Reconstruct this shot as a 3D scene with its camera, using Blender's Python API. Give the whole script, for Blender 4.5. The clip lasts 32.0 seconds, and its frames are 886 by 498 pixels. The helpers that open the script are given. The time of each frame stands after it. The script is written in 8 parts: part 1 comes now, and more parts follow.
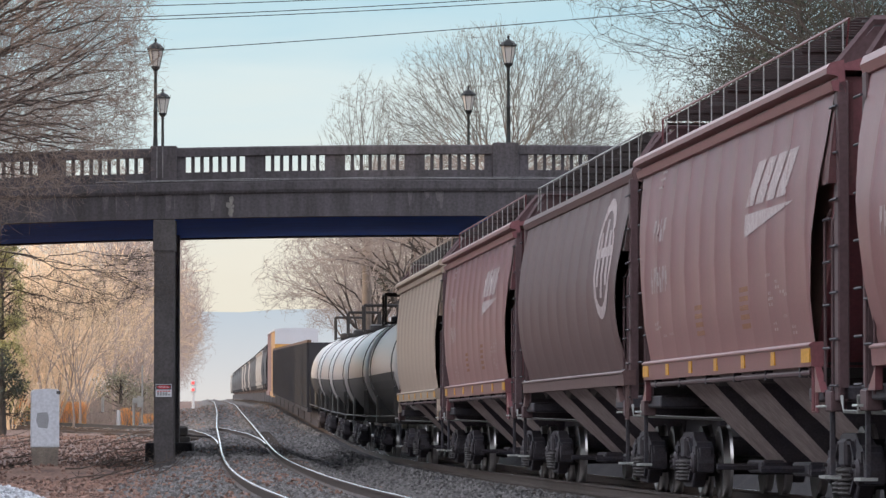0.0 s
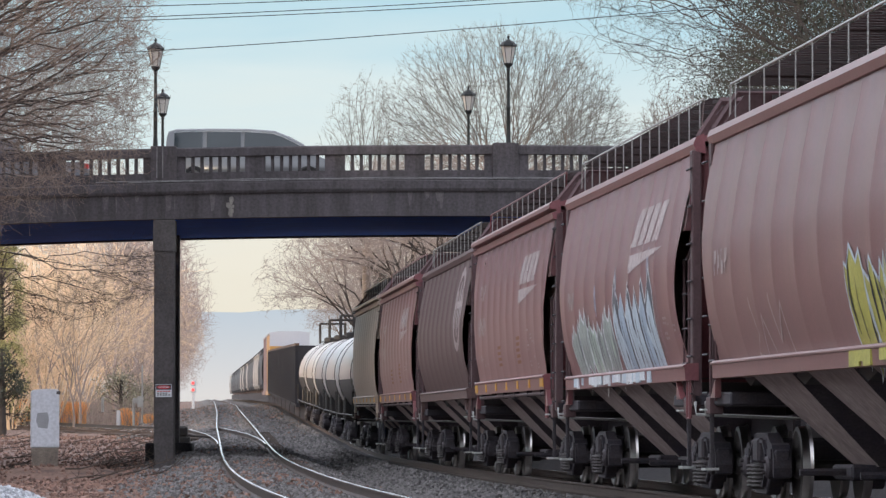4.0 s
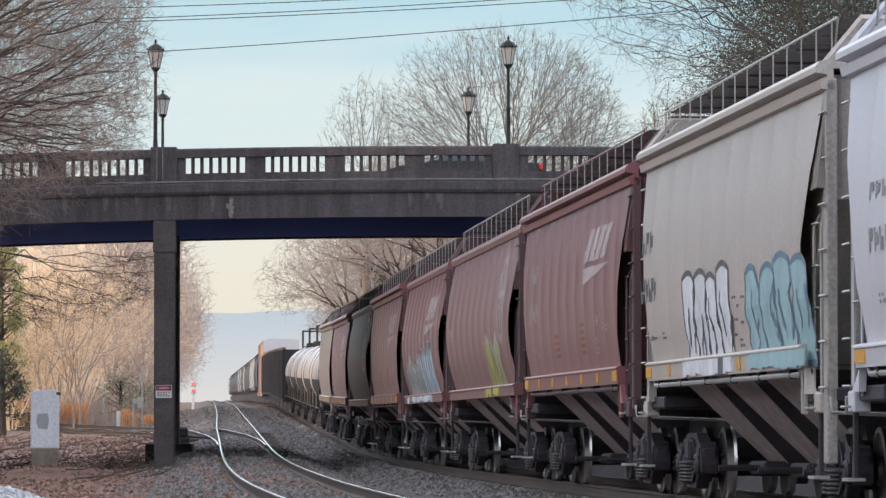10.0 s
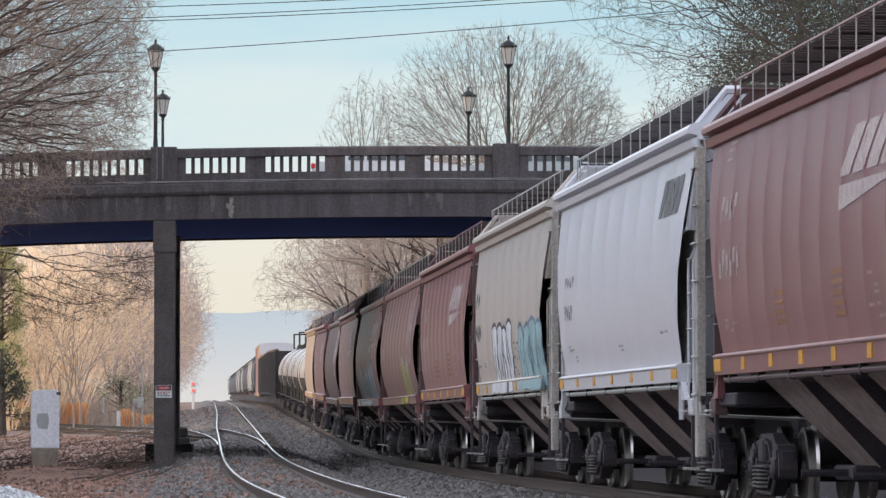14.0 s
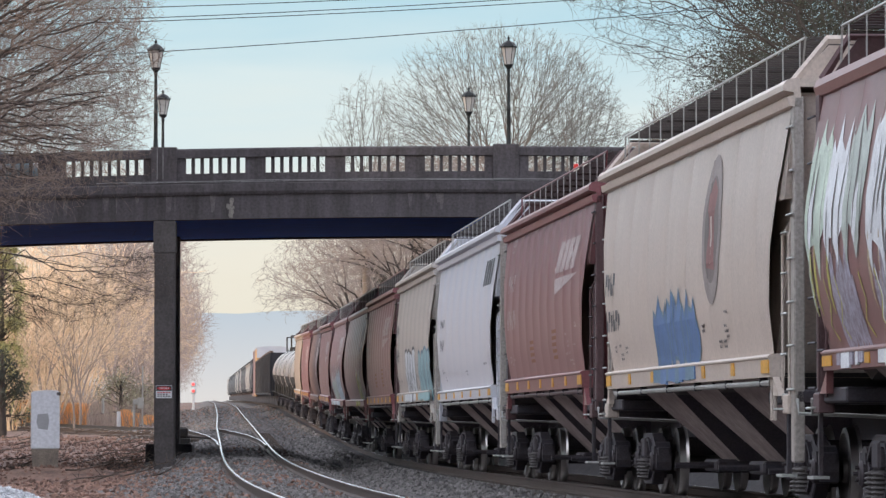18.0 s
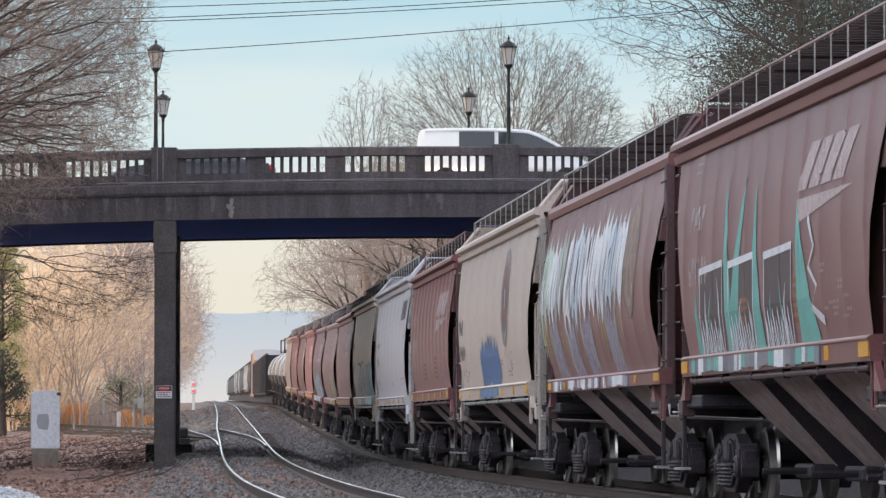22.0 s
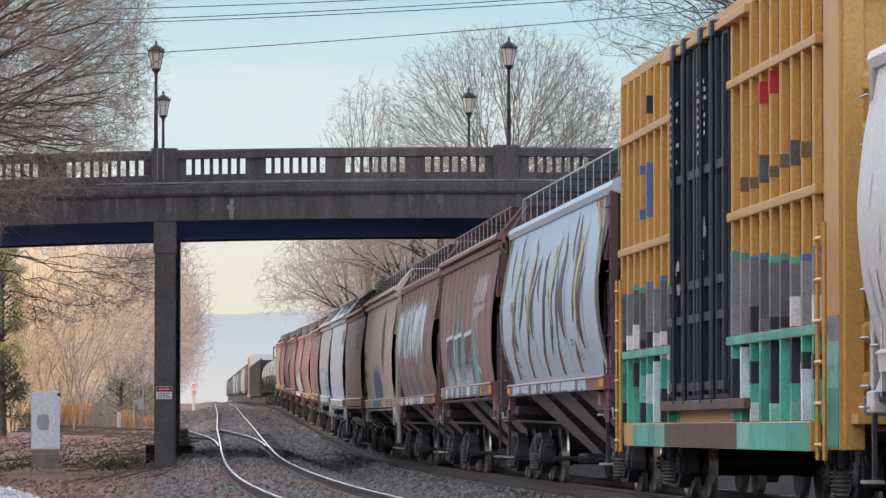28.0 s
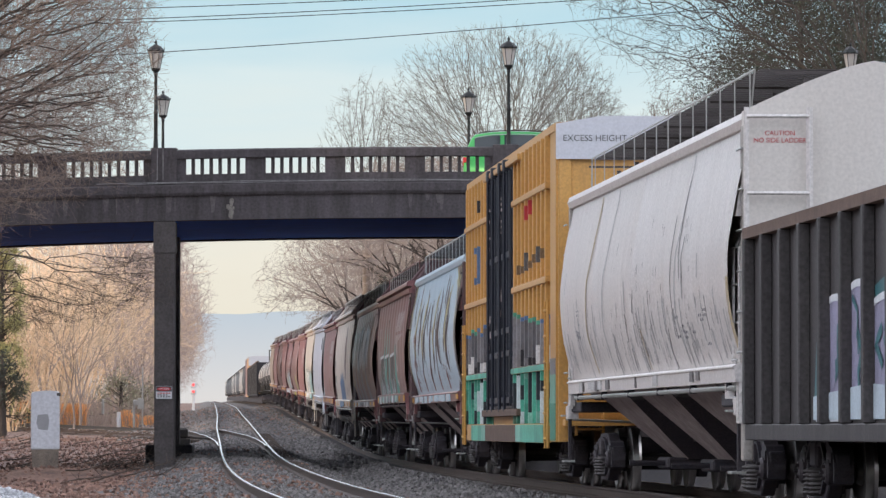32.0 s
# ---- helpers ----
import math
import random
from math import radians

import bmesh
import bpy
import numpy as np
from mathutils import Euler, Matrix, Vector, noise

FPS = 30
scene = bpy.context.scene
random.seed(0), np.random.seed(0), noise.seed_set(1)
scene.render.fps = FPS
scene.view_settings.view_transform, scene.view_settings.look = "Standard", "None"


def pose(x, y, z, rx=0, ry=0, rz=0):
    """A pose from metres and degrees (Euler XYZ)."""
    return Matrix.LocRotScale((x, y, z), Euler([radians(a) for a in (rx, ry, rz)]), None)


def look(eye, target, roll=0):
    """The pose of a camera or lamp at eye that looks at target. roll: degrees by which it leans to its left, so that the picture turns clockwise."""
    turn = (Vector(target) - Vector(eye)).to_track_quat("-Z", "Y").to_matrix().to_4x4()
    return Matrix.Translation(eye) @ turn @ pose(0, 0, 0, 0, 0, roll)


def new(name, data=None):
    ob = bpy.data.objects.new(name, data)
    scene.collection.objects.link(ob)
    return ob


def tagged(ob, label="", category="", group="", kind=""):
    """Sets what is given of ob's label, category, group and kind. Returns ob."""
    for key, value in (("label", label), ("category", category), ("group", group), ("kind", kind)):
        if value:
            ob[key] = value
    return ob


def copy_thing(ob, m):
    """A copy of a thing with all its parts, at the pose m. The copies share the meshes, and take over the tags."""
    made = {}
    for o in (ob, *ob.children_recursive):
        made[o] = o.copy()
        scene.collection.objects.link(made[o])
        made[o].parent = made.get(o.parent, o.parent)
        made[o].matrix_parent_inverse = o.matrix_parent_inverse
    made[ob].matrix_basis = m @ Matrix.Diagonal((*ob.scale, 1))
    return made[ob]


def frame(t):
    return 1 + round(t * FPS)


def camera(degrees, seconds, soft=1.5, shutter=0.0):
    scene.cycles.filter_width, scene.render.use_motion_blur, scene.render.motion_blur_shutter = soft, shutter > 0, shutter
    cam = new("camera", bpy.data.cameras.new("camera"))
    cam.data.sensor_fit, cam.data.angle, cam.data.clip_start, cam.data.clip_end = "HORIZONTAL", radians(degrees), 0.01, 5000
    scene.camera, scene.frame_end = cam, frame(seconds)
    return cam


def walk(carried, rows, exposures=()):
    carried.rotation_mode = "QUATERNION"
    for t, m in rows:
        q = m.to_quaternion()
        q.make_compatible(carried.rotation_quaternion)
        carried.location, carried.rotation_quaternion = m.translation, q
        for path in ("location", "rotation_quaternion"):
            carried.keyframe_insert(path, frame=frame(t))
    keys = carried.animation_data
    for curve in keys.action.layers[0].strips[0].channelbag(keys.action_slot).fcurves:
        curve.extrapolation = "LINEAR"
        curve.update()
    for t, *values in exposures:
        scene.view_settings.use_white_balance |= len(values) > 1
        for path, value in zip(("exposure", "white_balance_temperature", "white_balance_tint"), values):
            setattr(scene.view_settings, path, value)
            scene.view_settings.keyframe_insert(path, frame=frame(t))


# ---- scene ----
# ---- camera: long lens, nearly still ----
FOV = 10.664
EYE_Z = 0.9
TILT = 2.161
PX = 0.00682
cam = camera(FOV, 32.0, soft=1.4)
walk(cam, [(t, pose(0, 0, EYE_Z, 90 + TILT + dy * PX, 0, dx * PX))
           for t, dy, dx in [(0, -1.8, 0), (3, -1.6, 0), (6, -1.0, 0), (9, 0.3, 0), (12, -0.6, 0), (16, 0.4, 0.3),
                             (20, 0.6, 0.5), (24, 1.2, 0.6), (28, 2.0, 0.8), (32, 1.6, 0.5)]])

# ---- light ----
world = bpy.data.worlds.new("world")
scene.world = world
world.use_nodes = True
SUN_EL, SUN_AZ = 8.0, -110.0      # azimuth from the line of sight, to the right
wn, wl = world.node_tree.nodes, world.node_tree.links
wn.clear()
w_out = wn.new("ShaderNodeOutputWorld")
w_bg = wn.new("ShaderNodeBackground")
w_sky = wn.new("ShaderNodeTexSky")
w_sky.sky_type = "NISHITA"
w_sky.sun_disc = False
w_sky.sun_elevation = radians(SUN_EL)
w_sky.sun_rotation = radians(SUN_AZ)
w_sky.dust_density = 2.0
w_sky.air_density = 1.2
w_co = wn.new("ShaderNodeTexCoord")
w_sep = wn.new("ShaderNodeSeparateXYZ")
wl.new(w_co.outputs["Generated"], w_sep.inputs[0])
# thin high cloud, in long streaks, over the clear sky
w_map = wn.new("ShaderNodeMapping")
w_map.inputs["Scale"].default_value = (9, 9, 60)
w_map.inputs["Rotation"].default_value = (0, radians(8), 0)
wl.new(w_co.outputs["Generated"], w_map.inputs[0])
w_noise = wn.new("ShaderNodeTexNoise")
w_noise.inputs["Scale"].default_value = 1.0
w_noise.inputs["Detail"].default_value = 5
wl.new(w_map.outputs[0], w_noise.inputs["Vector"])
w_low = wn.new("ShaderNodeValToRGB")
w_low.color_ramp.elements[0].position = 0.0
w_low.color_ramp.elements[0].color = (6.6, 6.1, 5.0, 1)
w_low.color_ramp.elements[1].position = 0.5
w_low.color_ramp.elements[1].color = (15.5, 16.3, 19.0, 1)
for p, c in ((0.17, (5.0, 6.8, 8.0, 1)), (0.22, (19.0, 19.8, 22.4, 1)), (0.035, (6.9, 6.6, 5.7, 1)), (0.065, (5.8, 6.7, 6.8, 1)), (0.095, (3.5, 5.6, 6.6, 1))):
    e = w_low.color_ramp.elements.new(p)
    e.color = c
w_add = wn.new("ShaderNodeMath")
w_add.operation = "MULTIPLY_ADD"
w_add.inputs[1].default_value = -0.05
wl.new(w_noise.outputs["Fac"], w_add.inputs[0])
w_off = wn.new("ShaderNodeMath")
w_off.operation = "ADD"
w_off.inputs[1].default_value = 0.025
wl.new(w_sep.outputs["Z"], w_off.inputs[0])
wl.new(w_off.outputs[0], w_add.inputs[2])
wl.new(w_add.outputs[0], w_low.inputs["Fac"])
w_fade = wn.new("ShaderNodeMapRange")
w_fade.inputs["From Min"].default_value = 0.1
w_fade.inputs["From Max"].default_value = 0.9
w_fade.inputs["To Min"].default_value = 1.0
w_fade.inputs["To Max"].default_value = 0.6
wl.new(w_sep.outputs["Z"], w_fade.inputs["Value"])
w_mix = wn.new("ShaderNodeMix")
w_mix.data_type = "RGBA"
wl.new(w_fade.outputs[0], w_mix.inputs["Factor"])
wl.new(w_sky.outputs[0], w_mix.inputs[6])
wl.new(w_low.outputs[0], w_mix.inputs[7])
wl.new(w_mix.outputs[2], w_bg.inputs["Color"])
w_bg.inputs["Strength"].default_value = 0.125
wl.new(w_bg.outputs[0], w_out.inputs[0])
sun = new("sun", bpy.data.lights.new("sun", "SUN"))
sun.data.energy = 3.1
sun.data.angle = radians(0.8)
sun.data.color = (1.0, 0.78, 0.54)
a = radians(SUN_AZ)
sun_dir = Vector((math.sin(a) * math.cos(radians(SUN_EL)), math.cos(a) * math.cos(radians(SUN_EL)), math.sin(radians(SUN_EL))))
sun.matrix_world = look(sun_dir * 300, (0, 0, 0))
scene.view_settings.exposure = 0.0


# ---- materials ----
def mat(name, color, rough=0.7, metal=0.0, vary=0.25, scale=3.0, fine=40.0, bump=0.1, tint=None, streak=False, jitter=0.0, island=0.0):
    """A painted or natural surface: two sizes of mottling towards tint, fine relief, optional vertical streaks of dirt."""
    m = bpy.data.materials.new(name)
    m.use_nodes = True
    n, l = m.node_tree.nodes, m.node_tree.links
    b = n["Principled BSDF"]
    b.inputs["Roughness"].default_value = rough
    b.inputs["Metallic"].default_value = metal
    co = n.new("ShaderNodeTexCoord")
    big = n.new("ShaderNodeTexNoise")
    big.inputs["Scale"].default_value = scale
    big.inputs["Detail"].default_value = 6
    big.inputs["Roughness"].default_value = 0.65
    src = co.outputs["Object"]
    if streak:
        mp = n.new("ShaderNodeMapping")
        mp.inputs["Scale"].default_value = (4.0, 4.0, 0.35)
        l.new(src, mp.inputs[0])
        l.new(mp.outputs[0], big.inputs["Vector"])
    else:
        l.new(src, big.inputs["Vector"])
    small = n.new("ShaderNodeTexNoise")
    small.inputs["Scale"].default_value = fine
    small.inputs["Detail"].default_value = 4
    l.new(src, small.inputs["Vector"])
    ramp = n.new("ShaderNodeMapRange")
    ramp.inputs["From Min"].default_value = 0.35
    ramp.inputs["From Max"].default_value = 0.75
    l.new(big.outputs["Fac"], ramp.inputs["Value"])
    tint = tint or [c * 0.45 for c in color]
    mx = n.new("ShaderNodeMix")
    mx.data_type = "RGBA"
    mx.inputs[6].default_value = (*color, 1)
    mx.inputs[7].default_value = (*tint, 1)
    fm = n.new("ShaderNodeMath")
    fm.operation = "MULTIPLY"
    fm.inputs[1].default_value = min(1.0, vary * 2)
    l.new(ramp.outputs[0], fm.inputs[0])
    l.new(fm.outputs[0], mx.inputs["Factor"])
    hs = n.new("ShaderNodeHueSaturation")
    l.new(mx.outputs[2], hs.inputs["Color"])
    v = n.new("ShaderNodeMapRange")
    v.inputs["From Min"].default_value, v.inputs["From Max"].default_value = 0.3, 0.7
    v.inputs["To Min"].default_value, v.inputs["To Max"].default_value = 1 - vary * 0.6, 1 + vary * 0.6
    l.new(small.outputs["Fac"], v.inputs["Value"])
    val = v.outputs[0]
    for amount, out in ((jitter, "o"), (island, "i")):
        if amount:
            r = n.new("ShaderNodeObjectInfo").outputs["Random"] if out == "o" else n.new("ShaderNodeNewGeometry").outputs["Random Per Island"]
            k = n.new("ShaderNodeMapRange")
            k.inputs["To Min"].default_value, k.inputs["To Max"].default_value = 1 - amount, 1 + amount
            l.new(r, k.inputs["Value"])
            p = n.new("ShaderNodeMath")
            p.operation = "MULTIPLY"
            l.new(val, p.inputs[0])
            l.new(k.outputs[0], p.inputs[1])
            val = p.outputs[0]
    l.new(val, hs.inputs["Value"])
    l.new(hs.outputs[0], b.inputs["Base Color"])
    if bump:
        bp = n.new("ShaderNodeBump")
        bp.inputs["Strength"].default_value = bump
        bp.inputs["Distance"].default_value = 0.02
        l.new(small.outputs["Fac"], bp.inputs["Height"])
        l.new(bp.outputs[0], b.inputs["Normal"])
    return m


def glow(name, color, strength):
    m = bpy.data.materials.new(name)
    m.use_nodes = True
    b = m.node_tree.nodes["Principled BSDF"]
    b.inputs["Base Color"].default_value = (*color, 1)
    b.inputs["Emission Color"].default_value = (*color, 1)
    b.inputs["Emission Strength"].default_value = strength
    return m


M_GROUND = mat("dirt", (0.235, 0.138, 0.102), 0.95, scale=1.3, fine=14, vary=0.5, bump=0.6, tint=(0.05, 0.032, 0.024))
M_GRAVEL = mat("gravel", (0.145, 0.132, 0.126), 0.95, scale=0.45, fine=11, vary=0.6, bump=0.9, tint=(0.055, 0.047, 0.043))
M_BEDSHADE = mat("shaded_ballast", (0.026, 0.023, 0.027), 0.9, scale=0.8, fine=12, vary=0.5, bump=0.9, tint=(0.05, 0.042, 0.04))
M_STONE = mat("ballast_stone", (0.18, 0.168, 0.162), 0.9, scale=8, vary=0.3, island=0.5, bump=0.3)
M_CLOD = mat("leaf_litter", (0.23, 0.138, 0.105), 0.95, scale=5, vary=0.3, island=0.6, bump=0.2)
M_PALE_STONE = mat("pale_stone", (0.55, 0.56, 0.58), 0.9, scale=8, vary=0.3, island=0.35, bump=0.3)
M_RAIL = mat("rail_rust", (0.075, 0.05, 0.04), 0.7, 0.3, scale=5, vary=0.35)
M_RAILTOP = mat("rail_head", (0.62, 0.60, 0.58), 0.22, 1.0, scale=2, vary=0.1, bump=0)
M_TIE = mat("sleeper_wood", (0.085, 0.065, 0.052), 0.9, scale=6, vary=0.4, jitter=0.3)
M_CONC = mat("bridge_concrete", (0.092, 0.081, 0.087), 0.9, scale=0.9, fine=14, vary=0.4, bump=0.3, tint=(0.028, 0.024, 0.023), streak=True)
M_CONC2 = mat("column_concrete", (0.090, 0.080, 0.079), 0.9, scale=1.2, fine=14, vary=0.35, bump=0.3, tint=(0.035, 0.03, 0.028))
M_SPALL = mat("broken_concrete", (0.27, 0.25, 0.225), 0.95, scale=6, vary=0.4, bump=0.8)
M_DARKRUN = mat("dark_stain", (0.03, 0.027, 0.028), 0.9, scale=5, fine=20, vary=0.5)
M_LIME = mat("lime_stain", (0.135, 0.122, 0.12), 0.9, scale=5, fine=20, vary=0.5, tint=(0.085, 0.075, 0.08))
M_CONDUIT = mat("conduit", (0.27, 0.265, 0.265), 0.6, scale=3, vary=0.5, tint=(0.10, 0.09, 0.09))
M_UNDER = mat("soffit_blue_shade", (0.015, 0.13, 0.62), 0.9, scale=1, vary=0.3)
M_IRON = mat("cast_iron", (0.022, 0.024, 0.024), 0.5, 0.5, vary=0.2)
M_ASPHALT = mat("asphalt", (0.05, 0.05, 0.05), 0.9, vary=0.3)
M_BARK = mat("bark", (0.075, 0.06, 0.052), 0.95, scale=2, vary=0.35, bump=0.4)
M_BARK_PALE = mat("pale_bark", (0.21, 0.165, 0.135), 0.95, scale=2, vary=0.35, bump=0.3)
M_TWIG = mat("twig", (0.17, 0.125, 0.10), 0.95, scale=0.5, fine=5, vary=0.4, bump=0)
M_TWIG_HAZE = mat("greyish_twig", (0.35, 0.285, 0.25), 0.95, scale=0.5, fine=5, vary=0.3, bump=0)
M_TWIG_TAN = mat("tan_twig", (0.285, 0.212, 0.172), 0.95, scale=0.5, fine=5, vary=0.4, bump=0)
M_TWIG_PALE = mat("pale_twig", (0.225, 0.217, 0.195), 0.95, scale=0.4, fine=4, vary=0.35, bump=0)
M_TWIG_GOLD = mat("golden_twig", (0.80, 0.60, 0.41), 0.95, scale=0.25, fine=3, vary=0.35, bump=0, tint=(0.52, 0.39, 0.24), jitter=0.2)
M_TWIG_RED = mat("russet_twig", (0.46, 0.365, 0.325), 0.95, scale=0.3, fine=4, vary=0.35, bump=0)
M_SHRUB = mat("shrub_leaf", (0.30, 0.28, 0.19), 0.7, scale=1, fine=8, vary=0.4, bump=0, island=0.5)
M_IVY = mat("ivy_leaf", (0.50, 0.46, 0.20), 0.6, scale=1, fine=8, vary=0.4, bump=0, island=0.5)
M_LEAF = mat("evergreen_leaf", (0.055, 0.063, 0.042), 0.6, scale=1, fine=8, vary=0.4, bump=0, island=0.5)
M_GRASS = mat("dry_grass", (0.85, 0.44, 0.18), 0.9, scale=2, vary=0.3, bump=0, island=0.3)
M_WHITE = mat("white_paint", (0.62, 0.63, 0.65), 0.6, scale=2, vary=0.12, tint=(0.42, 0.42, 0.43))
M_WIRE = mat("cable", (0.02, 0.02, 0.022), 0.6, vary=0.1, bump=0)
M_HILL = glow("far_hill_painted_haze", (0.56, 0.63, 0.68), 1.0)
# haze is painted into the hill's glow, paler towards its foot
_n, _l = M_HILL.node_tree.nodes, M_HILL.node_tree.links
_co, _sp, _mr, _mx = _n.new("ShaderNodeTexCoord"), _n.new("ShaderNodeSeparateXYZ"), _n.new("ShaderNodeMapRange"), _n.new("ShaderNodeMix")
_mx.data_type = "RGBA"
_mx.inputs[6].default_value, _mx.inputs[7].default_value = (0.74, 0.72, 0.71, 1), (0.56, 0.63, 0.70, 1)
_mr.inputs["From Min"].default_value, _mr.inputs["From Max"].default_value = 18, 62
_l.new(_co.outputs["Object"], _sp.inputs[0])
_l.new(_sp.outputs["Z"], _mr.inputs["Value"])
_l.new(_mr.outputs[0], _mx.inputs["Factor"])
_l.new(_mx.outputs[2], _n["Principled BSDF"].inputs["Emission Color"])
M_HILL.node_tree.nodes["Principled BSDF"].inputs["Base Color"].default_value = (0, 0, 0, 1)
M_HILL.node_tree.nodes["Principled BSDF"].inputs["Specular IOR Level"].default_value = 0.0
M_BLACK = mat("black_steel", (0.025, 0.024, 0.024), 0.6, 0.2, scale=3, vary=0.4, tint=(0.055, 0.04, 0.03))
M_TRUCK = mat("truck_iron", (0.036, 0.033, 0.043), 0.65, 0.2, scale=4, vary=0.5, tint=(0.055, 0.041, 0.042))
M_WHEEL = mat("wheel_steel", (0.09, 0.08, 0.075), 0.5, 0.6, scale=5, vary=0.3)
M_SPRING = mat("spring_steel", (0.09, 0.08, 0.078), 0.6, 0.3, scale=5, vary=0.3)
M_TREAD = mat("wheel_tread", (0.42, 0.40, 0.39), 0.28, 1.0, vary=0.1, bump=0)
M_AMBER = mat("amber_reflector", (0.72, 0.36, 0.03), 0.4, vary=0.25, scale=9)
M_DECALW = mat("white_lettering", (0.47, 0.40, 0.385), 0.6, scale=7, vary=0.35, tint=(0.27, 0.16, 0.15))
M_DECALK = mat("dark_lettering", (0.06, 0.06, 0.065), 0.6, scale=6, vary=0.3, tint=(0.2, 0.2, 0.2))


# ---- small mesh tools ----
def box(bm, x0, x1, y0, y1, z0, z1):
    v = [bm.verts.new(p) for p in ((x0, y0, z0), (x1, y0, z0), (x1, y1, z0), (x0, y1, z0), (x0, y0, z1), (x1, y0, z1), (x1, y1, z1), (x0, y1, z1))]
    for f in ((3, 2, 1, 0), (4, 5, 6, 7), (0, 1, 5, 4), (1, 2, 6, 5), (2, 3, 7, 6), (3, 0, 4, 7)):
        bm.faces.new([v[i] for i in f])
    return v


def boxm(x0, x1, y0, y1, z0, z1, bevel=0.0):
    bm = bmesh.new()
    box(bm, x0, x1, y0, y1, z0, z1)
    if bevel:
        bmesh.ops.bevel(bm, geom=bm.edges[:], offset=bevel, segments=1, affect="EDGES")
    return bm


def tube(bm, a, b, r0, r1=None, n=6):
    a, b = Vector(a), Vector(b)
    r1 = r0 if r1 is None else r1
    d = (b - a).normalized()
    u = d.orthogonal().normalized()
    w = d.cross(u)
    ra, rb = [], []
    for i in range(n):
        k = 2 * math.pi * i / n
        o = u * math.cos(k) + w * math.sin(k)
        ra.append(bm.verts.new(a + o * r0))
        rb.append(bm.verts.new(b + o * r1))
    for i in range(n):
        j = (i + 1) % n
        bm.faces.new((ra[i], ra[j], rb[j], rb[i]))
    bm.faces.new(ra[::-1])
    bm.faces.new(rb)


def pipe(points, r, n=6):
    """One bent rod through the points."""
    bm = bmesh.new()
    pts = [Vector(p) for p in points]
    rings, u = [], None
    for i, p in enumerate(pts):
        d = (pts[min(i + 1, len(pts) - 1)] - pts[max(i - 1, 0)]).normalized()
        u = d.orthogonal() if u is None else u - d * u.dot(d)
        if u.length < 1e-3:
            u = d.orthogonal()
        u = u.normalized()
        w = d.cross(u)
        rings.append([bm.verts.new(p + (u * math.cos(2 * math.pi * k / n) + w * math.sin(2 * math.pi * k / n)) * r) for k in range(n)])
    for a, b in zip(rings, rings[1:]):
        for k in range(n):
            j = (k + 1) % n
            bm.faces.new((a[k], a[j], b[j], b[k]))
    bm.faces.new(rings[0][::-1])
    bm.faces.new(rings[-1])
    return bm


def prism(bm, outline, axis, lo, hi):
    """An outline of (u, v) pushed from lo to hi along axis; u and v are the other two axes in order."""
    def at(u, v, k):
        return {"x": (k, u, v), "y": (u, k, v), "z": (u, v, k)}[axis]
    a = [bm.verts.new(at(u, v, lo)) for u, v in outline]
    b = [bm.verts.new(at(u, v, hi)) for u, v in outline]
    n = len(a)
    for i in range(n):
        j = (i + 1) % n
        bm.faces.new((a[i], a[j], b[j], b[i]))
    bm.faces.new(a[::-1])
    bm.faces.new(b)


def lathe(bm, profile, centre=(0, 0, 0), axis="z", n=16):
    """profile: (radius, along) pairs."""
    rings = []
    c = Vector(centre)
    for r, h in profile:
        ring = []
        for i in range(n):
            k = 2 * math.pi * i / n
            p = {"z": (r * math.cos(k), r * math.sin(k), h), "x": (h, r * math.cos(k), r * math.sin(k)), "y": (r * math.sin(k), h, r * math.cos(k))}[axis]
            ring.append(bm.verts.new(c + Vector(p)))
        rings.append(ring)
    for p, q in zip(rings, rings[1:]):
        for i in range(n):
            j = (i + 1) % n
            bm.faces.new((p[i], p[j], q[j], q[i]))
    bm.faces.new(rings[0][::-1])
    bm.faces.new(rings[-1])


def to_mesh(name, bm, material, smooth=False):
    bmesh.ops.recalc_face_normals(bm, faces=bm.faces[:])
    me = bpy.data.meshes.new(name)
    bm.to_mesh(me)
    bm.free()
    for m in material if isinstance(material, (list, tuple)) else [material]:
        me.materials.append(m)
    if smooth:
        me.shade_smooth()
    return me


def part(name, bm, material, parent, label="", at=None, smooth=False):
    """One mesh object under a thing or a part. bm: a bmesh, or a mesh to share."""
    me = bm if isinstance(bm, bpy.types.Mesh) else to_mesh(name, bm, material, smooth)
    ob = new(name, me)
    ob.parent = parent
    if at is not None:
        ob.matrix_basis = at
    if label:
        ob["label"] = label
    if name in ("lettering", "data_panel", "faded_panel", "stain", "notice"):
        ob["kind"] = "stuff"
    return ob


def empty(name, m, label, category, group="", kind=""):
    e = new(name)
    e.empty_display_size = 0.2
    e.matrix_world = m
    return tagged(e, label, category, group, kind)


def solid(name, bm, material, label, category="", group="", kind="", m=None, smooth=False):
    ob = new(name, to_mesh(name, bm, material, smooth))
    if m is not None:
        ob.matrix_world = m
    return tagged(ob, label, category, group, kind)


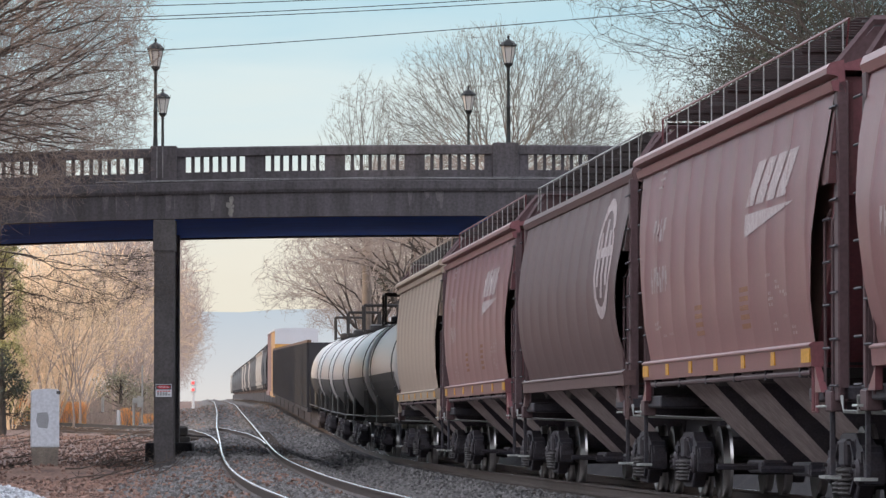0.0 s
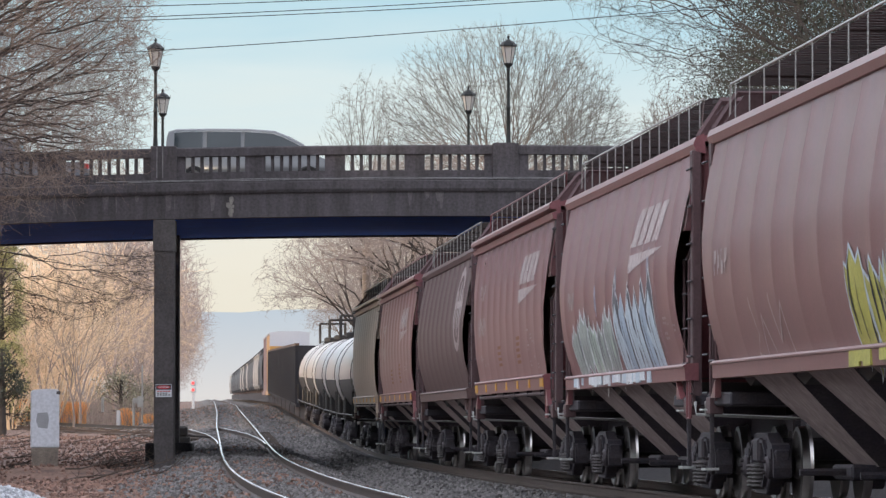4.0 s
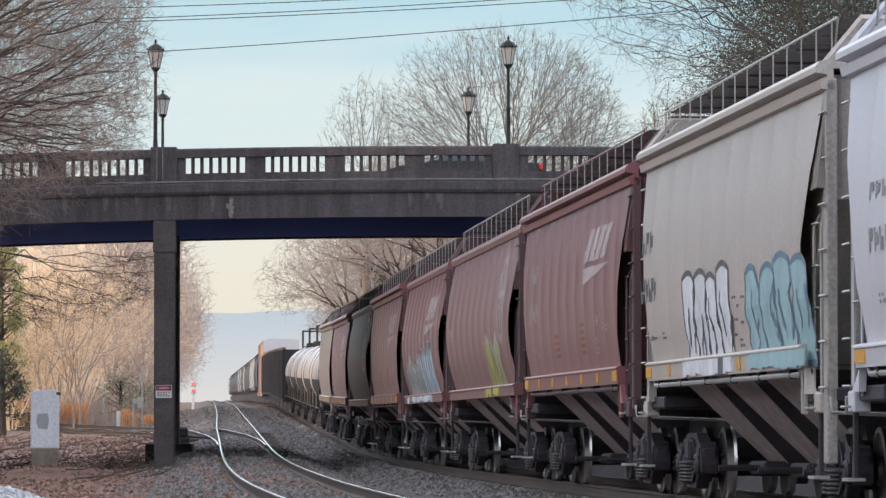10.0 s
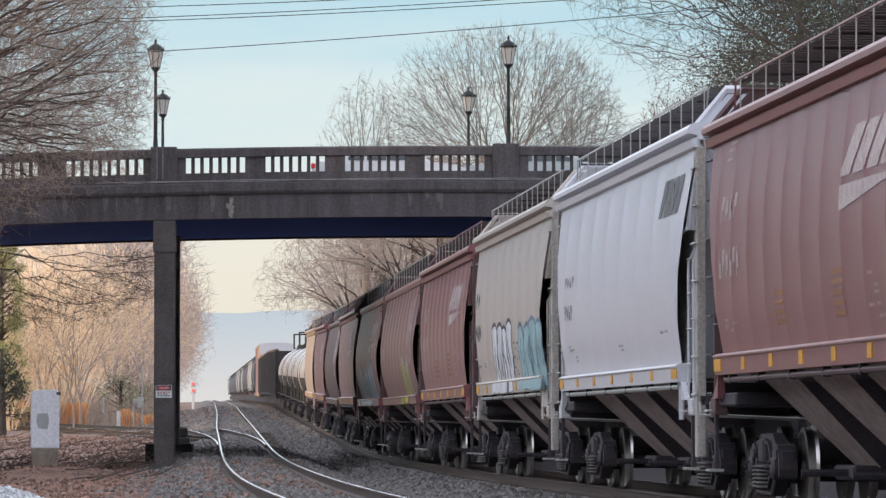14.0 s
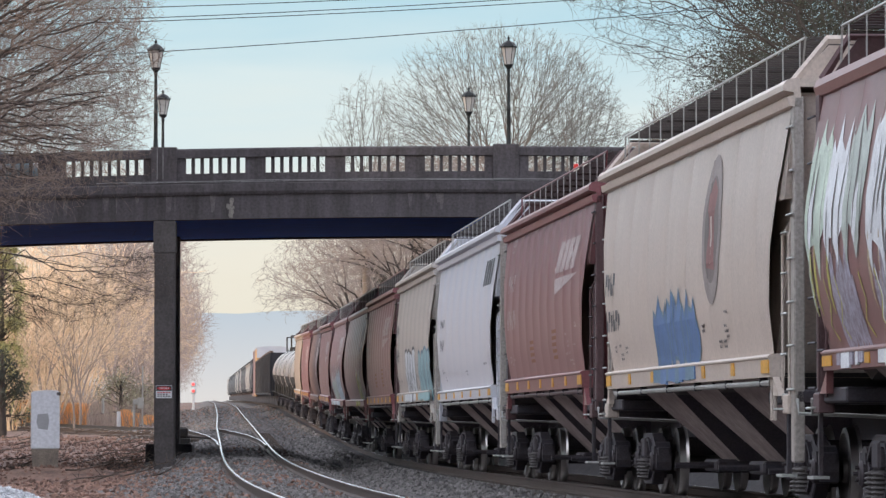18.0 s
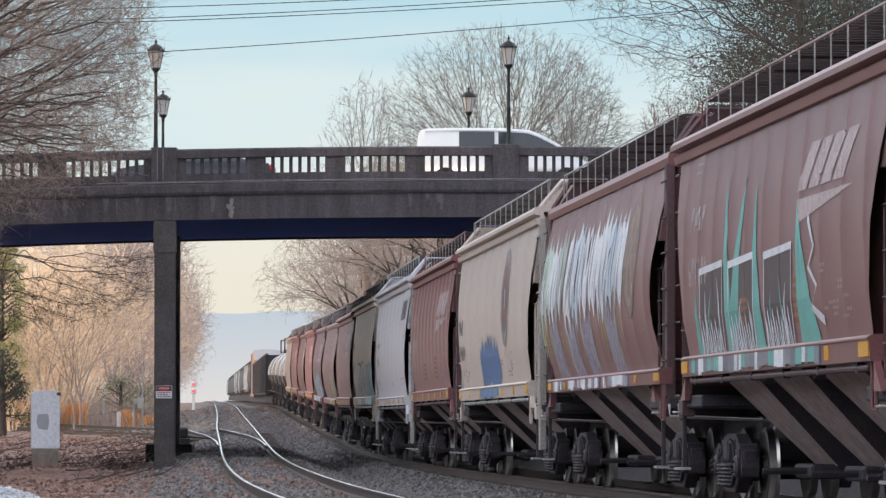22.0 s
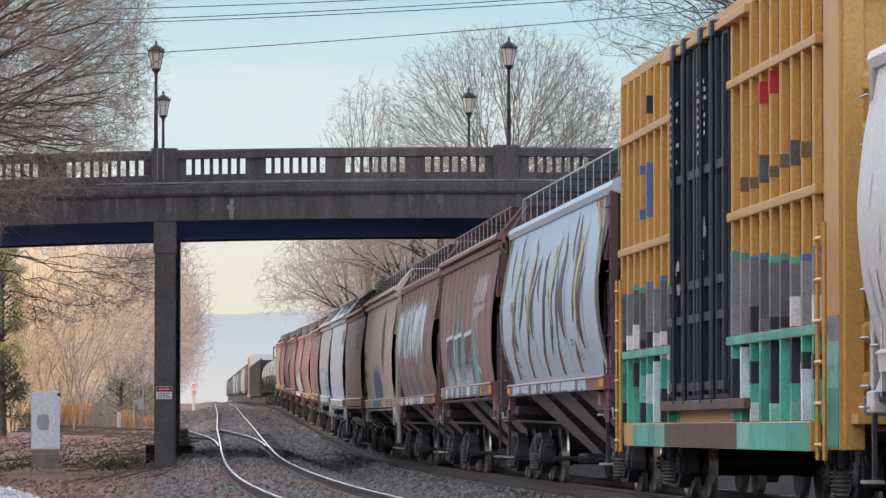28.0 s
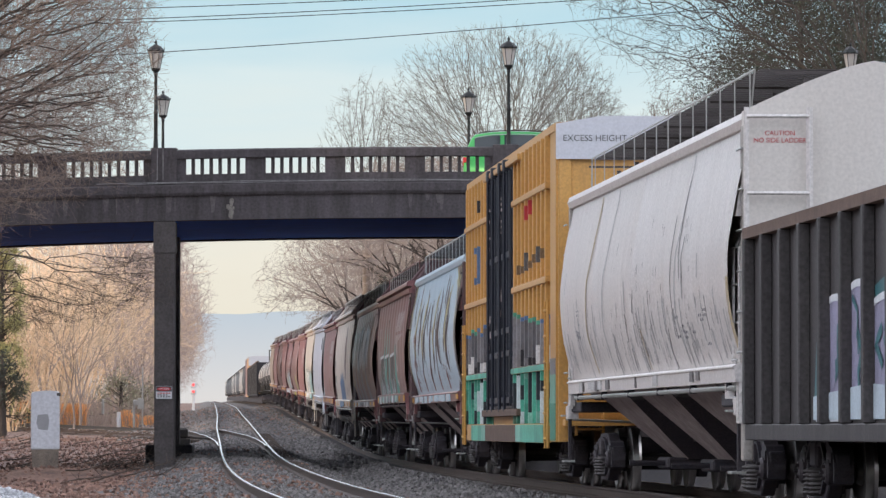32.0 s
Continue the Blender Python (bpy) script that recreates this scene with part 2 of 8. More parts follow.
# ---- the lie of the line ----
def smooth_curve(knots, sigma):
    ys = np.arange(-200.0, 1400.0, 2.0)
    k = np.array(knots, float)
    v = np.interp(ys, k[:, 0], k[:, 1])
    lo, hi = (k[1, 1] - k[0, 1]) / (k[1, 0] - k[0, 0]), (k[-1, 1] - k[-2, 1]) / (k[-1, 0] - k[-2, 0])
    v = np.where(ys < k[0, 0], k[0, 1] + lo * (ys - k[0, 0]), v)
    v = np.where(ys > k[-1, 0], k[-1, 1] + hi * (ys - k[-1, 0]), v)
    w = np.exp(-0.5 * (np.arange(-60, 61, 2) / sigma) ** 2)
    p = np.pad(v, 30, mode="reflect", reflect_type="odd")
    return ys, np.convolve(p, w / w.sum(), "valid")


MAIN_X = smooth_curve([(-60, 13.25), (20, 7.2), (46, 5.26), (70, 3.49), (91, 2.03), (110, 0.86), (127, -0.17), (147, -1.3), (182, -3.05), (231, -5.45), (350, -11.3), (546, -20.9), (670, -27.2), (1200, -54)], 12)
MAIN_Z = smooth_curve([(-60, 0), (110, 0), (135, 0.05), (160, 0.18), (182, 0.43), (231, 1.05), (350, 2.6), (546, 3.9), (670, 4.7), (1200, 8)], 10)
LEFT_X = smooth_curve([(-60, 8.0), (20, 2.0), (45, -0.2), (71, -2.11), (88, -3.14), (112, -4.39), (135, -5.55), (158, -6.68), (194, -8.5), (287, -12.9), (350, -16.0), (546, -25.6), (670, -32), (1200, -58.8)], 8)
LEFT_Z = smooth_curve([(-60, 0.02), (71, 0.04), (90, 0.08), (112, 0.10), (135, 0.22), (158, 0.48), (194, 0.95), (240, 1.35), (287, 1.75), (350, 2.5), (546, 3.85), (670, 4.6), (1200, 8)], 8)


def lie(curve, y):
    return float(np.interp(y, curve[0], curve[1]))


_d = np.hypot(2.0, np.diff(MAIN_X[1]))
MAIN_S = np.concatenate([[0], np.cumsum(_d)])
MAIN_S -= np.interp(70.5, MAIN_X[0], MAIN_S)


def main_at(s):
    """The place on the train's track, s metres beyond the station at y = 70.5."""
    y = float(np.interp(s, MAIN_S, MAIN_X[0]))
    return Vector((lie(MAIN_X, y), y, lie(MAIN_Z, y)))


# ---- ground and tracks ----
def ground_z(x, y):
    lx, mx, lz, mz = lie(LEFT_X, y), lie(MAIN_X, y), lie(LEFT_Z, y), lie(MAIN_Z, y)
    d = min(abs(x - lx), abs(x - mx))
    k = min(1.0, max(0.0, (x - lx) / max(0.5, mx - lx)))
    base = lz + (mz - lz) * k
    drop = 0.19 if d < 1.35 else 0.19 + 0.33 * min(1.0, (d - 1.35) / 1.15)
    if x < lx - 2.5:
        drop += 0.10 * min(1.0, (lx - 2.5 - x) / 3.0)
    rough = 0.0 if d < 1.3 else 0.05 * noise.noise((x * 0.8, y * 0.35, 0)) + 0.10 * noise.noise((x * 0.21, y * 0.09, 4)) * min(1.0, d / 4)
    # unseen bank, added right of the train to keep light from under it
    if x > mx + 2.6:
        drop -= 3.0 * min(1.0, (x - mx - 2.6) / 3.4)
    mound = 0.36 * math.exp(-((x + 10.4) ** 2 + (y - 124) ** 2) / 3.2) if x < -5 else 0.0
    if x < lx - 3:
        rough += 0.07 * noise.noise((x * 1.9, y * 0.8, 9))
    return base - drop + rough + mound


def build_ground():
    ys = np.concatenate([np.arange(-80, 40, 6), np.arange(40, 175, 0.9), np.arange(175, 400, 3.5), np.arange(400, 1200, 25), np.arange(1200, 4300, 300)])
    us = np.concatenate([[-1500, -700, -300, -150, -90, -60, -45], np.arange(-34, 12, 0.42), [14, 17, 22, 30, 45, 70, 120, 250, 600, 1500]])
    verts, faces = [], []
    for y in ys:
        c = lie(LEFT_X, min(y, 1200)) + 6
        for u in us:
            verts.append((c + u, y, ground_z(c + u, min(y, 1200)) if abs(u) < 300 else ground_z(c + math.copysign(300, u), min(y, 1200))))
    w = len(us)
    for j in range(len(ys) - 1):
        for i in range(w - 1):
            faces.append((j * w + i, j * w + i + 1, (j + 1) * w + i + 1, (j + 1) * w + i))
    me = bpy.data.meshes.new("ground")
    me.from_pydata(verts, [], faces)
    me.shade_smooth()
    me.materials.append(M_GROUND)
    me.materials.append(M_GRAVEL)
    me.materials.append(M_BEDSHADE)
    for p in me.polygons:
        x, y, z = p.center
        yy = min(y, 1200)
        lx, mx = lie(LEFT_X, yy), lie(MAIN_X, yy)
        edge = 2.9 + 1.3 * noise.noise((x * 0.5, y * 0.12, 1)) + (0.3 if y < 105 else 0)
        if lx - edge < x < mx + 9:
            # the train's bed and the bank are dark: shade put into the ballast colour
            p.material_index = 2 if x > mx - 1.4 - 0.5 * noise.noise((x, y * 0.2, 3)) else 1
    tagged(new("ground", me), "brown dirt ground with grey gravel along the rails", "ground", kind="structure")


def sweep(bm, pts, outline):
    """Sweeps an outline of (across, up) along points."""
    rings = []
    for i, p in enumerate(pts):
        d = (pts[min(i + 1, len(pts) - 1)] - pts[max(i - 1, 0)]).normalized()
        side = d.cross(Vector((0, 0, 1))).normalized()
        rings.append([bm.verts.new(p + side * u + Vector((0, 0, v))) for u, v in outline])
    n = len(outline)
    for a, b in zip(rings, rings[1:]):
        for i in range(n):
            j = (i + 1) % n
            bm.faces.new((a[i], a[j], b[j], b[i]))


RAIL_BODY = [(-0.07, -0.17), (0.07, -0.17), (0.07, -0.155), (0.012, -0.13), (0.012, -0.045), (0.036, -0.035), (0.036, -0.004), (-0.036, -0.004), (-0.036, -0.035), (-0.012, -0.045), (-0.012, -0.13), (-0.07, -0.155)]
RAIL_HEAD = [(-0.026, -0.004), (0.026, -0.004), (0.019, 0.0), (-0.019, 0.0)]


def rails(track, line, label_):
    for off in (-0.7525, 0.7525):
        pts = []
        for i, p in enumerate(line):
            d = (line[min(i + 1, len(line) - 1)] - line[max(i - 1, 0)]).normalized()
            pts.append(p + d.cross(Vector((0, 0, 1))).normalized() * off)
        bm = bmesh.new()
        sweep(bm, pts, RAIL_BODY)
        r = part("rail", bm, M_RAIL, track, label_)
        bm = bmesh.new()
        sweep(bm, pts, RAIL_HEAD)
        part("rail_head", bm, M_RAILTOP, r, "bright worn running surface")


TIE_MESH = to_mesh("sleeper", boxm(-1.3, 1.3, -0.115, 0.115, -0.18, 0, 0.01), M_TIE)


def ties(track, line, y0, y1, step=0.56):
    s, i = 0.0, 0
    for a, b in zip(line, line[1:]):
        seg = (b - a).length
        while s < seg:
            p = a.lerp(b, s / seg)
            if y0 < p.y < y1:
                yaw = math.degrees(math.atan2(-(b.x - a.x), b.y - a.y))
                part("sleeper", TIE_MESH, None, track, at=pose(p.x + random.uniform(-0.04, 0.04), p.y, p.z - 0.172, 0, 0, yaw + random.uniform(-1, 1)))
            s += step
        s -= seg


def build_tracks():
    ys = list(np.arange(-60, 250, 3.0)) + list(np.arange(250, 1200, 12.0))
    left = tagged(new("track"), "worn railway track with shiny rail heads in gravel", "railway track", "railway tracks", "structure")
    rails(left, [Vector((lie(LEFT_X, y), y, lie(LEFT_Z, y))) for y in ys], "rusty steel rail")
    ties(left, [Vector((lie(LEFT_X, y), y, lie(LEFT_Z, y))) for y in ys], 42, 190)
    main = tagged(new("track"), "railway track under the train, in gravel", "railway track", "railway tracks", "structure")
    rails(main, [Vector((lie(MAIN_X, y), y, lie(MAIN_Z, y))) for y in ys], "dark rusty rail")
    ties(main, [Vector((lie(MAIN_X, y), y, lie(MAIN_Z, y))) for y in ys], 42, 120)
    knots = np.array([(-6.35, 150, 0.38), (-6.9, 160, 0.52), (-8.2, 176, 0.75), (-10.6, 198, 1.0), (-14.8, 222, 1.12), (-21, 246, 1.2), (-30, 268, 1.28), (-42, 288, 1.3)])
    u = np.linspace(0, 7, 50)
    w = np.exp(-0.5 * (np.arange(-6, 7) / 3.0) ** 2)
    cols = [np.convolve(np.pad(np.interp(u, np.arange(8), knots[:, k]), 6, mode="reflect", reflect_type="odd"), w / w.sum(), "valid") for k in range(3)]
    side = [Vector((x, y, z if y < 172 else ground_z(x, y) + 0.2)) for x, y, z in zip(*cols)]
    spur = tagged(new("track"), "siding that branches off through a turnout", "railway track", "railway tracks", "structure")
    rails(spur, side, "steel rail of the siding")
    ties(spur, side, 170, 270, 0.8)


# ---- bridge ----
BR_Y, BR_FAR, BR_SKEW = 131.0, 150.6, -0.05


def camber(x):
    return -0.0014 * (x - 0.5) ** 2


def curved_beam(x0, x1, y0, y1, z0, z1, step=1.5, extra=None):
    """A beam along x that follows the deck's camber."""
    bm = bmesh.new()
    xs = np.linspace(x0, x1, max(2, int(abs(x1 - x0) / step) + 1))
    rings = []
    for x in xs:
        c = camber(x)
        o = extra or [(y0, z0), (y1, z0), (y1, z1), (y0, z1)]
        rings.append([bm.verts.new((x, yy, zz + c)) for yy, zz in o])
    n = len(rings[0])
    for a, b in zip(rings, rings[1:]):
        for i in range(n):
            j = (i + 1) % n
            bm.faces.new((a[i], a[j], b[j], b[i]))
    bm.faces.new(rings[0])
    bm.faces.new(rings[-1][::-1])
    return bm


BAL_MESH = to_mesh("baluster", boxm(-0.048, 0.048, -0.09, 0.09, 0, 0.44, 0.012), M_CONC)
LAMP_XS = (-7.72, 1.73, 11.2, -17.2)


def parapet(bridge, y, flip):
    low = 6.74 if flip > 0 else 6.95
    part("fascia_beam", curved_beam(-34, 34, y + 0.0 * flip, y + 0.5 * flip, low, 7.42), M_CONC, bridge, "stained dark concrete beam")
    part("cornice", curved_beam(-34, 34, 0, 0, 0, 0, extra=[(y + 0.5 * flip, 7.42), (y - 0.06 * flip, 7.42), (y - 0.10 * flip, 7.5), (y - 0.10 * flip, 7.70), (y - 0.05 * flip, 7.74), (y + 0.5 * flip, 7.74)]), M_CONC, bridge, "projecting concrete cornice")
    part("parapet_base", curved_beam(-34, 34, y + 0.02 * flip, y + 0.34 * flip, 7.74, 8.01), M_CONC, bridge)
    part("handrail", curved_beam(-34, 34, 0, 0, 0, 0, extra=[(y - 0.02 * flip, 8.45), (y + 0.38 * flip, 8.45), (y + 0.38 * flip, 8.66), (y + 0.34 * flip, 8.70), (y + 0.02 * flip, 8.70), (y - 0.02 * flip, 8.66)]), M_CONC, bridge)
    for lx in LAMP_XS:
        c = camber(lx)
        part("pedestal", boxm(lx - 0.36, lx + 0.36, y - 0.06 * flip, y + 0.42 * flip, 7.745 + c, 8.76 + c, 0.015), M_CONC, bridge, "square concrete pedestal")
    # (start, end, bays, openings in a bay) of each stretch between the pedestals
    for a, b, bays, slots in ((-34, -17.56, 6, 9), (-16.84, -8.08, 3, 9), (-7.40, 1.42, 4, 7), (2.09, 10.84, 4, 7), (11.56, 34, 10, 7)):
        w = (b - a) / bays
        wide = 0.153 * slots + 0.0957 * (slots - 1)
        for k in range(bays):
            x0 = a + k * w
            first = x0 + (w - wide) / 2 + (0.18 if slots == 9 else 0)
            for x_lo, x_hi in ((x0, first), (first + wide, x0 + w)):
                part("panel", curved_beam(x_lo, x_hi, y + 0.05 * flip, y + 0.31 * flip, 8.01, 8.45, 5), M_CONC, bridge)
            for i in range(slots - 1):
                bx = first + 0.153 + 0.0479 + 0.2487 * i
                part("baluster", BAL_MESH, None, bridge, at=pose(bx, y + 0.18 * flip, 8.01 + camber(bx)))


def build_bridge():
    bridge = empty("bridge", Matrix(), "dark weathered concrete road bridge with balustrades across the tracks", "bridge", kind="structure")
    parapet(bridge, BR_Y, 1)
    parapet(bridge, BR_FAR + 0.4, -1)
    # the blue shade below the deck is put into the slab's colour
    part("deck", curved_beam(-34, 34, BR_Y + 0.5, BR_FAR - 0.1, 7.0, 7.67), M_UNDER, bridge, "concrete slab with the blue shade of its soffit in the colour")
    part("roadway", curved_beam(-34, 34, BR_Y + 0.52, BR_FAR - 0.12, 7.671, 7.683), M_ASPHALT, bridge, "asphalt roadway")
    for x in (-7.7, 17.5, -22):
        for y in (BR_Y + 0.02, BR_Y + 6.5, BR_Y + 13, BR_FAR - 0.6):
            if x == -7.7 and y > BR_Y + 1:
                continue
            col = part("column", boxm(x - 0.28, x + 0.28, y, y + 0.62, -0.6, 6.75 + camber(x), 0.03), M_CONC2, bridge, "tall square concrete column")
            part("pedestal_block", boxm(x - 0.31, x + 0.31, y - 0.03, y + 0.65, 5.75, 6.62, 0.02), M_CONC2, col)
    part("footing", boxm(-9.25, -7.8, 147.5, 149, -0.4, 0.42, 0.04), M_DARKRUN, bridge, "dark footing of a pier")
    part("column", boxm(-8.85, -8.23, 148, 148.6, 0.3, 6.9, 0.03), M_CONC2, bridge, "rear concrete column")
    part("abutment", boxm(30, 36, BR_Y + 0.2, BR_FAR, -1, 6.6), M_CONC2, bridge)
    # unseen approach wall, run far left to shade the ground below the bridge
    part("abutment", boxm(-75, -33, BR_Y + 0.2, BR_FAR, -1, 7.9), M_CONC2, bridge, "unseen wall of the road approach, lengthened to shade the ground")
    rnd = random.Random(4)
    bm = bmesh.new()
    for i in range(26):
        u, v = rnd.gauss(0, 0.045), rnd.uniform(-0.24, 0.24)
        if i > 15:
            u += 0.1 * (0.3 - abs(v))
        s = rnd.uniform(0.018, 0.045)
        box(bm, -5.88 + u - s, -5.88 + u + s, BR_Y - 0.012 - rnd.uniform(0, 0.01), BR_Y + 0.05, 6.98 + v - s * 1.6, 6.98 + v + s * 1.6)
    for i in range(30):
        x = rnd.uniform(-12, 9)
        w, l = rnd.uniform(0.02, 0.09), rnd.uniform(0.12, 0.5)
        c = camber(x)
        bm2 = bmesh.new()
        z1 = 7.405 + c
        y = BR_Y - 0.004 - 0.001 * i
        bm2.faces.new([bm2.verts.new(p) for p in ((x - w, y, z1), (x - w * 0.4, y, z1 - l), (x + w * 0.5, y, z1 - l * 0.9), (x + w, y, z1))])
        part("stain", bm2, M_LIME, bridge, "pale lime run on the concrete")
    # pale conduits along the cornice and down from the lamp
    for z, x0, x1 in ((7.795, -9.6, 9.0), (7.765, -8.7, 12.0)):
        part("conduit", pipe([Vector((x, BR_Y - 0.075, z + camber(x) + 0.006 * math.sin(1.7 * x + z * 90))) for x in np.linspace(x0, x1, 40)], 0.011, 5), M_CONDUIT, bridge, "thin pale conduit along the ledge")
    for x in (-7.90, -7.74):
        part("conduit", pipe([Vector((x, BR_Y - 0.085, z)) for z in (7.78, 8.2, 8.64)], 0.013, 5), M_CONDUIT, bridge, "thin pale conduit up the pedestal")
    part("spalled_patch", bm, M_SPALL, bridge, "pale broken patch in the beam")


# ---- street lamps ----
M_LAMPGLASS = mat("frosted_glass", (0.56, 0.52, 0.48), 0.5, vary=0.08, bump=0)
M_LAMPGLASS.node_tree.nodes["Principled BSDF"].inputs["Transmission Weight"].default_value = 0.35


def build_lamp(x, y, z, first=None):
    m = pose(x, y, z)
    if first:
        return copy_thing(first, m)
    lamp = empty("street_lamp", m, "black cast-iron street lamp with a frosted lantern on the parapet", "street lamp", "lamps along the bridge")
    bm = bmesh.new()
    lathe(bm, [(0.085, -0.08), (0.085, 0.02), (0.07, 0.06), (0.062, 0.25), (0.055, 0.32), (0.055, 1.0), (0.07, 1.03), (0.05, 1.08), (0.04, 2.05), (0.06, 2.1), (0.035, 2.14)], n=12)
    part("pole", bm, M_IRON, lamp, smooth=True)
    bm = bmesh.new()
    lathe(bm, [(0.03, 2.12), (0.10, 2.2), (0.13, 2.24), (0.12, 2.27)], n=8)
    part("lantern_base", bm, M_IRON, lamp)
    bm = bmesh.new()
    lathe(bm, [(0.105, 2.265), (0.20, 2.73), (0.05, 2.75)], n=6)
    part("lantern_glass", bm, M_LAMPGLASS, lamp, "pinkish frosted lantern glass")
    bm = bmesh.new()
    for i in range(6):
        k = 2 * math.pi * i / 6
        tube(bm, (0.115 * math.cos(k), 0.115 * math.sin(k), 2.26), (0.212 * math.cos(k), 0.212 * math.sin(k), 2.74), 0.012, 0.012, 4)
    part("lantern_frame", bm, M_IRON, lamp)
    bm = bmesh.new()
    lathe(bm, [(0.235, 2.73), (0.24, 2.76), (0.16, 2.86), (0.06, 2.92), (0.02, 2.95), (0.045, 2.99), (0.008, 3.06)], n=6)
    part("lantern_roof", bm, M_IRON, lamp)
    for i in range(6):
        k = 2 * math.pi * i / 6
        bm = bmesh.new()
        tube(bm, (0.22 * math.cos(k), 0.22 * math.sin(k), 2.75), (0.25 * math.cos(k), 0.25 * math.sin(k), 2.85), 0.02, 0.004, 4)
        part("crest", bm, M_IRON, lamp)
    return lamp


# ---- trees ----
def tubes_mesh(name, segs, n, material):
    """One mesh of open tapered tubes; segs: rows of ax, ay, az, bx, by, bz, ra, rb."""
    s = np.array(segs, float)
    a, b, ra, rb = s[:, :3], s[:, 3:6], s[:, 6], s[:, 7]
    d = b - a
    d /= np.linalg.norm(d, axis=1, keepdims=True) + 1e-9
    ref = np.where(np.abs(d[:, 2:3]) > 0.9, np.array([[1.0, 0, 0]]), np.array([[0, 0, 1.0]]))
    u = np.cross(d, ref)
    u /= np.linalg.norm(u, axis=1, keepdims=True)
    w = np.cross(d, u)
    rings = []
    for base, r in ((a, ra), (b, rb)):
        for i in range(n):
            k = 2 * math.pi * i / n
            rings.append(base + (u * math.cos(k) + w * math.sin(k)) * r[:, None])
    m = len(s)
    verts = np.stack(rings, 1).reshape(-1, 3)
    base = (np.arange(m) * 2 * n)[:, None]
    quads = np.concatenate([base + np.array([[i, (i + 1) % n, n + (i + 1) % n, n + i]]) for i in range(n)], 0)
    me = bpy.data.meshes.new(name)
    me.from_pydata(verts.tolist(), [], quads.tolist())
    me.materials.append(material)
    if n > 3:
        me.shade_smooth()
    return me


def grow(rnd, base, heading, length, radius, depth, limbs, twigs, opts):
    """Branches out; thick pieces go to limbs, thin ones to twigs."""
    p, d = Vector(base), Vector(heading).normalized()
    n = opts["steps"] if depth > 1 else 3
    r = radius
    for i in range(n):
        d = (d + Vector((rnd.gauss(0, 1), rnd.gauss(0, 1), rnd.gauss(0, 1))) * opts["wander"] + Vector((0, 0, opts["up"]))).normalized()
        q = p + d * (length / n)
        r2 = max(opts["tip"], r * (1 - 0.55 / n))
        (limbs if r > opts["cut"] else twigs).append((*p, *q, r, r2))
        if depth > 0 and (i >= opts["bare"] or depth < opts["depth"]):
            for _ in range(opts["kids"] if depth > 1 else opts["fine"]):
                o = d.orthogonal()
                o.rotate(Matrix.Rotation(rnd.uniform(0, 2 * math.pi), 3, d))
                h = (d + o * rnd.uniform(0.5, 1.15) * opts["flare"]).normalized()
                grow(rnd, p.lerp(q, rnd.random()), h, length * rnd.uniform(0.42, 0.72), max(opts["tip"], r * rnd.uniform(0.4, 0.62)), depth - 1, limbs, twigs, opts)
        p, r = q, r2


def tree_meshes(seed, height, radius, bark, twig, stems=1, lean=0.0, **over):
    opts = dict(steps=5, wander=0.13, up=0.05, tip=0.006, cut=0.035, bare=1, depth=4, kids=2, fine=3, flare=1.0)
    opts.update(over)
    rnd = random.Random(seed)
    limbs, twigs = [], []
    for k in range(stems):
        a = rnd.uniform(0, 6.3)
        s = 0.0 if stems == 1 else rnd.uniform(0.15, 0.55)
        grow(rnd, (0.3 * s * math.cos(a), 0.3 * s * math.sin(a), -0.3), (s * math.cos(a) + lean, s * math.sin(a), 1), height * rnd.uniform(0.8, 1.05) * 0.72, radius, opts["depth"], limbs, twigs, opts)
    return tubes_mesh("trunk", limbs, 5, bark), tubes_mesh("crown", twigs, 3, twig)


def tree(name, meshes, m, label, group="", category="tree", scale=1.0):
    t = empty(name, m, label, category, group)
    t.scale = (scale, scale, scale)
    part("trunk", meshes[0], None, t)
    part("crown", meshes[1], None, t, "bare twigs")
    return t


def leaf_cloud(seed, centres, count, size, material):
    """Many small leaves round the given clumps (x, y, z, r)."""
    rnd = np.random.RandomState(seed)
    verts, faces = [], []
    for cx, cy, cz, r in centres:
        p = rnd.normal(0, 0.5, (count, 3)) * r + (cx, cy, cz)
        a = rnd.normal(0, 1, (count, 3))
        a /= np.linalg.norm(a, axis=1, keepdims=True)
        b = np.cross(a, rnd.normal(0, 1, (count, 3)))
        b /= np.linalg.norm(b, axis=1, keepdims=True)
        s = size * rnd.uniform(0.6, 1.4, (count, 1))
        q = np.stack([p - a * s, p + b * s * 0.5, p + a * s, p - b * s * 0.5], 1).reshape(-1, 3)
        k = len(verts)
        verts.extend(q.tolist())
        faces.extend((np.arange(count * 4).reshape(-1, 4) + k).tolist())
    me = bpy.data.meshes.new("foliage")
    me.from_pydata(verts, [], faces)
    me.materials.append(material)
    return me


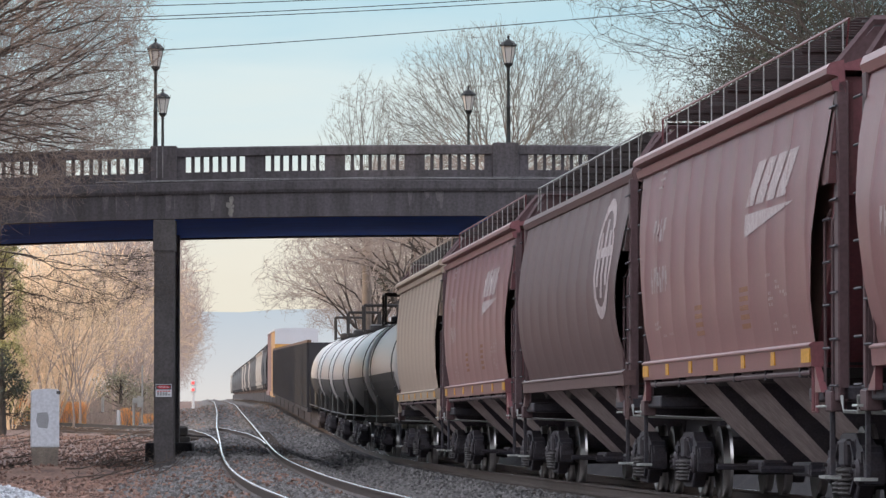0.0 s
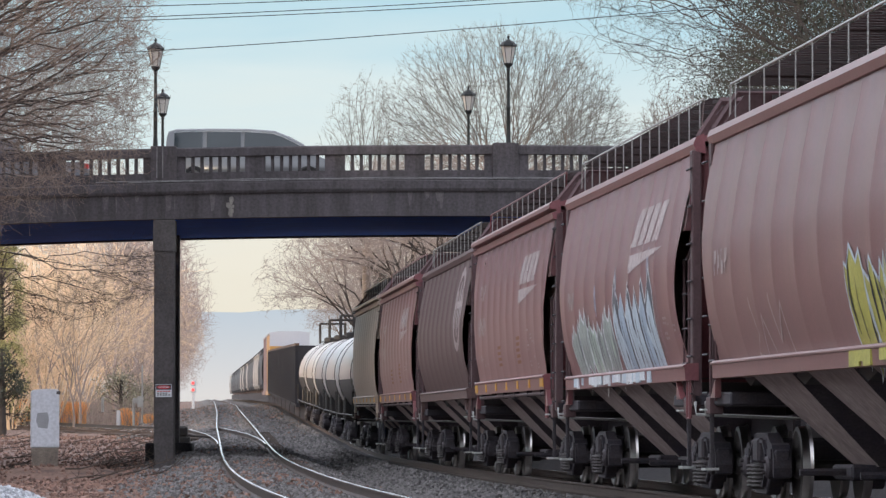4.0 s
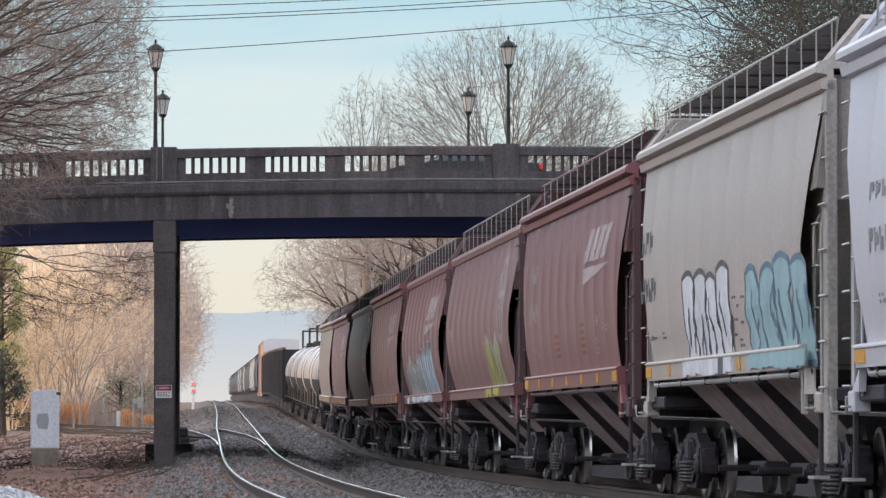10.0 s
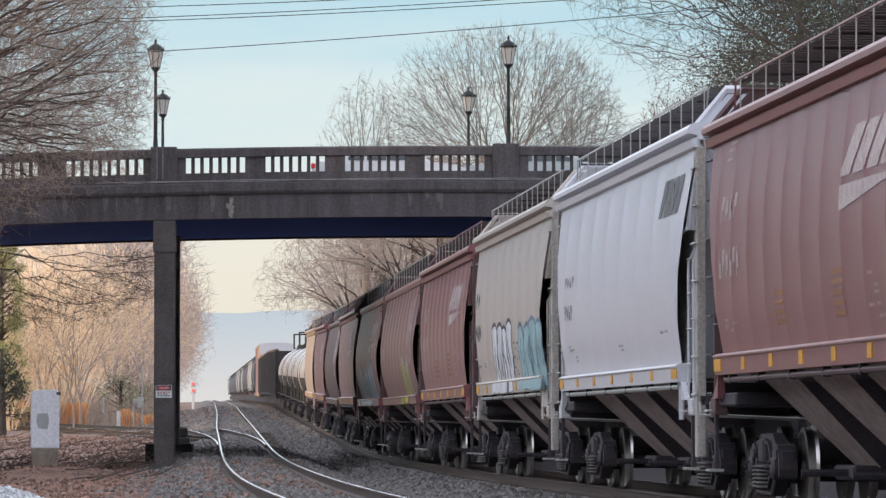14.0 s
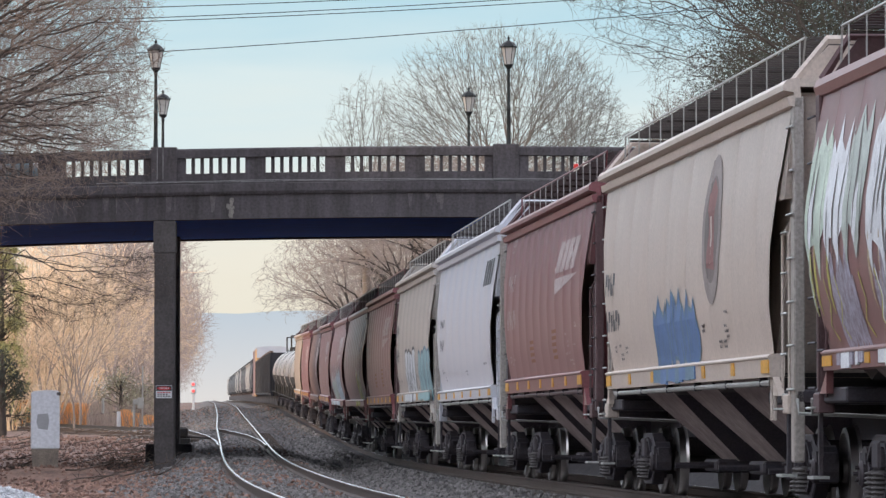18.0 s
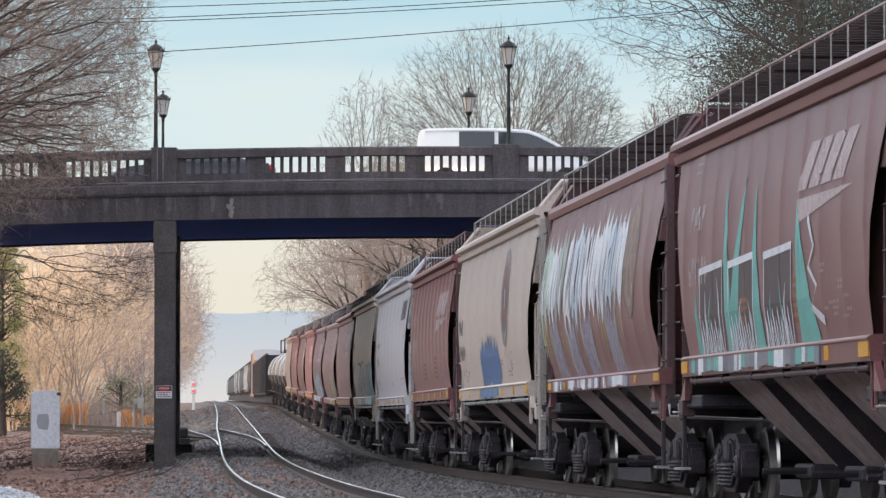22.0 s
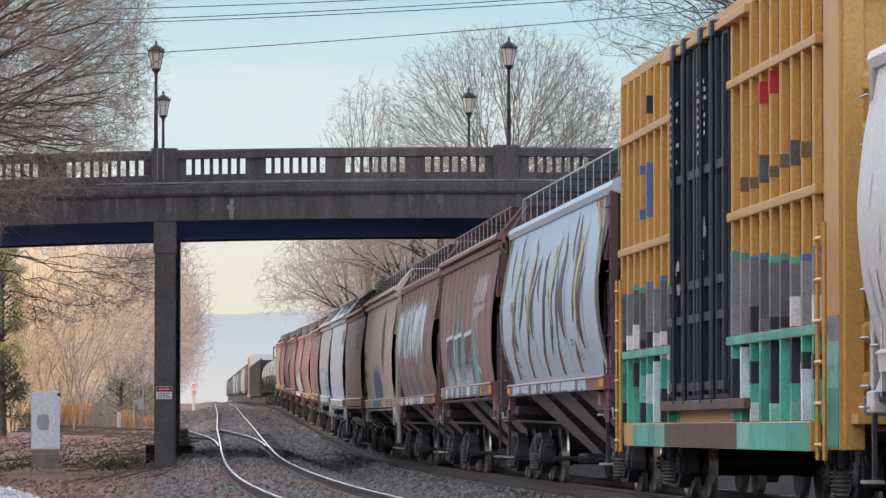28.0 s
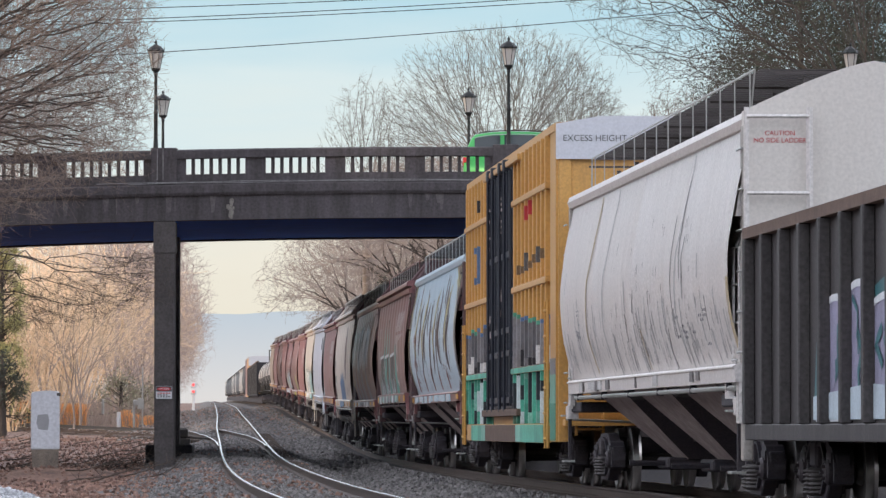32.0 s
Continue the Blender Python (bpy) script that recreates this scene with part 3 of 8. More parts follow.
def evergreen(name, seed, m, label, height, spread, clumps, leaves, size, group, bluff=0.6, leaf=None, low=0.12):
    """A dense evergreen: a trunk, limbs and clumps of small leaves with gaps between them."""
    rnd = random.Random(seed)
    t = empty(name, m, label, "tree", group)
    limbs, spots = [(0, 0, -0.4, 0, 0, height * 0.9, 0.22, 0.05)], []
    for k in range(clumps):
        u = rnd.uniform(low, 1.0)
        a = rnd.uniform(0, 6.283)
        r = spread * (1.05 - u) ** bluff * rnd.uniform(0.45, 1.05)
        p = (r * math.cos(a), r * math.sin(a), u * height)
        limbs.append((0, 0, max(0.5, u * height - 0.6), *p, 0.035, 0.01))
        spots.append((*p, rnd.uniform(0.7, 1.25) * spread * 0.28))
    part("trunk", tubes_mesh("trunk", limbs, 5, M_BARK), None, t)
    part("crown", leaf_cloud(seed, spots, leaves, size, leaf or M_LEAF), None, t, "green foliage")
    return t


def fan_tree(seed, targets, foot, split, trunk_r, bark, twig, tip=0.006, power=0.42, cut=0.03, fan=0.5, ends=3, stray=0.6, bow=0.10, step=1.25, kink=0.045):
    """A bare tree that forks again and again until one twig reaches each target; every fork parts the targets in two or three bunches."""
    rs = np.random.RandomState(seed)
    limbs, twigs = [], []
    foot, split = np.array(foot, float), np.array(split, float)
    mid = (foot + split) / 2 + rs.normal(0, 0.1, 3)
    limbs.append((*foot, *mid, trunk_r, trunk_r * 0.9))
    limbs.append((*mid, *split, trunk_r * 0.9, trunk_r * 0.8))
    stack = [(split, (split - mid) / np.linalg.norm(split - mid), np.array(targets, float))]

    def piece(p, q, r0, r1):
        gap = np.linalg.norm(q - p)
        n = 1 if gap < 0.45 else 2 if gap < 1.0 or kink < 0.06 else 3
        way = [p] + [p + (q - p) * k / n + rs.normal(0, kink, 3) * gap for k in range(1, n)] + [q]
        for k in range(n):
            (limbs if r0 > cut else twigs).append((*way[k], *way[k + 1], r0 + (r1 - r0) * k / n, r0 + (r1 - r0) * (k + 1) / n))
    while stack:
        p, d, pts = stack.pop()
        n = len(pts)
        if n == 1:
            q = pts[0]
            piece(p, q, tip * 1.15, tip)
            v = (q - p) / (np.linalg.norm(q - p) + 1e-6)
            for _ in range(ends):
                a = p + (q - p) * rs.uniform(0.2, 1.0)
                b = a + (v + rs.normal(0, stray, 3)) * fan * rs.uniform(0.3, 0.8)
                twigs.append((*a, *b, tip * 0.9, tip * 0.6))
                c = b + (v + rs.normal(0, stray * 1.2, 3)) * fan * rs.uniform(0.2, 0.5)
                twigs.append((*b, *c, tip * 0.7, tip * 0.4))
            continue
        k = 3 if n > 120 else 2
        dirs = (pts - p) / (np.linalg.norm(pts - p, axis=1, keepdims=True) + 1e-6)
        cen = dirs[rs.choice(n, min(k, n), replace=False)]
        for _ in range(4):
            lab = ((dirs[:, None, :] - cen[None]) ** 2).sum(2).argmin(1)
            cen = np.array([dirs[lab == i].mean(0) if (lab == i).any() else cen[i] for i in range(len(cen))])
        if len(set(lab.tolist())) == 1:
            lab = np.arange(n) % 2
        for i in set(lab.tolist()):
            sub = pts[lab == i]
            c = sub.mean(0)
            gap = np.linalg.norm(c - p)
            q = p + (c - p) * min(0.8, max(0.1, step / (math.log2(len(sub) + 1) + 1) * rs.uniform(0.75, 1.25))) + d * gap * bow
            r0 = min(trunk_r * 0.75, tip * len(sub) ** power)
            piece(p, q, r0, r0 * 0.86)
            stack.append((q, (q - p) / (np.linalg.norm(q - p) + 1e-6), sub))
    return tubes_mesh("trunk", limbs, 5, bark), tubes_mesh("crown", twigs, 3, twig)


def dome(seed, count, rx, centre_z, rz, low=-0.15, hollow=0.35):
    """Targets in the outer part of a rounded crown."""
    rs = np.random.RandomState(seed)
    d = rs.normal(0, 1, (count * 4, 3))
    d /= np.linalg.norm(d, axis=1, keepdims=True)
    d = d[d[:, 2] > low][:count]
    lump = 1 + 0.07 * np.sin(5 * np.arctan2(d[:, 1], d[:, 0]) + seed) * np.cos(4 * d[:, 2] + seed)
    k = ((1 - hollow * rs.random_sample(len(d)) ** 2.2) * lump)[:, None]
    return d * k * (rx, rx, rz) + (0, 0, centre_z)


def reach_out(seed, count, box_, keep):
    """Targets strewn in a box (x0, x1, y0, y1, z0, z1) where keep(x, y, z) holds."""
    rs = np.random.RandomState(seed)
    x0, x1, y0, y1, z0, z1 = box_
    p = rs.random_sample((count * 4, 3)) * (x1 - x0, y1 - y0, z1 - z0) + (x0, y0, z0)
    return np.array([q for q in p if keep(*q)][:count])


def build_trees():
    rnd = random.Random(11)
    # thicket on the bank beyond the bridge
    gold = [tree_meshes(20 + i, 8.0, 0.05, M_TWIG_GOLD, M_TWIG_GOLD, stems=6, depth=3, kids=1, fine=1, up=0.09, tip=0.009, flare=0.75, wander=0.12, steps=5) for i in range(3)]
    for i in range(54):
        y = 232 + 160 * (i / 54.0) ** 1.1
        x = lie(LEFT_X, y) - 7.5 - rnd.uniform(0, 1) * (7 + 0.07 * y)
        if y < 275:
            x = min(x, -0.0565 * y - 5 - rnd.uniform(0, 6))
        z = ground_z(x, y)
        tree("bush", gold[i % 3], pose(x, y, z, 0, 0, rnd.uniform(0, 360)), "tall bare thicket bush with golden twigs", "thicket along the bank", "bush", rnd.uniform(0.9, 1.6))
    red = [fan_tree(30 + i, dome(30 + i, 520, 5.0, 8.5, 7.4, -0.85, 0.75), (0, 0, -0.5), (0, 0, 2.2), 0.13, M_TWIG_RED, M_TWIG_RED, 0.014, 0.34, 0.03, 0.75, 2, 0.5, 0.05, 1.7) for i in range(2)]
    for i in range(27):
        y = 290 + 420 * (i / 27.0)
        x = lie(LEFT_X, y) - rnd.uniform(6.3, 7.8) - (rnd.uniform(0, 1) ** 2 * 12 if i % 3 == 2 else 0)
        tree("tree", red[i % 2], pose(x, y, ground_z(x, y), 0, 0, rnd.uniform(0, 360)), "bare russet tree on the bank", "bare trees along the line", "tree", rnd.uniform(0.85, 1.25))
    # right bank beyond the bridge, and a few of the same kind in the thicket
    grey = [fan_tree(40 + i, dome(40 + i, 430, 5.6, 7.6, 5.0, -0.4, 0.6), (0, 0, -0.5), (0, 0, 3.0), 0.22, M_BARK_PALE, M_TWIG_HAZE, 0.013, 0.38, 0.035, 0.8, 3, step=1.9) for i in range(2)]
    warm = fan_tree(46, dome(46, 700, 5.2, 7.4, 5.4, -0.5, 0.7), (0, 0, -0.5), (0, 0, 2.0), 0.11, M_TWIG_HAZE, M_TWIG_GOLD, 0.009, 0.36, 0.022, 0.7, 2, step=1.7)
    for i in range(8):
        y = 246 + 9 * i
        x = -0.096 * y + 0.5 + rnd.uniform(0, 0.034) * y
        tree("tree", warm, pose(x, y, ground_z(x, y), 0, 0, rnd.uniform(0, 360)), "bare branching tree in the thicket", "bare trees in the thicket", "tree", rnd.uniform(0.6, 0.85))
    for i in range(15):
        y = 225 + 400 * (i / 15.0)
        x = lie(MAIN_X, y) + 5.0 + 4.5 * min(1, max(0, (y - 300) / 200)) + rnd.uniform(0, 1) ** 1.5 * 14
        tree("tree", grey[i % 2], pose(x, y, ground_z(x, y), 0, 0, rnd.uniform(0, 360)), "bare grey-brown tree beside the line", "bare trees along the line", "tree", rnd.uniform(0.8, 0.95) if y < 300 else rnd.uniform(0.85, 1.15))
    # the wide crowns behind the bridge
    for k, (x, y, rx, top, n) in enumerate(((3.0, 236, 6.3, 20.9, 3200), (-3.9, 242, 2.6, 18.6, 800), (6.3, 232, 2.6, 19.3, 800))):
        zc = top - 1.0 - 6.0
        m = fan_tree(7 + k, dome(7 + k, n, rx, zc, 6.0, -0.35, 0.5), (0, 0, -0.5), (0, 0, zc - 2.6), 0.3, M_BARK_PALE, M_TWIG_PALE, 0.0068, 0.42, 0.03, 0.42, 3, 0.35, 0.03, 1.5)
        tree("tree", m, pose(x, y, 1.0), "wide bare tree with a rounded crown behind the bridge", "bare trees behind the bridge", "tree")
    # bare trees that overhang from the bank before the bridge
    for k, (x, y, n) in enumerate(((-14.6, 119, 3300), (-15.2, 124, 2600))):
        pts = reach_out(31 + k, n, (0.6, 7.4, -3.2, 3.2, 4.6, 16), lambda a, b, c: (a / 7.3) ** 2 + ((c - 11.2) / 6.3) ** 2 * 0.55 < 1.0 and c > 4.9 + (0.45 * max(0.0, a - 2.5)) + (1.2 if a > 3.4 else 0) and (c > 8.4 or (a * 37.1 + b * 17.3) % 1 < 0.5))
        m = fan_tree(31 + k, pts, (-0.6, 0, -0.5), (-0.2, 0, 7.6), 0.24, M_BARK, M_TWIG_TAN, 0.0050, 0.455, 0.014, 0.34, 4, stray=0.9, step=1.5, kink=0.10)
        tree("tree", m, pose(x, y, ground_z(x, y)), "bare overhanging tree in front of the bridge", "bare trees before the bridge", "tree")
    # dark drooping limbs that hang in under the bridge
    pts = reach_out(35, 300, (2.6, 7.6, -1.2, 1.2, 3.6, 6.1), lambda a, b, c: c > 3.9 + 0.12 * (a - 2.6) ** 1.3 and (c < 5.9 - 0.1 * a or a > 5.6))
    m = fan_tree(35, pts, (-0.6, 0, -0.5), (0.2, 0, 4.7), 0.14, M_BARK, M_BARK, 0.0042, 0.37, 0.03, 0.45, 4, stray=0.8, bow=0.14, step=1.8, kink=0.10)
    tree("tree", m, pose(-14.9, 127.5, ground_z(-14.9, 127.5)), "bare tree with drooping dark limbs before the bridge", "bare trees before the bridge", "tree")
    m = fan_tree(63, dome(63, 1300, 5.2, 12.5, 8.0, -0.6, 0.6), (0, 0, -0.5), (0, 0, 5), 0.26, M_BARK_PALE, M_TWIG_RED, 0.008, 0.38, 0.03, 0.5, 3)
    tree("tree", m, pose(-20.4, 203, 0.2), "bare tree behind the bridge", "bare trees behind the bridge", "tree")
    # thin bare limbs that reach out over the train from the bank
    for k, (x, y, n) in enumerate(((13.4, 157, 1250), (14.6, 163, 950))):
        pts = reach_out(61 + k, n, (-9.6, 2.0, -2.5, 2.5, 10.2, 19), lambda a, b, c: c > 10.9 + 0.62 * abs(a + 4.4) - (0.5 if a > -4 else 0) and (a > -8.6 + (b * 0.3) or c > 14.5))
        m = fan_tree(61 + k, pts, (1.2, 0, -0.5), (0.8, 0, 10.5), 0.24, M_BARK, M_BARK, 0.0046, 0.40, 0.03, 0.42, 3, step=2.4, kink=0.08)
        tree("tree", m, pose(x, y, 0.2), "bare tree reaching out behind the train", "bare trees behind the train", "tree")
    m = fan_tree(66, dome(66, 620, 2.2, 13.4, 2.7, -0.6, 0.9), (0, 0, -0.5), (0, 0, 9), 0.16, M_BARK, M_TWIG, 0.0085, 0.36, 0.03, 0.4, 4)
    tree("tree", m, pose(10.9, 215, 0.0), "small russet tree behind the train", "bare trees behind the train", "tree")
    evergreen("evergreen_tree", 5, pose(13.3, 176, 0.0), "dark green evergreen behind the train", 22, 4.5, 190, 520, 0.054, "evergreens", 0.35, low=0.45)
    evergreen("evergreen_tree", 6, pose(18.6, 182, 0.0), "dark green evergreen behind the train", 23, 5.6, 170, 470, 0.06, "evergreens", 0.35, low=0.45)
    evergreen("evergreen_tree", 8, pose(-19.9, 214, 0.6), "ivy-covered tree at the thicket's edge", 9.0, 1.15, 80, 240, 0.05, "evergreens", 0.2, M_IVY, low=0.3)
    evergreen("evergreen_tree", 13, pose(-24.4, 266, 0.9), "ivy-covered tree at the thicket's edge", 6.0, 1.8, 60, 200, 0.06, "evergreens", 0.25, M_IVY)
    x, y, z = at_px(4, 745, 211)
    evergreen("evergreen_shrub", 76, pose(x, y, z - 0.2), "dark green shrub below the ivy-covered tree", 3.6, 1.5, 34, 90, 0.055, "low shrubs", 0.9, low=0.03)
    # an ivy-clad limb among the bare trees beyond the bridge
    x, y, z = at_px(668, 475, 262)
    t = empty("ivy_clump", pose(x, y, z), "dark green ivy on a leaning bare limb", "ivy")
    part("limb", tubes_mesh("limb", [(1.6, 0, -3.2, 0.2, 0, -0.5, 0.14, 0.11), (0.2, 0, -0.5, -1.2, 0, 1.2, 0.11, 0.06), (1.6, 0, -3.2, 2.0, 0.2, -6.5, 0.14, 0.2)], 6, M_BARK), None, t)
    part("leaves", leaf_cloud(15, [(0.7, 0, -1.3, 0.55), (0.25, 0, -0.6, 0.6), (-0.2, 0, 0.0, 0.5), (-0.6, 0, 0.5, 0.35)], 420, 0.06, M_LEAF), None, t, "dark green ivy leaves")
    # big-limbed bare trees over the line
    arch = [fan_tree(90 + i, dome(90 + i, 1300, 6.0, 7.5, 4.4, -0.35, 0.7), (0, 0, -0.5), (0, 0, 3.4), 0.28, M_BARK, M_TWIG_HAZE, 0.0085, 0.42, 0.035, 0.6, 3, step=1.9) for i in range(2)]
    for k, (px, d, s, r) in enumerate(((735, 232, 1.0, 40), (655, 262, 1.0, 150), (800, 220, 0.95, 250))):
        x = (px - 784) * d / 8400
        tree("tree", arch[k % 2], pose(x, d, ground_z(x, d), 0, 0, r), "bare tree with arching dark limbs beside the line", "bare trees along the line", "tree", s)
    for k, (px, d) in enumerate(((214, 286), (250, 292))):
        x, y, z = at_px(px, 742, d)
        evergreen("evergreen_shrub", 70 + k, pose(x, y, z), "low grey-green shrub in the thicket", 2.6 - 0.4 * k, 2.3, 44, 60, 0.07, "low shrubs", 0.6, M_SHRUB, low=0.03)
    # tangled undergrowth along the foot of the thicket
    segs = []
    for i in range(2400):
        y = 268 + 80 * rnd.random() ** 1.2
        x = -0.096 * y + rnd.random() * 0.036 * y
        z = ground_z(x, y) - 0.05
        h = rnd.uniform(0.3, 1.0) * (0.9 + 0.02 * (y - 226))
        a, b = rnd.gauss(0, 0.35), rnd.gauss(0, 0.35)
        segs.append((x, y, z, x + a * h * 0.5, y + b * h * 0.5, z + h * 0.6, 0.014, 0.010))
        segs.append((x + a * h * 0.5, y + b * h * 0.5, z + h * 0.6, x + a * h * 1.3, y + b * h, z + h, 0.010, 0.005))
    tagged(new("undergrowth", tubes_mesh("undergrowth", segs, 3, M_TWIG_HAZE)), "tangled dry undergrowth at the foot of the thicket", "undergrowth", kind="stuff")
    # unseen row of tall evergreens, added sunward to keep the near stretch in shade
    shade = None
    for k in range(36):
        m = pose(-66 - 4 * (k % 2) - 13 * (k // 18), -24 + 10.8 * (k % 18) + 5 * (k // 18), -0.5, 0, 0, 47 * k)
        if shade is None:
            shade = evergreen("evergreen_tree", 9, m, "unseen tall evergreen, added in a row to shade the near stretch", 18.0, 7.0, 120, 18, 1.4, "evergreens beyond the bank", 0.3)
        else:
            copy_thing(shade, m)


# ---- distance and wires ----
def at_px(x, y, d):
    """The place d metres ahead that lies on the line of sight x, y (8400 units of focal length)."""
    return (x - 784) * d / 8400, d, 0.9 + (757 - y) * d / 8400


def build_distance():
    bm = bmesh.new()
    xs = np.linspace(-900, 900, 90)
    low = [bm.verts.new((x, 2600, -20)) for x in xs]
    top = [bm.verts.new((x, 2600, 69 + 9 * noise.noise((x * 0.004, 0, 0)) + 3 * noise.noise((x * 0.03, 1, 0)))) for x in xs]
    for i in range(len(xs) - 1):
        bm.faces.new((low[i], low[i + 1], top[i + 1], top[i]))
    solid("backdrop", bm, M_HILL, "glowing blue wooded hill on the horizon, haze painted in", "hill", kind="structure")
    # (height, slope, sag) of each cable where it crosses the view
    for c, s, q, d in ((5.8, -0.035, 0.00002, 122), (23.6, -0.0435, 0.000021, 122), (30, -0.040, 0.000021, 122.6), (81.7, -0.0655, 0.0000183, 124)):
        pts = [Vector(at_px(x, c + s * (x - 400) - q * (x - 400) ** 2, d)) for x in np.linspace(-700, 2300, 26)]
        solid("cable", pipe(pts, 0.011, 5), M_WIRE, "black overhead cable across the sky", "cable", "overhead cables")


# ---- things beside the line ----
M_RED = mat("sign_red", (0.5, 0.03, 0.04), 0.5, vary=0.1)
M_REDLAMP = glow("red_signal", (0.9, 0.12, 0.11), 0.6)
M_GALV = mat("galvanised", (0.42, 0.42, 0.40), 0.5, 0.5, vary=0.2)
M_DEBRIS = mat("dead_branch", (0.10, 0.075, 0.06), 0.9, vary=0.3)


def text_mesh(words, size, material, depth=0.0):
    c = bpy.data.curves.new("text", "FONT")
    c.body, c.size, c.extrude = words, size, depth
    c.align_x, c.align_y = "CENTER", "CENTER"
    ob = bpy.data.objects.new("text", c)
    scene.collection.objects.link(ob)
    me = bpy.data.meshes.new_from_object(ob.evaluated_get(bpy.context.evaluated_depsgraph_get()))
    bpy.data.objects.remove(ob)
    me.materials.clear()
    me.materials.append(material)
    return me


def build_wayside():
    # white-painted concrete pier stump
    x, y, z = at_px(80, 824, 124)
    t = empty("marker_pier", pose(x, y, z, 0, 0, 6), "white-painted concrete stump with a grey patch on a bare base", "concrete pier")
    bm = bmesh.new()
    prism(bm, [(-0.37, 0.46), (0.37, 0.46), (0.37, 1.93), (0.33, 1.975), (0.05, 1.99), (-0.3, 1.965), (-0.37, 1.92)], "y", -0.3, 0.3)
    bmesh.ops.bevel(bm, geom=bm.edges[:], offset=0.02, segments=1, affect="EDGES")
    part("painted_top", bm, mat("weathered_white_paint", (0.55, 0.56, 0.59), 0.7, scale=1.2, fine=14, vary=0.22, tint=(0.40, 0.40, 0.42)), t, "weathered white-painted block")
    part("cap_edge", boxm(0.28, 0.40, -0.31, 0.31, 1.84, 1.94, 0.02), M_CONC2, t, "chipped bare corner")
    bm = bmesh.new()
    prism(bm, [(-0.31, -0.3), (0.31, -0.3), (0.35, 0.42), (0.36, 0.46), (-0.36, 0.46), (-0.35, 0.42)], "y", -0.31, 0.29)
    part("base", bm, mat("bare_concrete", (0.20, 0.165, 0.135), 0.95, scale=3, vary=0.4, bump=0.4), t, "bare brown concrete base")
    bm = bmesh.new()
    prism(bm, [(-0.18 + 0.0, 0.98), (0.06, 0.95), (0.10, 1.2), (0.06, 1.38), (-0.2, 1.36), (-0.24, 1.15)], "y", -0.304, -0.29)
    part("paint_patch", bm, mat("grey_patch", (0.30, 0.30, 0.31), 0.8, vary=0.2), t, "grey overpainted patch")
    # warning sign on the column
    x, y, z = at_px(290, 692, BR_Y)
    t = empty("warning_sign", pose(x, y - 0.012, z), "red and white danger sign on the column", "sign")
    part("plate", boxm(-0.22, 0.22, -0.006, 0.006, -0.18, 0.17), M_WHITE, t)
    part("header", boxm(-0.21, 0.21, -0.012, -0.006, 0.02, 0.16), mat("sign_black", (0.03, 0.03, 0.03), 0.5, vary=0.1), t, "black header with a red oval")
    bm = bmesh.new()
    prism(bm, [(0.19 * math.cos(k * math.pi / 10), 0.09 + 0.05 * math.sin(k * math.pi / 10)) for k in range(20)], "y", -0.017, -0.012)
    part("oval", bm, M_RED, t)
    part("word", text_mesh("DANGER", 0.07, M_WHITE), None, t, at=pose(0, -0.02, 0.09, 90))
    for k in range(3):
        for j in range(5 - k % 2):
            part("line", boxm(-0.18 + j * 0.075, -0.125 + j * 0.075, -0.009, -0.006, -0.04 - k * 0.05, -0.01 - k * 0.05), M_RED if k == 0 else M_DECALK, t)
    # signal far up the line
    x, y, z = at_px(342, 718, 420)
    t = empty("railway_signal", pose(x, y, z), "white signal post with two red lights far up the line", "signal")
    part("post", boxm(-0.12, 0.12, -0.1, 0.1, -0.3, 1.2, 0.02), M_WHITE, t)
    for k, zz in enumerate((1.35, 1.95)):
        part("lamp_head", boxm(-0.24, 0.24, -0.15, 0.15, zz - 0.25, zz + 0.25, 0.06), M_WHITE, t)
        bm = bmesh.new()
        lathe(bm, [(0.12, -0.2), (0.14, -0.15)], (0, 0, zz), "y", 14)
        part("lens", bm, M_REDLAMP, t, "lit red lens")
    # posts and cases beside the siding
    for px, py, top, wide, lab in ((182, 718, 705, 5, "short pale marker post"), (210, 748, 727, 7, "stubby white concrete post"), (237, 748, 709, 5, "pale steel post"), (252, 748, 648, 3, "slim white pole")):
        x, y, z = at_px(px, py, 268)
        h = (py - top) * 268 / 8400
        r = wide * 268 / 8400 / 2
        t = empty("post", pose(x, y, z), lab + " beside the siding", "post")
        bm = bmesh.new()
        lathe(bm, [(r, -0.4), (r, h - 0.03), (r * 0.6, h)], n=10)
        part("shaft", bm, M_GALV if px != 210 else M_WHITE, t)
        part("cap", boxm(-r * 0.7, r * 0.7, -r * 0.7, r * 0.7, h - 0.004, h + 0.03), M_GALV, t)
    for px, py, w, h in ((249, 722, 0.34, 0.62), (240, 715, 0.28, 0.3)):
        x, y, z = at_px(px, py, 268)
        t = empty("relay_case", pose(x, y - 0.12, z), "small grey relay case on a post", "relay case")
        part("case", boxm(-w / 2, w / 2, -0.1, 0.1, 0, h, 0.02), M_GALV, t)
        part("door", boxm(-w / 2 + 0.03, w / 2 - 0.03, -0.112, -0.1, 0.03, h - 0.03, 0.005), M_GALV, t)
    # switch machine between the rails' branch
    x, y, z = at_px(321, 777, 160)
    t = empty("switch_stand", pose(x, y, z), "black switch stand beside the turnout", "switch stand")
    part("drum", boxm(-0.22, 0.22, -0.2, 0.2, 0.05, 0.42, 0.06), M_BLACK, t)
    part("foot", boxm(-0.3, 0.3, -0.3, 0.3, -0.2, 0.06, 0.02), M_BLACK, t)
    part("throw_rod", pipe([(0.2, 0, 0.1), (1.0, 0.1, 0.05)], 0.03, 5), M_BLACK, t)
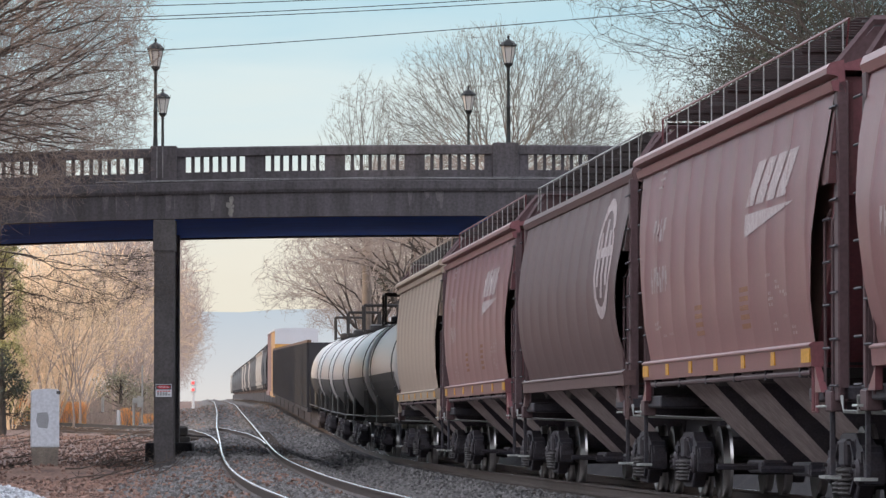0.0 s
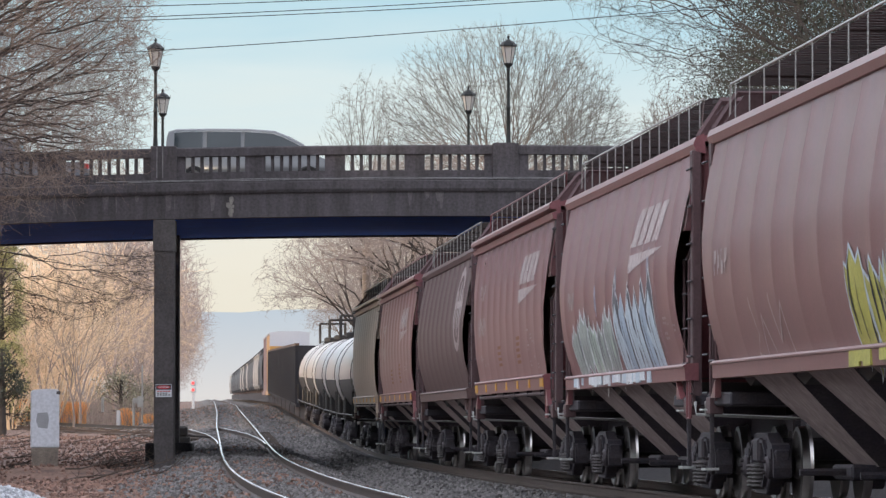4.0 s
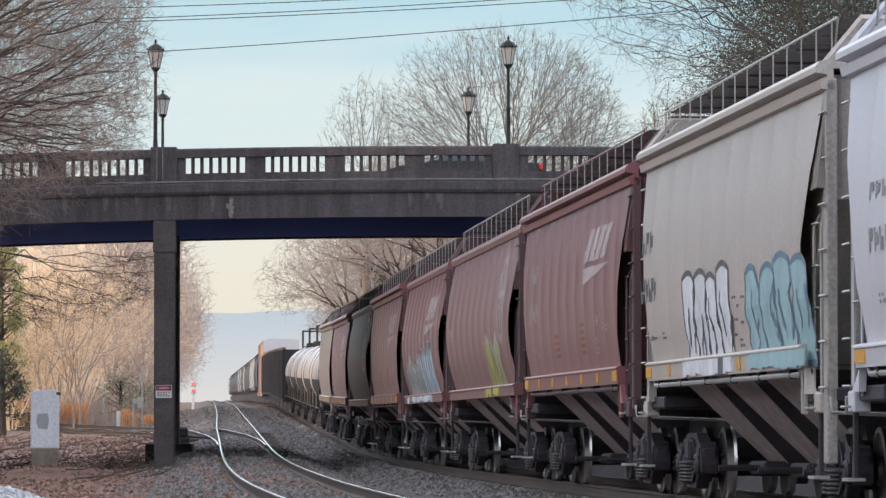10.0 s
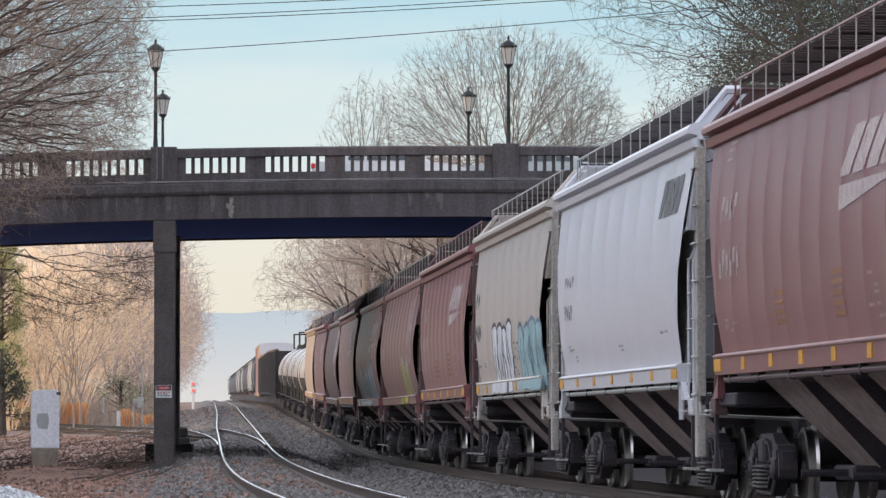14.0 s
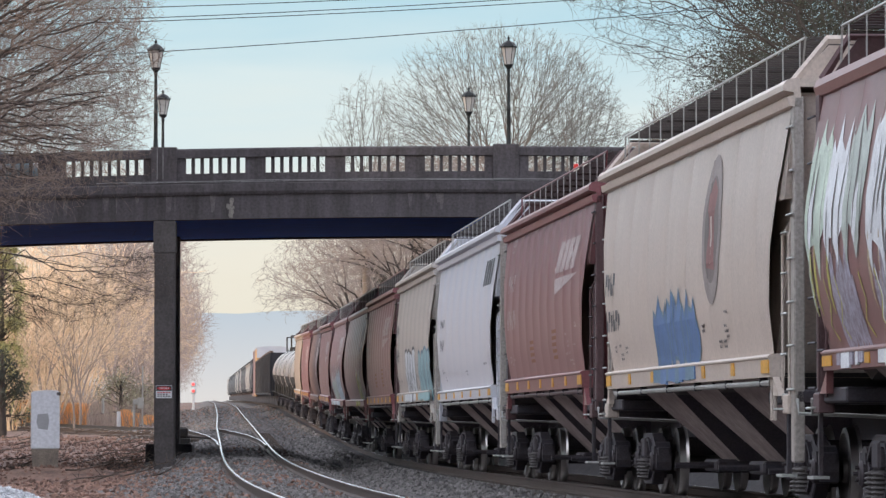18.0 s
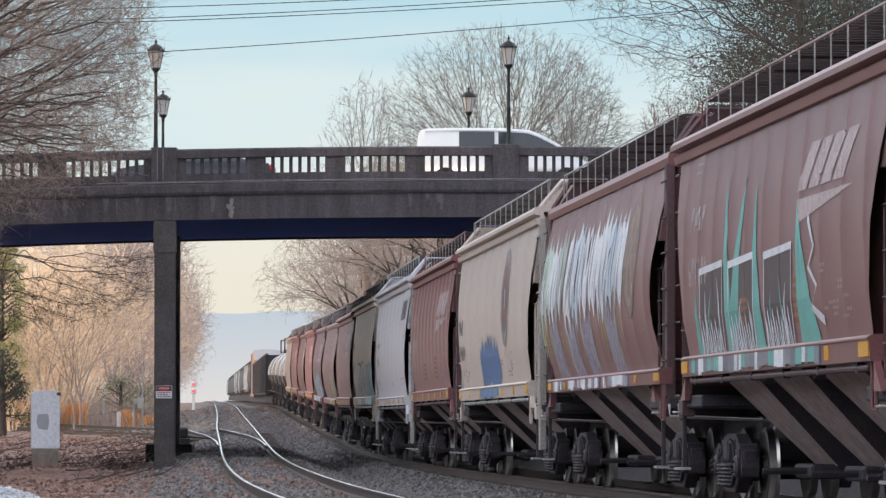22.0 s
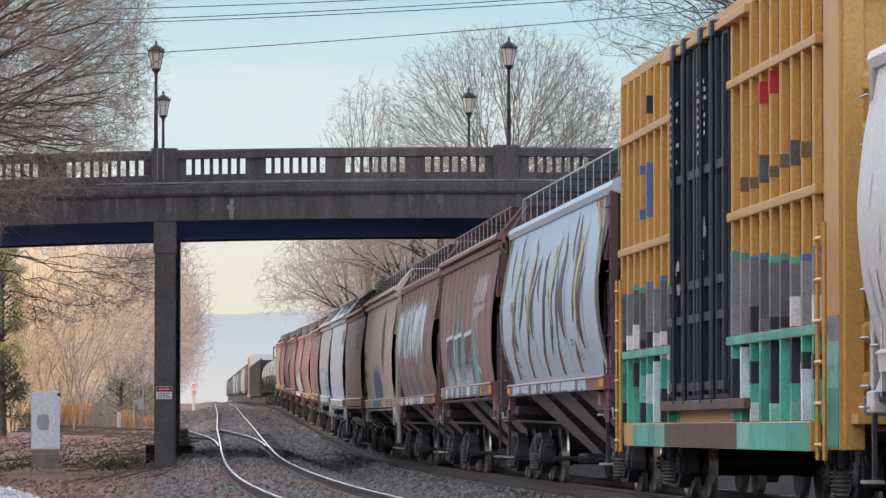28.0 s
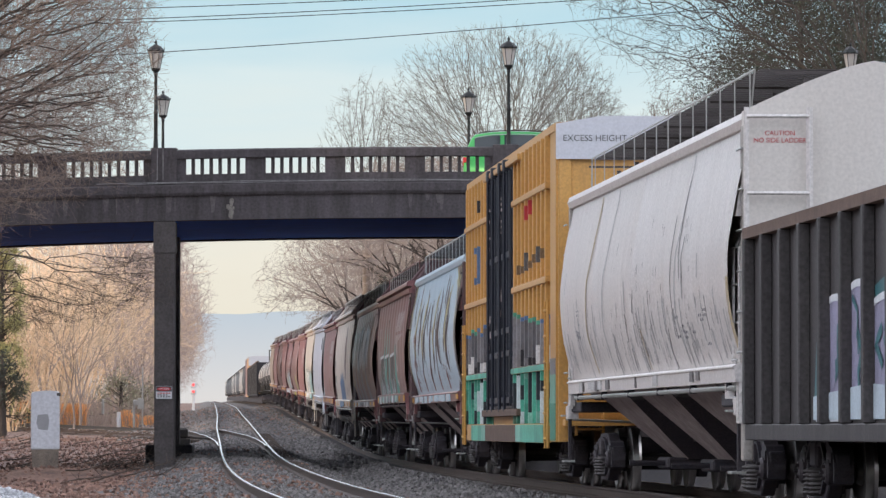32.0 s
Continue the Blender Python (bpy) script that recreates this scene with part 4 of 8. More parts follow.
    # siding that curves away across the foot of the thicket
    siding = empty("siding_track", Matrix(), "rusty siding track curving away beside the thicket", "railway track", kind="structure")
    line = [Vector(at_px(*p)) for p in ((-260, 738, 300), (-120, 741, 288), (0, 744.5, 276), (105, 749, 265), (190, 753, 252), (275, 756.5, 238), (335, 758, 222), (392, 761, 200))]
    fine = []
    for a, b, c, d in zip([line[0]] + line, line, line[1:], line[2:] + [line[-1]]):
        for k in range(5):
            u = k / 5
            fine.append(0.5 * (2 * b + (c - a) * u + (2 * a - 5 * b + 4 * c - d) * u * u + (3 * b - a - 3 * c + d) * u ** 3))
    for off in (0.0, 1.5):
        bm = bmesh.new()
        sweep(bm, [p + Vector((0, off, 0)) for p in fine], [(-0.08, -0.26), (0.08, -0.26), (0.04, -0.1), (0.04, 0.0), (-0.04, 0.0), (-0.04, -0.1)])
        part("rail", bm, M_BLACK, siding, "dark rusty rail")
    tie = to_mesh("sleeper", boxm(-0.12, 0.12, -1.25, 1.25, -0.16, 0.0), M_TIE)
    for i in range(0, len(fine) - 1, 1):
        for u in (0.0, 0.33, 0.66):
            p = fine[i].lerp(fine[i + 1], u)
            part("sleeper", tie, None, siding, at=pose(p.x, p.y + 0.75, p.z - 0.19))
    bm = bmesh.new()
    sweep(bm, [p + Vector((0, 0.75, 0)) for p in fine], [(-2.6, -0.9), (2.6, -0.9), (1.5, -0.3), (-1.5, -0.3)])
    part("ballast_bed", bm, M_GRAVEL, siding, "brown gravel bed")
    # dry grass tufts by the siding
    rnd = random.Random(3)
    for px, py, w, hh in ((126, 750, 50, 40), (40, 748, 26, 42), (232, 752, 22, 24), (262, 752, 14, 20), (222, 748, 12, 26)):
        x, y, z = at_px(px, py, 272)
        k = 272 / 8400
        segs = []
        for i in range(int(w * 24)):
            bx, by = rnd.uniform(-w / 2, w / 2) * k, rnd.uniform(-0.5, 0.5)
            q = rnd.uniform(0.6, 1.0) * hh * k
            lx = rnd.gauss(0, 0.12)
            segs.append((bx, by, -0.15, bx + lx * 0.5, by, q * 0.6, 0.009, 0.008))
            segs.append((bx + lx * 0.5, by, q * 0.6, bx + lx, by, q, 0.012, 0.004))
        g = new("grass_tuft", tubes_mesh("grass_tuft", segs, 3, M_GRASS))
        g.matrix_world = pose(x, y, z)
        tagged(g, "tuft of tall dry orange grass by the siding", "grass", "dry grass tufts", "stuff")
    # fallen brushwood on the dirt
    segs = []
    for i in range(40):
        px, py = (rnd.uniform(110, 250), rnd.uniform(768, 812)) if i % 3 else (rnd.uniform(-30, 52), rnd.uniform(764, 805))
        d = 8400 * 1.3 / (py - 720)
        x = (px - 784) * d / 8400
        a = rnd.uniform(-0.5, 0.5)
        p = Vector((x, d, ground_z(x, d) + 0.03))
        for j in range(5):
            q = p + Vector((0.4 * math.cos(a), 0.5 * math.sin(a), rnd.uniform(-0.01, 0.14)))
            segs.append((*p, *q, 0.025 - 0.004 * j, 0.022 - 0.004 * j))
            for _ in range(2):
                o = q + Vector((rnd.uniform(-0.3, 0.3), rnd.uniform(-0.3, 0.3), rnd.uniform(0.02, 0.3)))
                segs.append((*q, *o, 0.010, 0.005))
            p = q
            a += rnd.gauss(0, 0.25)
    tagged(new("brushwood", tubes_mesh("brushwood", segs, 5, M_DEBRIS)), "dead fallen brushwood lying on brown dirt", "brushwood", kind="stuff")


def stones(name, seed, count, place, size, material, label):
    """Loose stones strewn by place(rnd) -> x, y, z."""
    rnd = random.Random(seed)
    base = [(1, 0, 0), (-1, 0, 0), (0, 1, 0), (0, -1, 0), (0, 0, 1), (0, 0, -1)]
    tri = [(0, 2, 4), (2, 1, 4), (1, 3, 4), (3, 0, 4), (2, 0, 5), (1, 2, 5), (3, 1, 5), (0, 3, 5)]
    verts, faces = [], []
    for i in range(count):
        c = Vector(place(rnd))
        r = Euler((rnd.uniform(0, 6), rnd.uniform(0, 6), rnd.uniform(0, 6))).to_matrix()
        s = size * rnd.uniform(0.5, 1.35)
        k = len(verts)
        for b in base:
            verts.append(c + r @ (Vector(b) * s * rnd.uniform(0.6, 1.2)))
        faces.extend([tuple(k + q for q in f) for f in tri])
    me = bpy.data.meshes.new(name)
    me.from_pydata(verts, [], faces)
    me.materials.append(material)
    tagged(new(name, me), label, "stones", kind="stuff")


def build_stones():
    def along(rnd):
        y = 43 + 90 * rnd.random() ** 1.6
        lx, mx = lie(LEFT_X, y), lie(MAIN_X, y)
        x = rnd.uniform(lx - 3.2, mx - 1.2)
        return x, y, ground_z(x, y) + 0.012
    stones("ballast", 1, 26000, along, 0.042, M_STONE, "loose grey crushed ballast stones between the rails")

    def beyond(rnd):
        y = 128 + 150 * rnd.random()
        lx, mx = lie(LEFT_X, y), lie(MAIN_X, y)
        x = rnd.uniform(lx - 3.0, mx - 1.2)
        return x, y, ground_z(x, y) + 0.015
    stones("ballast", 4, 15000, beyond, 0.08, M_STONE, "loose grey ballast stones beyond the bridge")

    def crest(rnd):
        y = 200 + 240 * rnd.random() ** 1.3
        lx, mx = lie(LEFT_X, y), lie(MAIN_X, y)
        x = rnd.uniform(lx - 5.0, mx - 1.2)
        return x, y, ground_z(x, y) + 0.02
    stones("ballast", 6, 6000, crest, 0.085, M_STONE, "coarse ballast stones where the line crests")
    stones("leaf_litter", 7, 1500, crest, 0.085, M_CLOD, "brown clods beside the far track")

    def between(rnd):
        y = 60 + 120 * rnd.random() ** 1.3
        lx, mx = lie(LEFT_X, y), lie(MAIN_X, y)
        x = lx + rnd.gauss(-0.8, 1.3)
        if noise.noise((x * 0.6, y * 0.11, 7)) < -0.05:
            x -= 2.2
        x = min(x, mx - 1.3)
        return x, y, ground_z(x, y) + 0.03
    stones("leaf_litter", 8, 1600, between, 0.05, M_CLOD, "brown leaf litter blown over the ballast")

    def litter(rnd):
        y = 82 + 130 * rnd.random() ** 1.3
        lx = lie(LEFT_X, y)
        x = lx - 2.4 - rnd.random() * (0.06 * y + 2)
        return x, y, ground_z(x, y) + 0.01
    stones("leaf_litter", 5, 11000, litter, 0.07, M_CLOD, "brown leaf litter and clods on the dirt")

    def heap(rnd):
        a, r = rnd.uniform(0, 6.283), rnd.random() ** 0.6
        x, y = -8.6 + 1.1 * r * math.cos(a), 90 + 1.6 * r * math.sin(a)
        return x, y, ground_z(x, y) + 0.42 * (1 - r) ** 0.8 * rnd.uniform(0.6, 1)
    stones("stone_heap", 2, 2200, heap, 0.055, M_PALE_STONE, "heap of pale crushed stone on the dirt")


# ---- rolling stock ----
SIDE = {"ribbed": ((1.5, 1.8, 2.2, 2.8, 3.4, 3.9, 4.35, 4.6), (1.47, 1.50, 1.56, 1.58, 1.55, 1.49, 1.43, 1.42)),
        "round": ((1.45, 1.6, 1.83, 2.13, 2.43, 2.73, 3.02, 3.62, 4.0, 4.35, 4.6), (1.32, 1.37, 1.45, 1.535, 1.58, 1.60, 1.59, 1.50, 1.42, 1.36, 1.34)),
        "flat": ((0.0, 6.0), (1.46, 1.46))}
ZS = [round(1.4 + 0.2 * i, 2) for i in range(18)]


class Shape:
    """The near side of a car: how far it stands out at (y, z), and the lines along which its sheet is cut."""

    def __init__(self, style, h, panels, ridge):
        self.style, self.h, self.ridge = style, h, ridge
        self.pitch = 2 * h / panels
        self.seams = [-h + self.pitch * i for i in range(panels + 1)]
        ys = set()
        for s in self.seams:
            ys.update((round(s - 0.04, 3), round(s, 3), round(s + 0.04, 3), round(s + self.pitch / 2, 3)))
        self.ys = sorted(y for y in ys if -h - 0.01 <= y <= h + 0.01)

    def x(self, y, z):
        zs, xs = SIDE[self.style]
        base = float(np.interp(z, zs, xs))
        if not self.ridge:
            return base
        k = (y + self.h) / self.pitch
        d = abs(k - round(k)) * self.pitch
        up = min(1.0, max(0.12, (z - 1.9) / 1.5))
        return base + self.ridge * up * max(0.0, 1 - d / 0.04) + 0.004 * up * (1 - (2 * abs(k - math.floor(k) - 0.5)) ** 2)

    def cut(self, z):
        if self.style != "ribbed":
            return (0.5 if self.pitch > 3 else 1.0) * float(np.interp(z, (1.5, 1.9, 2.5, 3.0, 3.3, 3.7, 4.3), (0.6, 0.8, 0.85, 0.6, 0.4, 0.22, 0.12)))
        return float(np.interp(z, (1.5, 2.0, 2.8, 3.6, 4.3), (1.35, 1.25, 0.95, 0.45, 0.15)))

    def layer(self, polys, off=0.006):
        """Figures of (y, z), laid on the side as one skin of paint."""
        bm = bmesh.new()
        for p in polys:
            bm.faces.new([bm.verts.new((0, y, z)) for y, z in p])
        ys = [v.co.y for v in bm.verts]
        zs = [v.co.z for v in bm.verts]
        y0, y1, z0, z1 = min(ys), max(ys), min(zs), max(zs)
        if self.style != "flat":
            for y in self.ys:
                if y0 < y < y1:
                    bmesh.ops.bisect_plane(bm, geom=bm.verts[:] + bm.edges[:] + bm.faces[:], plane_co=(0, y, 0), plane_no=(0, 1, 0))
            for z in ZS:
                if z0 < z < z1:
                    bmesh.ops.bisect_plane(bm, geom=bm.verts[:] + bm.edges[:] + bm.faces[:], plane_co=(0, 0, z), plane_no=(0, 0, 1))
        for v in bm.verts:
            v.co.x = -self.x(v.co.y, v.co.z) - off
        bmesh.ops.remove_doubles(bm, verts=bm.verts[:], dist=0.002)
        bmesh.ops.triangulate(bm, faces=bm.faces[:])
        return bm


def ribbon(pts, w):
    """A band of width w along a line of (y, z), mitred where it turns."""
    side = []
    for i, (a, b) in enumerate(pts):
        p, q = pts[max(i - 1, 0)], pts[min(i + 1, len(pts) - 1)]
        if i in (0, len(pts) - 1) and pts[0] == pts[-1]:
            p, q = pts[-2], pts[1]
        n = math.hypot(q[0] - p[0], q[1] - p[1]) + 1e-6
        u, v = -(q[1] - p[1]) / n * w / 2, (q[0] - p[0]) / n * w / 2
        side.append(((a - u, b - v), (a + u, b + v)))
    return [[c[0], d[0], d[1], c[1]] for c, d in zip(side, side[1:])]


def blocks(y, z, w, h, count, gap=0.3, slant=0.0):
    """Plain upright blocks that stand for a word of that size; they run towards -y."""
    step = w / count
    if gap >= 0.3 and h > 0.12:
        out = []
        for i in range(count):
            a, t = y - i * step, 0.20 * step
            k = (i * 7 + count) % 3
            lo, hi = ((0.0, 0.55), (0.45, 1.0), (0.25, 0.8))[k]
            for p, q, u, v in ((a, a - t, 0.0, 1.0), (a - 1.15 * t, a - 3.3 * t, lo, hi)):
                out.append([(p - slant * u, z + h * u), (q - slant * u, z + h * u), (q - slant * v, z + h * v), (p - slant * v, z + h * v)])
        return out
    return [[(y - i * step, z), (y - (i + 1 - gap) * step, z), (y - (i + 1 - gap) * step - slant, z + h), (y - i * step - slant, z + h)] for i in range(count)]


def data_bars(rnd, y0, y1, z0, z1, count):
    out = []
    for i in range(count):
        y, z = rnd.uniform(y1, y0), rnd.uniform(z0, z1)
        for k in range(rnd.randint(1, 2)):
            out += blocks(y, z - 0.06 * k, rnd.uniform(0.2, 0.4), 0.032, rnd.randint(2, 4), 0.4)
    return out


def leaf_stroke(y, z, tall, bow, w, lean, n=8, blunt=1.0):
    """A curved brush stroke, wide in the middle and pointed at both ends."""
    mid = [(y + lean * k / n + bow * math.sin(math.pi * k / n), z + tall * k / n, w * min(1.0, blunt * math.sin(math.pi * (0.06 + 0.88 * k / n)))) for k in range(n + 1)]
    return [[(a[0] + a[2], a[1]), (a[0] - a[2], a[1]), (b[0] - b[2], b[1]), (b[0] + b[2], b[1])] for a, b in zip(mid, mid[1:])]


def disc(y, z, ry, rz, inner=0.0, n=28):
    """An upright ellipse, or a ring where inner is given."""
    e = [(y + ry * math.cos(2 * math.pi * k / n), z + rz * math.sin(2 * math.pi * k / n)) for k in range(n)]
    if not inner:
        return [e]
    q = [(y + (a - y) * inner, z + (b - z) * inner) for a, b in e]
    return [[e[k], e[(k + 1) % n], q[(k + 1) % n], q[k]] for k in range(n)]


def scrawl(rnd, y0, y1, z0, z1, letters, spiky):
    """Sprayed letters in the given field: the fills, their outlines and the marks inside."""
    fills, lines, marks = [], [], []
    w = (y0 - y1) / letters
    for i in range(letters):
        a = y0 - i * w
        up, lo = z1 - rnd.uniform(0, 0.15) * (z1 - z0), z0 + rnd.uniform(0, 0.06) * (z1 - z0)
        lean = rnd.uniform(-0.15, 0.25) * w
        n = 5 if spiky else 7
        left = [(a + rnd.gauss(0, 0.06) * w + lean * k / n, lo + (up - lo) * k / n) for k in range(n + 1)]
        right = [(a - w * rnd.uniform(0.8, 1.05) + lean * k / n, lo + (up - lo) * k / n * rnd.uniform(0.92, 1.0)) for k in range(n + 1)]
        if spiky:
            tops = []
            m = 4
            for k in range(1, m):
                u = k / m
                tops.append((left[-1][0] * (1 - u) + right[-1][0] * u, up - (0.14 * (z1 - z0) if k % 2 else -0.05 * (z1 - z0)) * rnd.uniform(0.6, 1.3)))
        else:
            tops = [(left[-1][0] * (1 - u) + right[-1][0] * u, up + 0.06 * (z1 - z0) * math.sin(math.pi * u)) for u in (0.2, 0.4, 0.6, 0.8)]
        shape = left + tops + right[::-1]
        fills.append(shape)
        lines += ribbon(shape + shape[:1], 0.07)
        for k in range(2):
            y = a - w * rnd.uniform(0.25, 0.75)
            z = lo + (up - lo) * rnd.uniform(0.1, 0.5)
            p = [(y, z)]
            for j in range(4):
                p.append((p[-1][0] + rnd.gauss(0, 0.10) * w, p[-1][1] + (up - lo) * rnd.uniform(0.05, 0.14)))
            marks += ribbon(p, rnd.uniform(0.05, 0.11) * max(0.6, min(1.2, w)))
    return fills, lines, marks


def glyph(rnd, y, w, z0, z1):
    """One wild letter: a broad body with forked, pointed ends, from y towards -y."""
    h = z1 - z0

    def j(a, b):
        return y - w * (a + rnd.uniform(-0.06, 0.06)), z0 + h * (b + rnd.uniform(-0.05, 0.05))
    out = [j(0.0, 0.5), j(0.05, 0.22), j(0.2, -0.02), j(0.34, 0.2), j(0.5, 0.16), j(0.68, -0.06), j(0.84, 0.14), j(1.0, 0.3), j(1.05, 0.55), j(1.0, 0.82), j(0.86, 1.02), j(0.72, 0.84), j(0.55, 0.92), j(0.4, 1.06), j(0.24, 0.84), j(0.1, 0.92), j(0.0, 0.75)]
    return out


def wild_word(car, shape, rnd, field, letters, fills, dark, label, depth=0.005, edge=None):
    """A word of wild letters: each letter a part, with its dark strokes under it."""
    y0, y1, z0, z1 = field
    w = (y0 - y1) / letters
    for i in range(letters):
        a = y0 - i * w
        body = glyph(rnd, a + 0.06 * w, w * 1.04, z0 + rnd.uniform(-0.08, 0.1), z1 + rnd.uniform(-0.18, 0.08))
        g = part("graffiti_letter", shape.layer([body], depth + 0.0012 * (i % 3)), fills[i % len(fills)], car, label)
        if edge:
            part("graffiti_outline", shape.layer(ribbon(body + body[:1], 0.055), depth + 0.004), edge, g)
        for k in range(3):
            y = a - w * (0.18 + 0.3 * k + rnd.uniform(-0.06, 0.06))
            z = z0 + (z1 - z0) * rnd.uniform(0.02, 0.3)
            part("graffiti_stroke", shape.layer(leaf_stroke(y, z, (z1 - z0) * rnd.uniform(0.4, 0.8), rnd.uniform(-0.12, 0.12), rnd.uniform(0.015, 0.05), rnd.uniform(-0.2, 0.1), 6), depth + 0.006), dark, g)
        if rnd.random() < 0.6:
            part("graffiti_mark", shape.layer(leaf_stroke(a - w * rnd.uniform(0.2, 0.8), z0 + (z1 - z0) * rnd.uniform(0.05, 0.5), (z1 - z0) * rnd.uniform(0.25, 0.45), 0.05, 0.13 * w, -0.1, 6), depth + 0.005), fills[(i + 1) % len(fills)], g)


def crown_word(car, shape, rnd, field, count, fill, second, dark, line, label):
    """A word of tall slanting strokes on a dark ground with a pointed top and a white outline."""
    y0, y1, z0, z1 = field
    h, w = z1 - z0, (y0 - y1) / count
    top = []
    for i in range(count):
        a = y0 - w * i
        peak = z1 - 0.12 * h * rnd.random() + (0.1 * h if i in (0, count - 1) else 0)
        top += [(a - 0.08 * w, peak - 0.26 * h), (a - 0.45 * w, peak), (a - 0.9 * w, peak - 0.24 * h)]
    slices = [[(p[0], z0), (q[0], z0), q, p] for p, q in zip(top, top[1:])]
    g = part("graffiti", shape.layer(slices, 0.004), dark, car, label)
    part("graffiti_outline", shape.layer(ribbon([(y0, z0 + 0.3 * h)] + top + [(y1, z0 + 0.2 * h)], 0.05), 0.0075), line, g, "white outline")
    for i in range(count):
        a = y0 - w * i
        up = z1 - h * rnd.uniform(0.16, 0.26)
        body = [(a + 0.02 * w, up - 0.12 * h), (a - 0.4 * w, up + 0.07 * h), (a - 0.74 * w, up - 0.1 * h), (a - 0.98 * w, z0 + 0.35 * h), (a - 1.05 * w, z0), (a - 0.3 * w, z0), (a - 0.16 * w, z0 + 0.35 * h)]
        part("graffiti_letter", shape.layer([body], 0.0085 + 0.0006 * (i % 3)), second if i % 3 == 1 else fill, g, "pale blue slanting letter")
        if i % 2:
            part("graffiti_stroke", shape.layer(ribbon([(a - 0.05 * w, z0 + 0.02 * h), (a - 0.3 * w, z0 + 0.3 * h), (a + 0.25 * w, z0 + 0.52 * h)], 0.2 * w), 0.0105), fill, g)
        part("graffiti_stroke", shape.layer(ribbon([(a - 0.6 * w, z0 + 0.04 * h), (a - 0.5 * w, z0 + 0.3 * h), (a - 0.28 * w, z0 + 0.62 * h)], 0.05 * w), 0.012), dark, g)


def graffiti(car, shape, rnd, field, letters, fill, line, spiky=True, mark=None, label="sprayed graffiti"):
    y0, y1, z0, z1 = field
    w = (y0 - y1) / letters
    for i in range(letters):
        f, l, m = scrawl(rnd, y0 - i * w, y0 - (i + 1) * w, z0, z1, 1, spiky)
        g = part("graffiti_letter", shape.layer(f, 0.005 + 0.0004 * (i % 2)), fill, car, label)
        part("graffiti_outline", shape.layer(l, 0.009), line, g)
        for k in (0, 4):
            part("graffiti_mark", shape.layer(m[k:k + 4], 0.011), mark or line, g)


def make_truck_meshes():
    out = {}
    bm = bmesh.new()
    for o in ([(-1.15, 0.50), (-1.15, 0.64), (-0.75, 0.70), (-0.42, 0.84), (0.42, 0.84), (0.75, 0.70), (1.15, 0.64), (1.15, 0.50), (0.7, 0.56), (0.4, 0.70), (-0.4, 0.70), (-0.7, 0.56)],
              [(-0.80, 0.40), (-0.72, 0.50), (-0.40, 0.26), (0.40, 0.26), (0.72, 0.50), (0.80, 0.40), (0.42, 0.14), (-0.42, 0.14)]):
        prism(bm, o, "x", -0.08, 0.08)
    bmesh.ops.bevel(bm, geom=bm.edges[:], offset=0.015, segments=1, affect="EDGES")
    for y in (-0.37, 0.37):
        box(bm, -0.085, 0.085, y - 0.11, y + 0.11, 0.2, 0.78)
    for c in (-0.89, 0.89):
        arc = [(c + r * math.cos(math.radians(k)), 0.457 + r * math.sin(math.radians(k))) for r, ks in ((0.27, range(-25, 206, 23)), (0.19, range(205, -26, -23))) for k in ks]
        prism(bm, arc, "x", -0.10, 0.10)
    for o in ([(-0.62, 0.60), (-0.40, 0.76), (0.40, 0.76), (0.62, 0.60), (0.60, 0.575), (0.38, 0.725), (-0.38, 0.725), (-0.60, 0.575)],
              [(-0.62, 0.40), (-0.40, 0.23), (0.40, 0.23), (0.62, 0.40), (0.60, 0.43), (0.38, 0.265), (-0.38, 0.265), (-0.60, 0.43)]):
        prism(bm, o, "x", -0.125, 0.125)
    for y in (-0.52, 0.52):
        tube(bm, (-0.12, y, 0.49), (0.12, y, 0.49), 0.06, 0.06, 10)
    out["side_frame"] = to_mesh("side_frame", bm, M_TRUCK)
    bm = bmesh.new()
    prof = [(0.03, 0.2)]
    for k in range(6):
        z = 0.22 + k * 0.045
        prof += [(0.072, z), (0.105, z + 0.012), (0.105, z + 0.026), (0.072, z + 0.038)]
    lathe(bm, prof + [(0.03, 0.5)], (-0.08, 0, 0), "z", 14)
    out["spring"] = to_mesh("spring", bm, M_SPRING, True)
    bm = bmesh.new()
    lathe(bm, [(0.10, -0.16), (0.135, -0.13), (0.135, 0.12), (0.1, 0.15)], (0, 0, 0.457), "x", 12)
    for k in range(3):
        tube(bm, (-0.2, 0.07 * math.cos(k * 2.1), 0.457 + 0.07 * math.sin(k * 2.1)), (-0.15, 0.07 * math.cos(k * 2.1), 0.457 + 0.07 * math.sin(k * 2.1)), 0.02, 0.02, 5)
    box(bm, -0.12, 0.12, -0.16, 0.16, 0.55, 0.66)
    out["journal"] = to_mesh("journal_box", bm, M_TRUCK, True)
    out["journal"].set_sharp_from_angle(angle=0.6)
    out["bolster"] = to_mesh("bolster", boxm(-1.15, 1.15, -0.2, 0.2, 0.5, 0.78, 0.03), M_TRUCK)
    bm = bmesh.new()
    for s in (-1, 1):
        lathe(bm, [(0.09, 0.66 * s), (0.12, 0.68 * s), (0.36, 0.70 * s), (0.42, 0.68 * s), (0.485, 0.68 * s), (0.46, 0.715 * s), (0.452, 0.80 * s), (0.40, 0.81 * s), (0.33, 0.775 * s), (0.14, 0.78 * s), (0.12, 0.83 * s), (0.06, 0.86 * s)], (0, 0, 0), "x", 44)
    lathe(bm, [(0.085, -0.7), (0.085, 0.7)], (0, 0, 0), "x", 12)
    me = to_mesh("wheelset", bm, [M_WHEEL, M_TREAD], True)
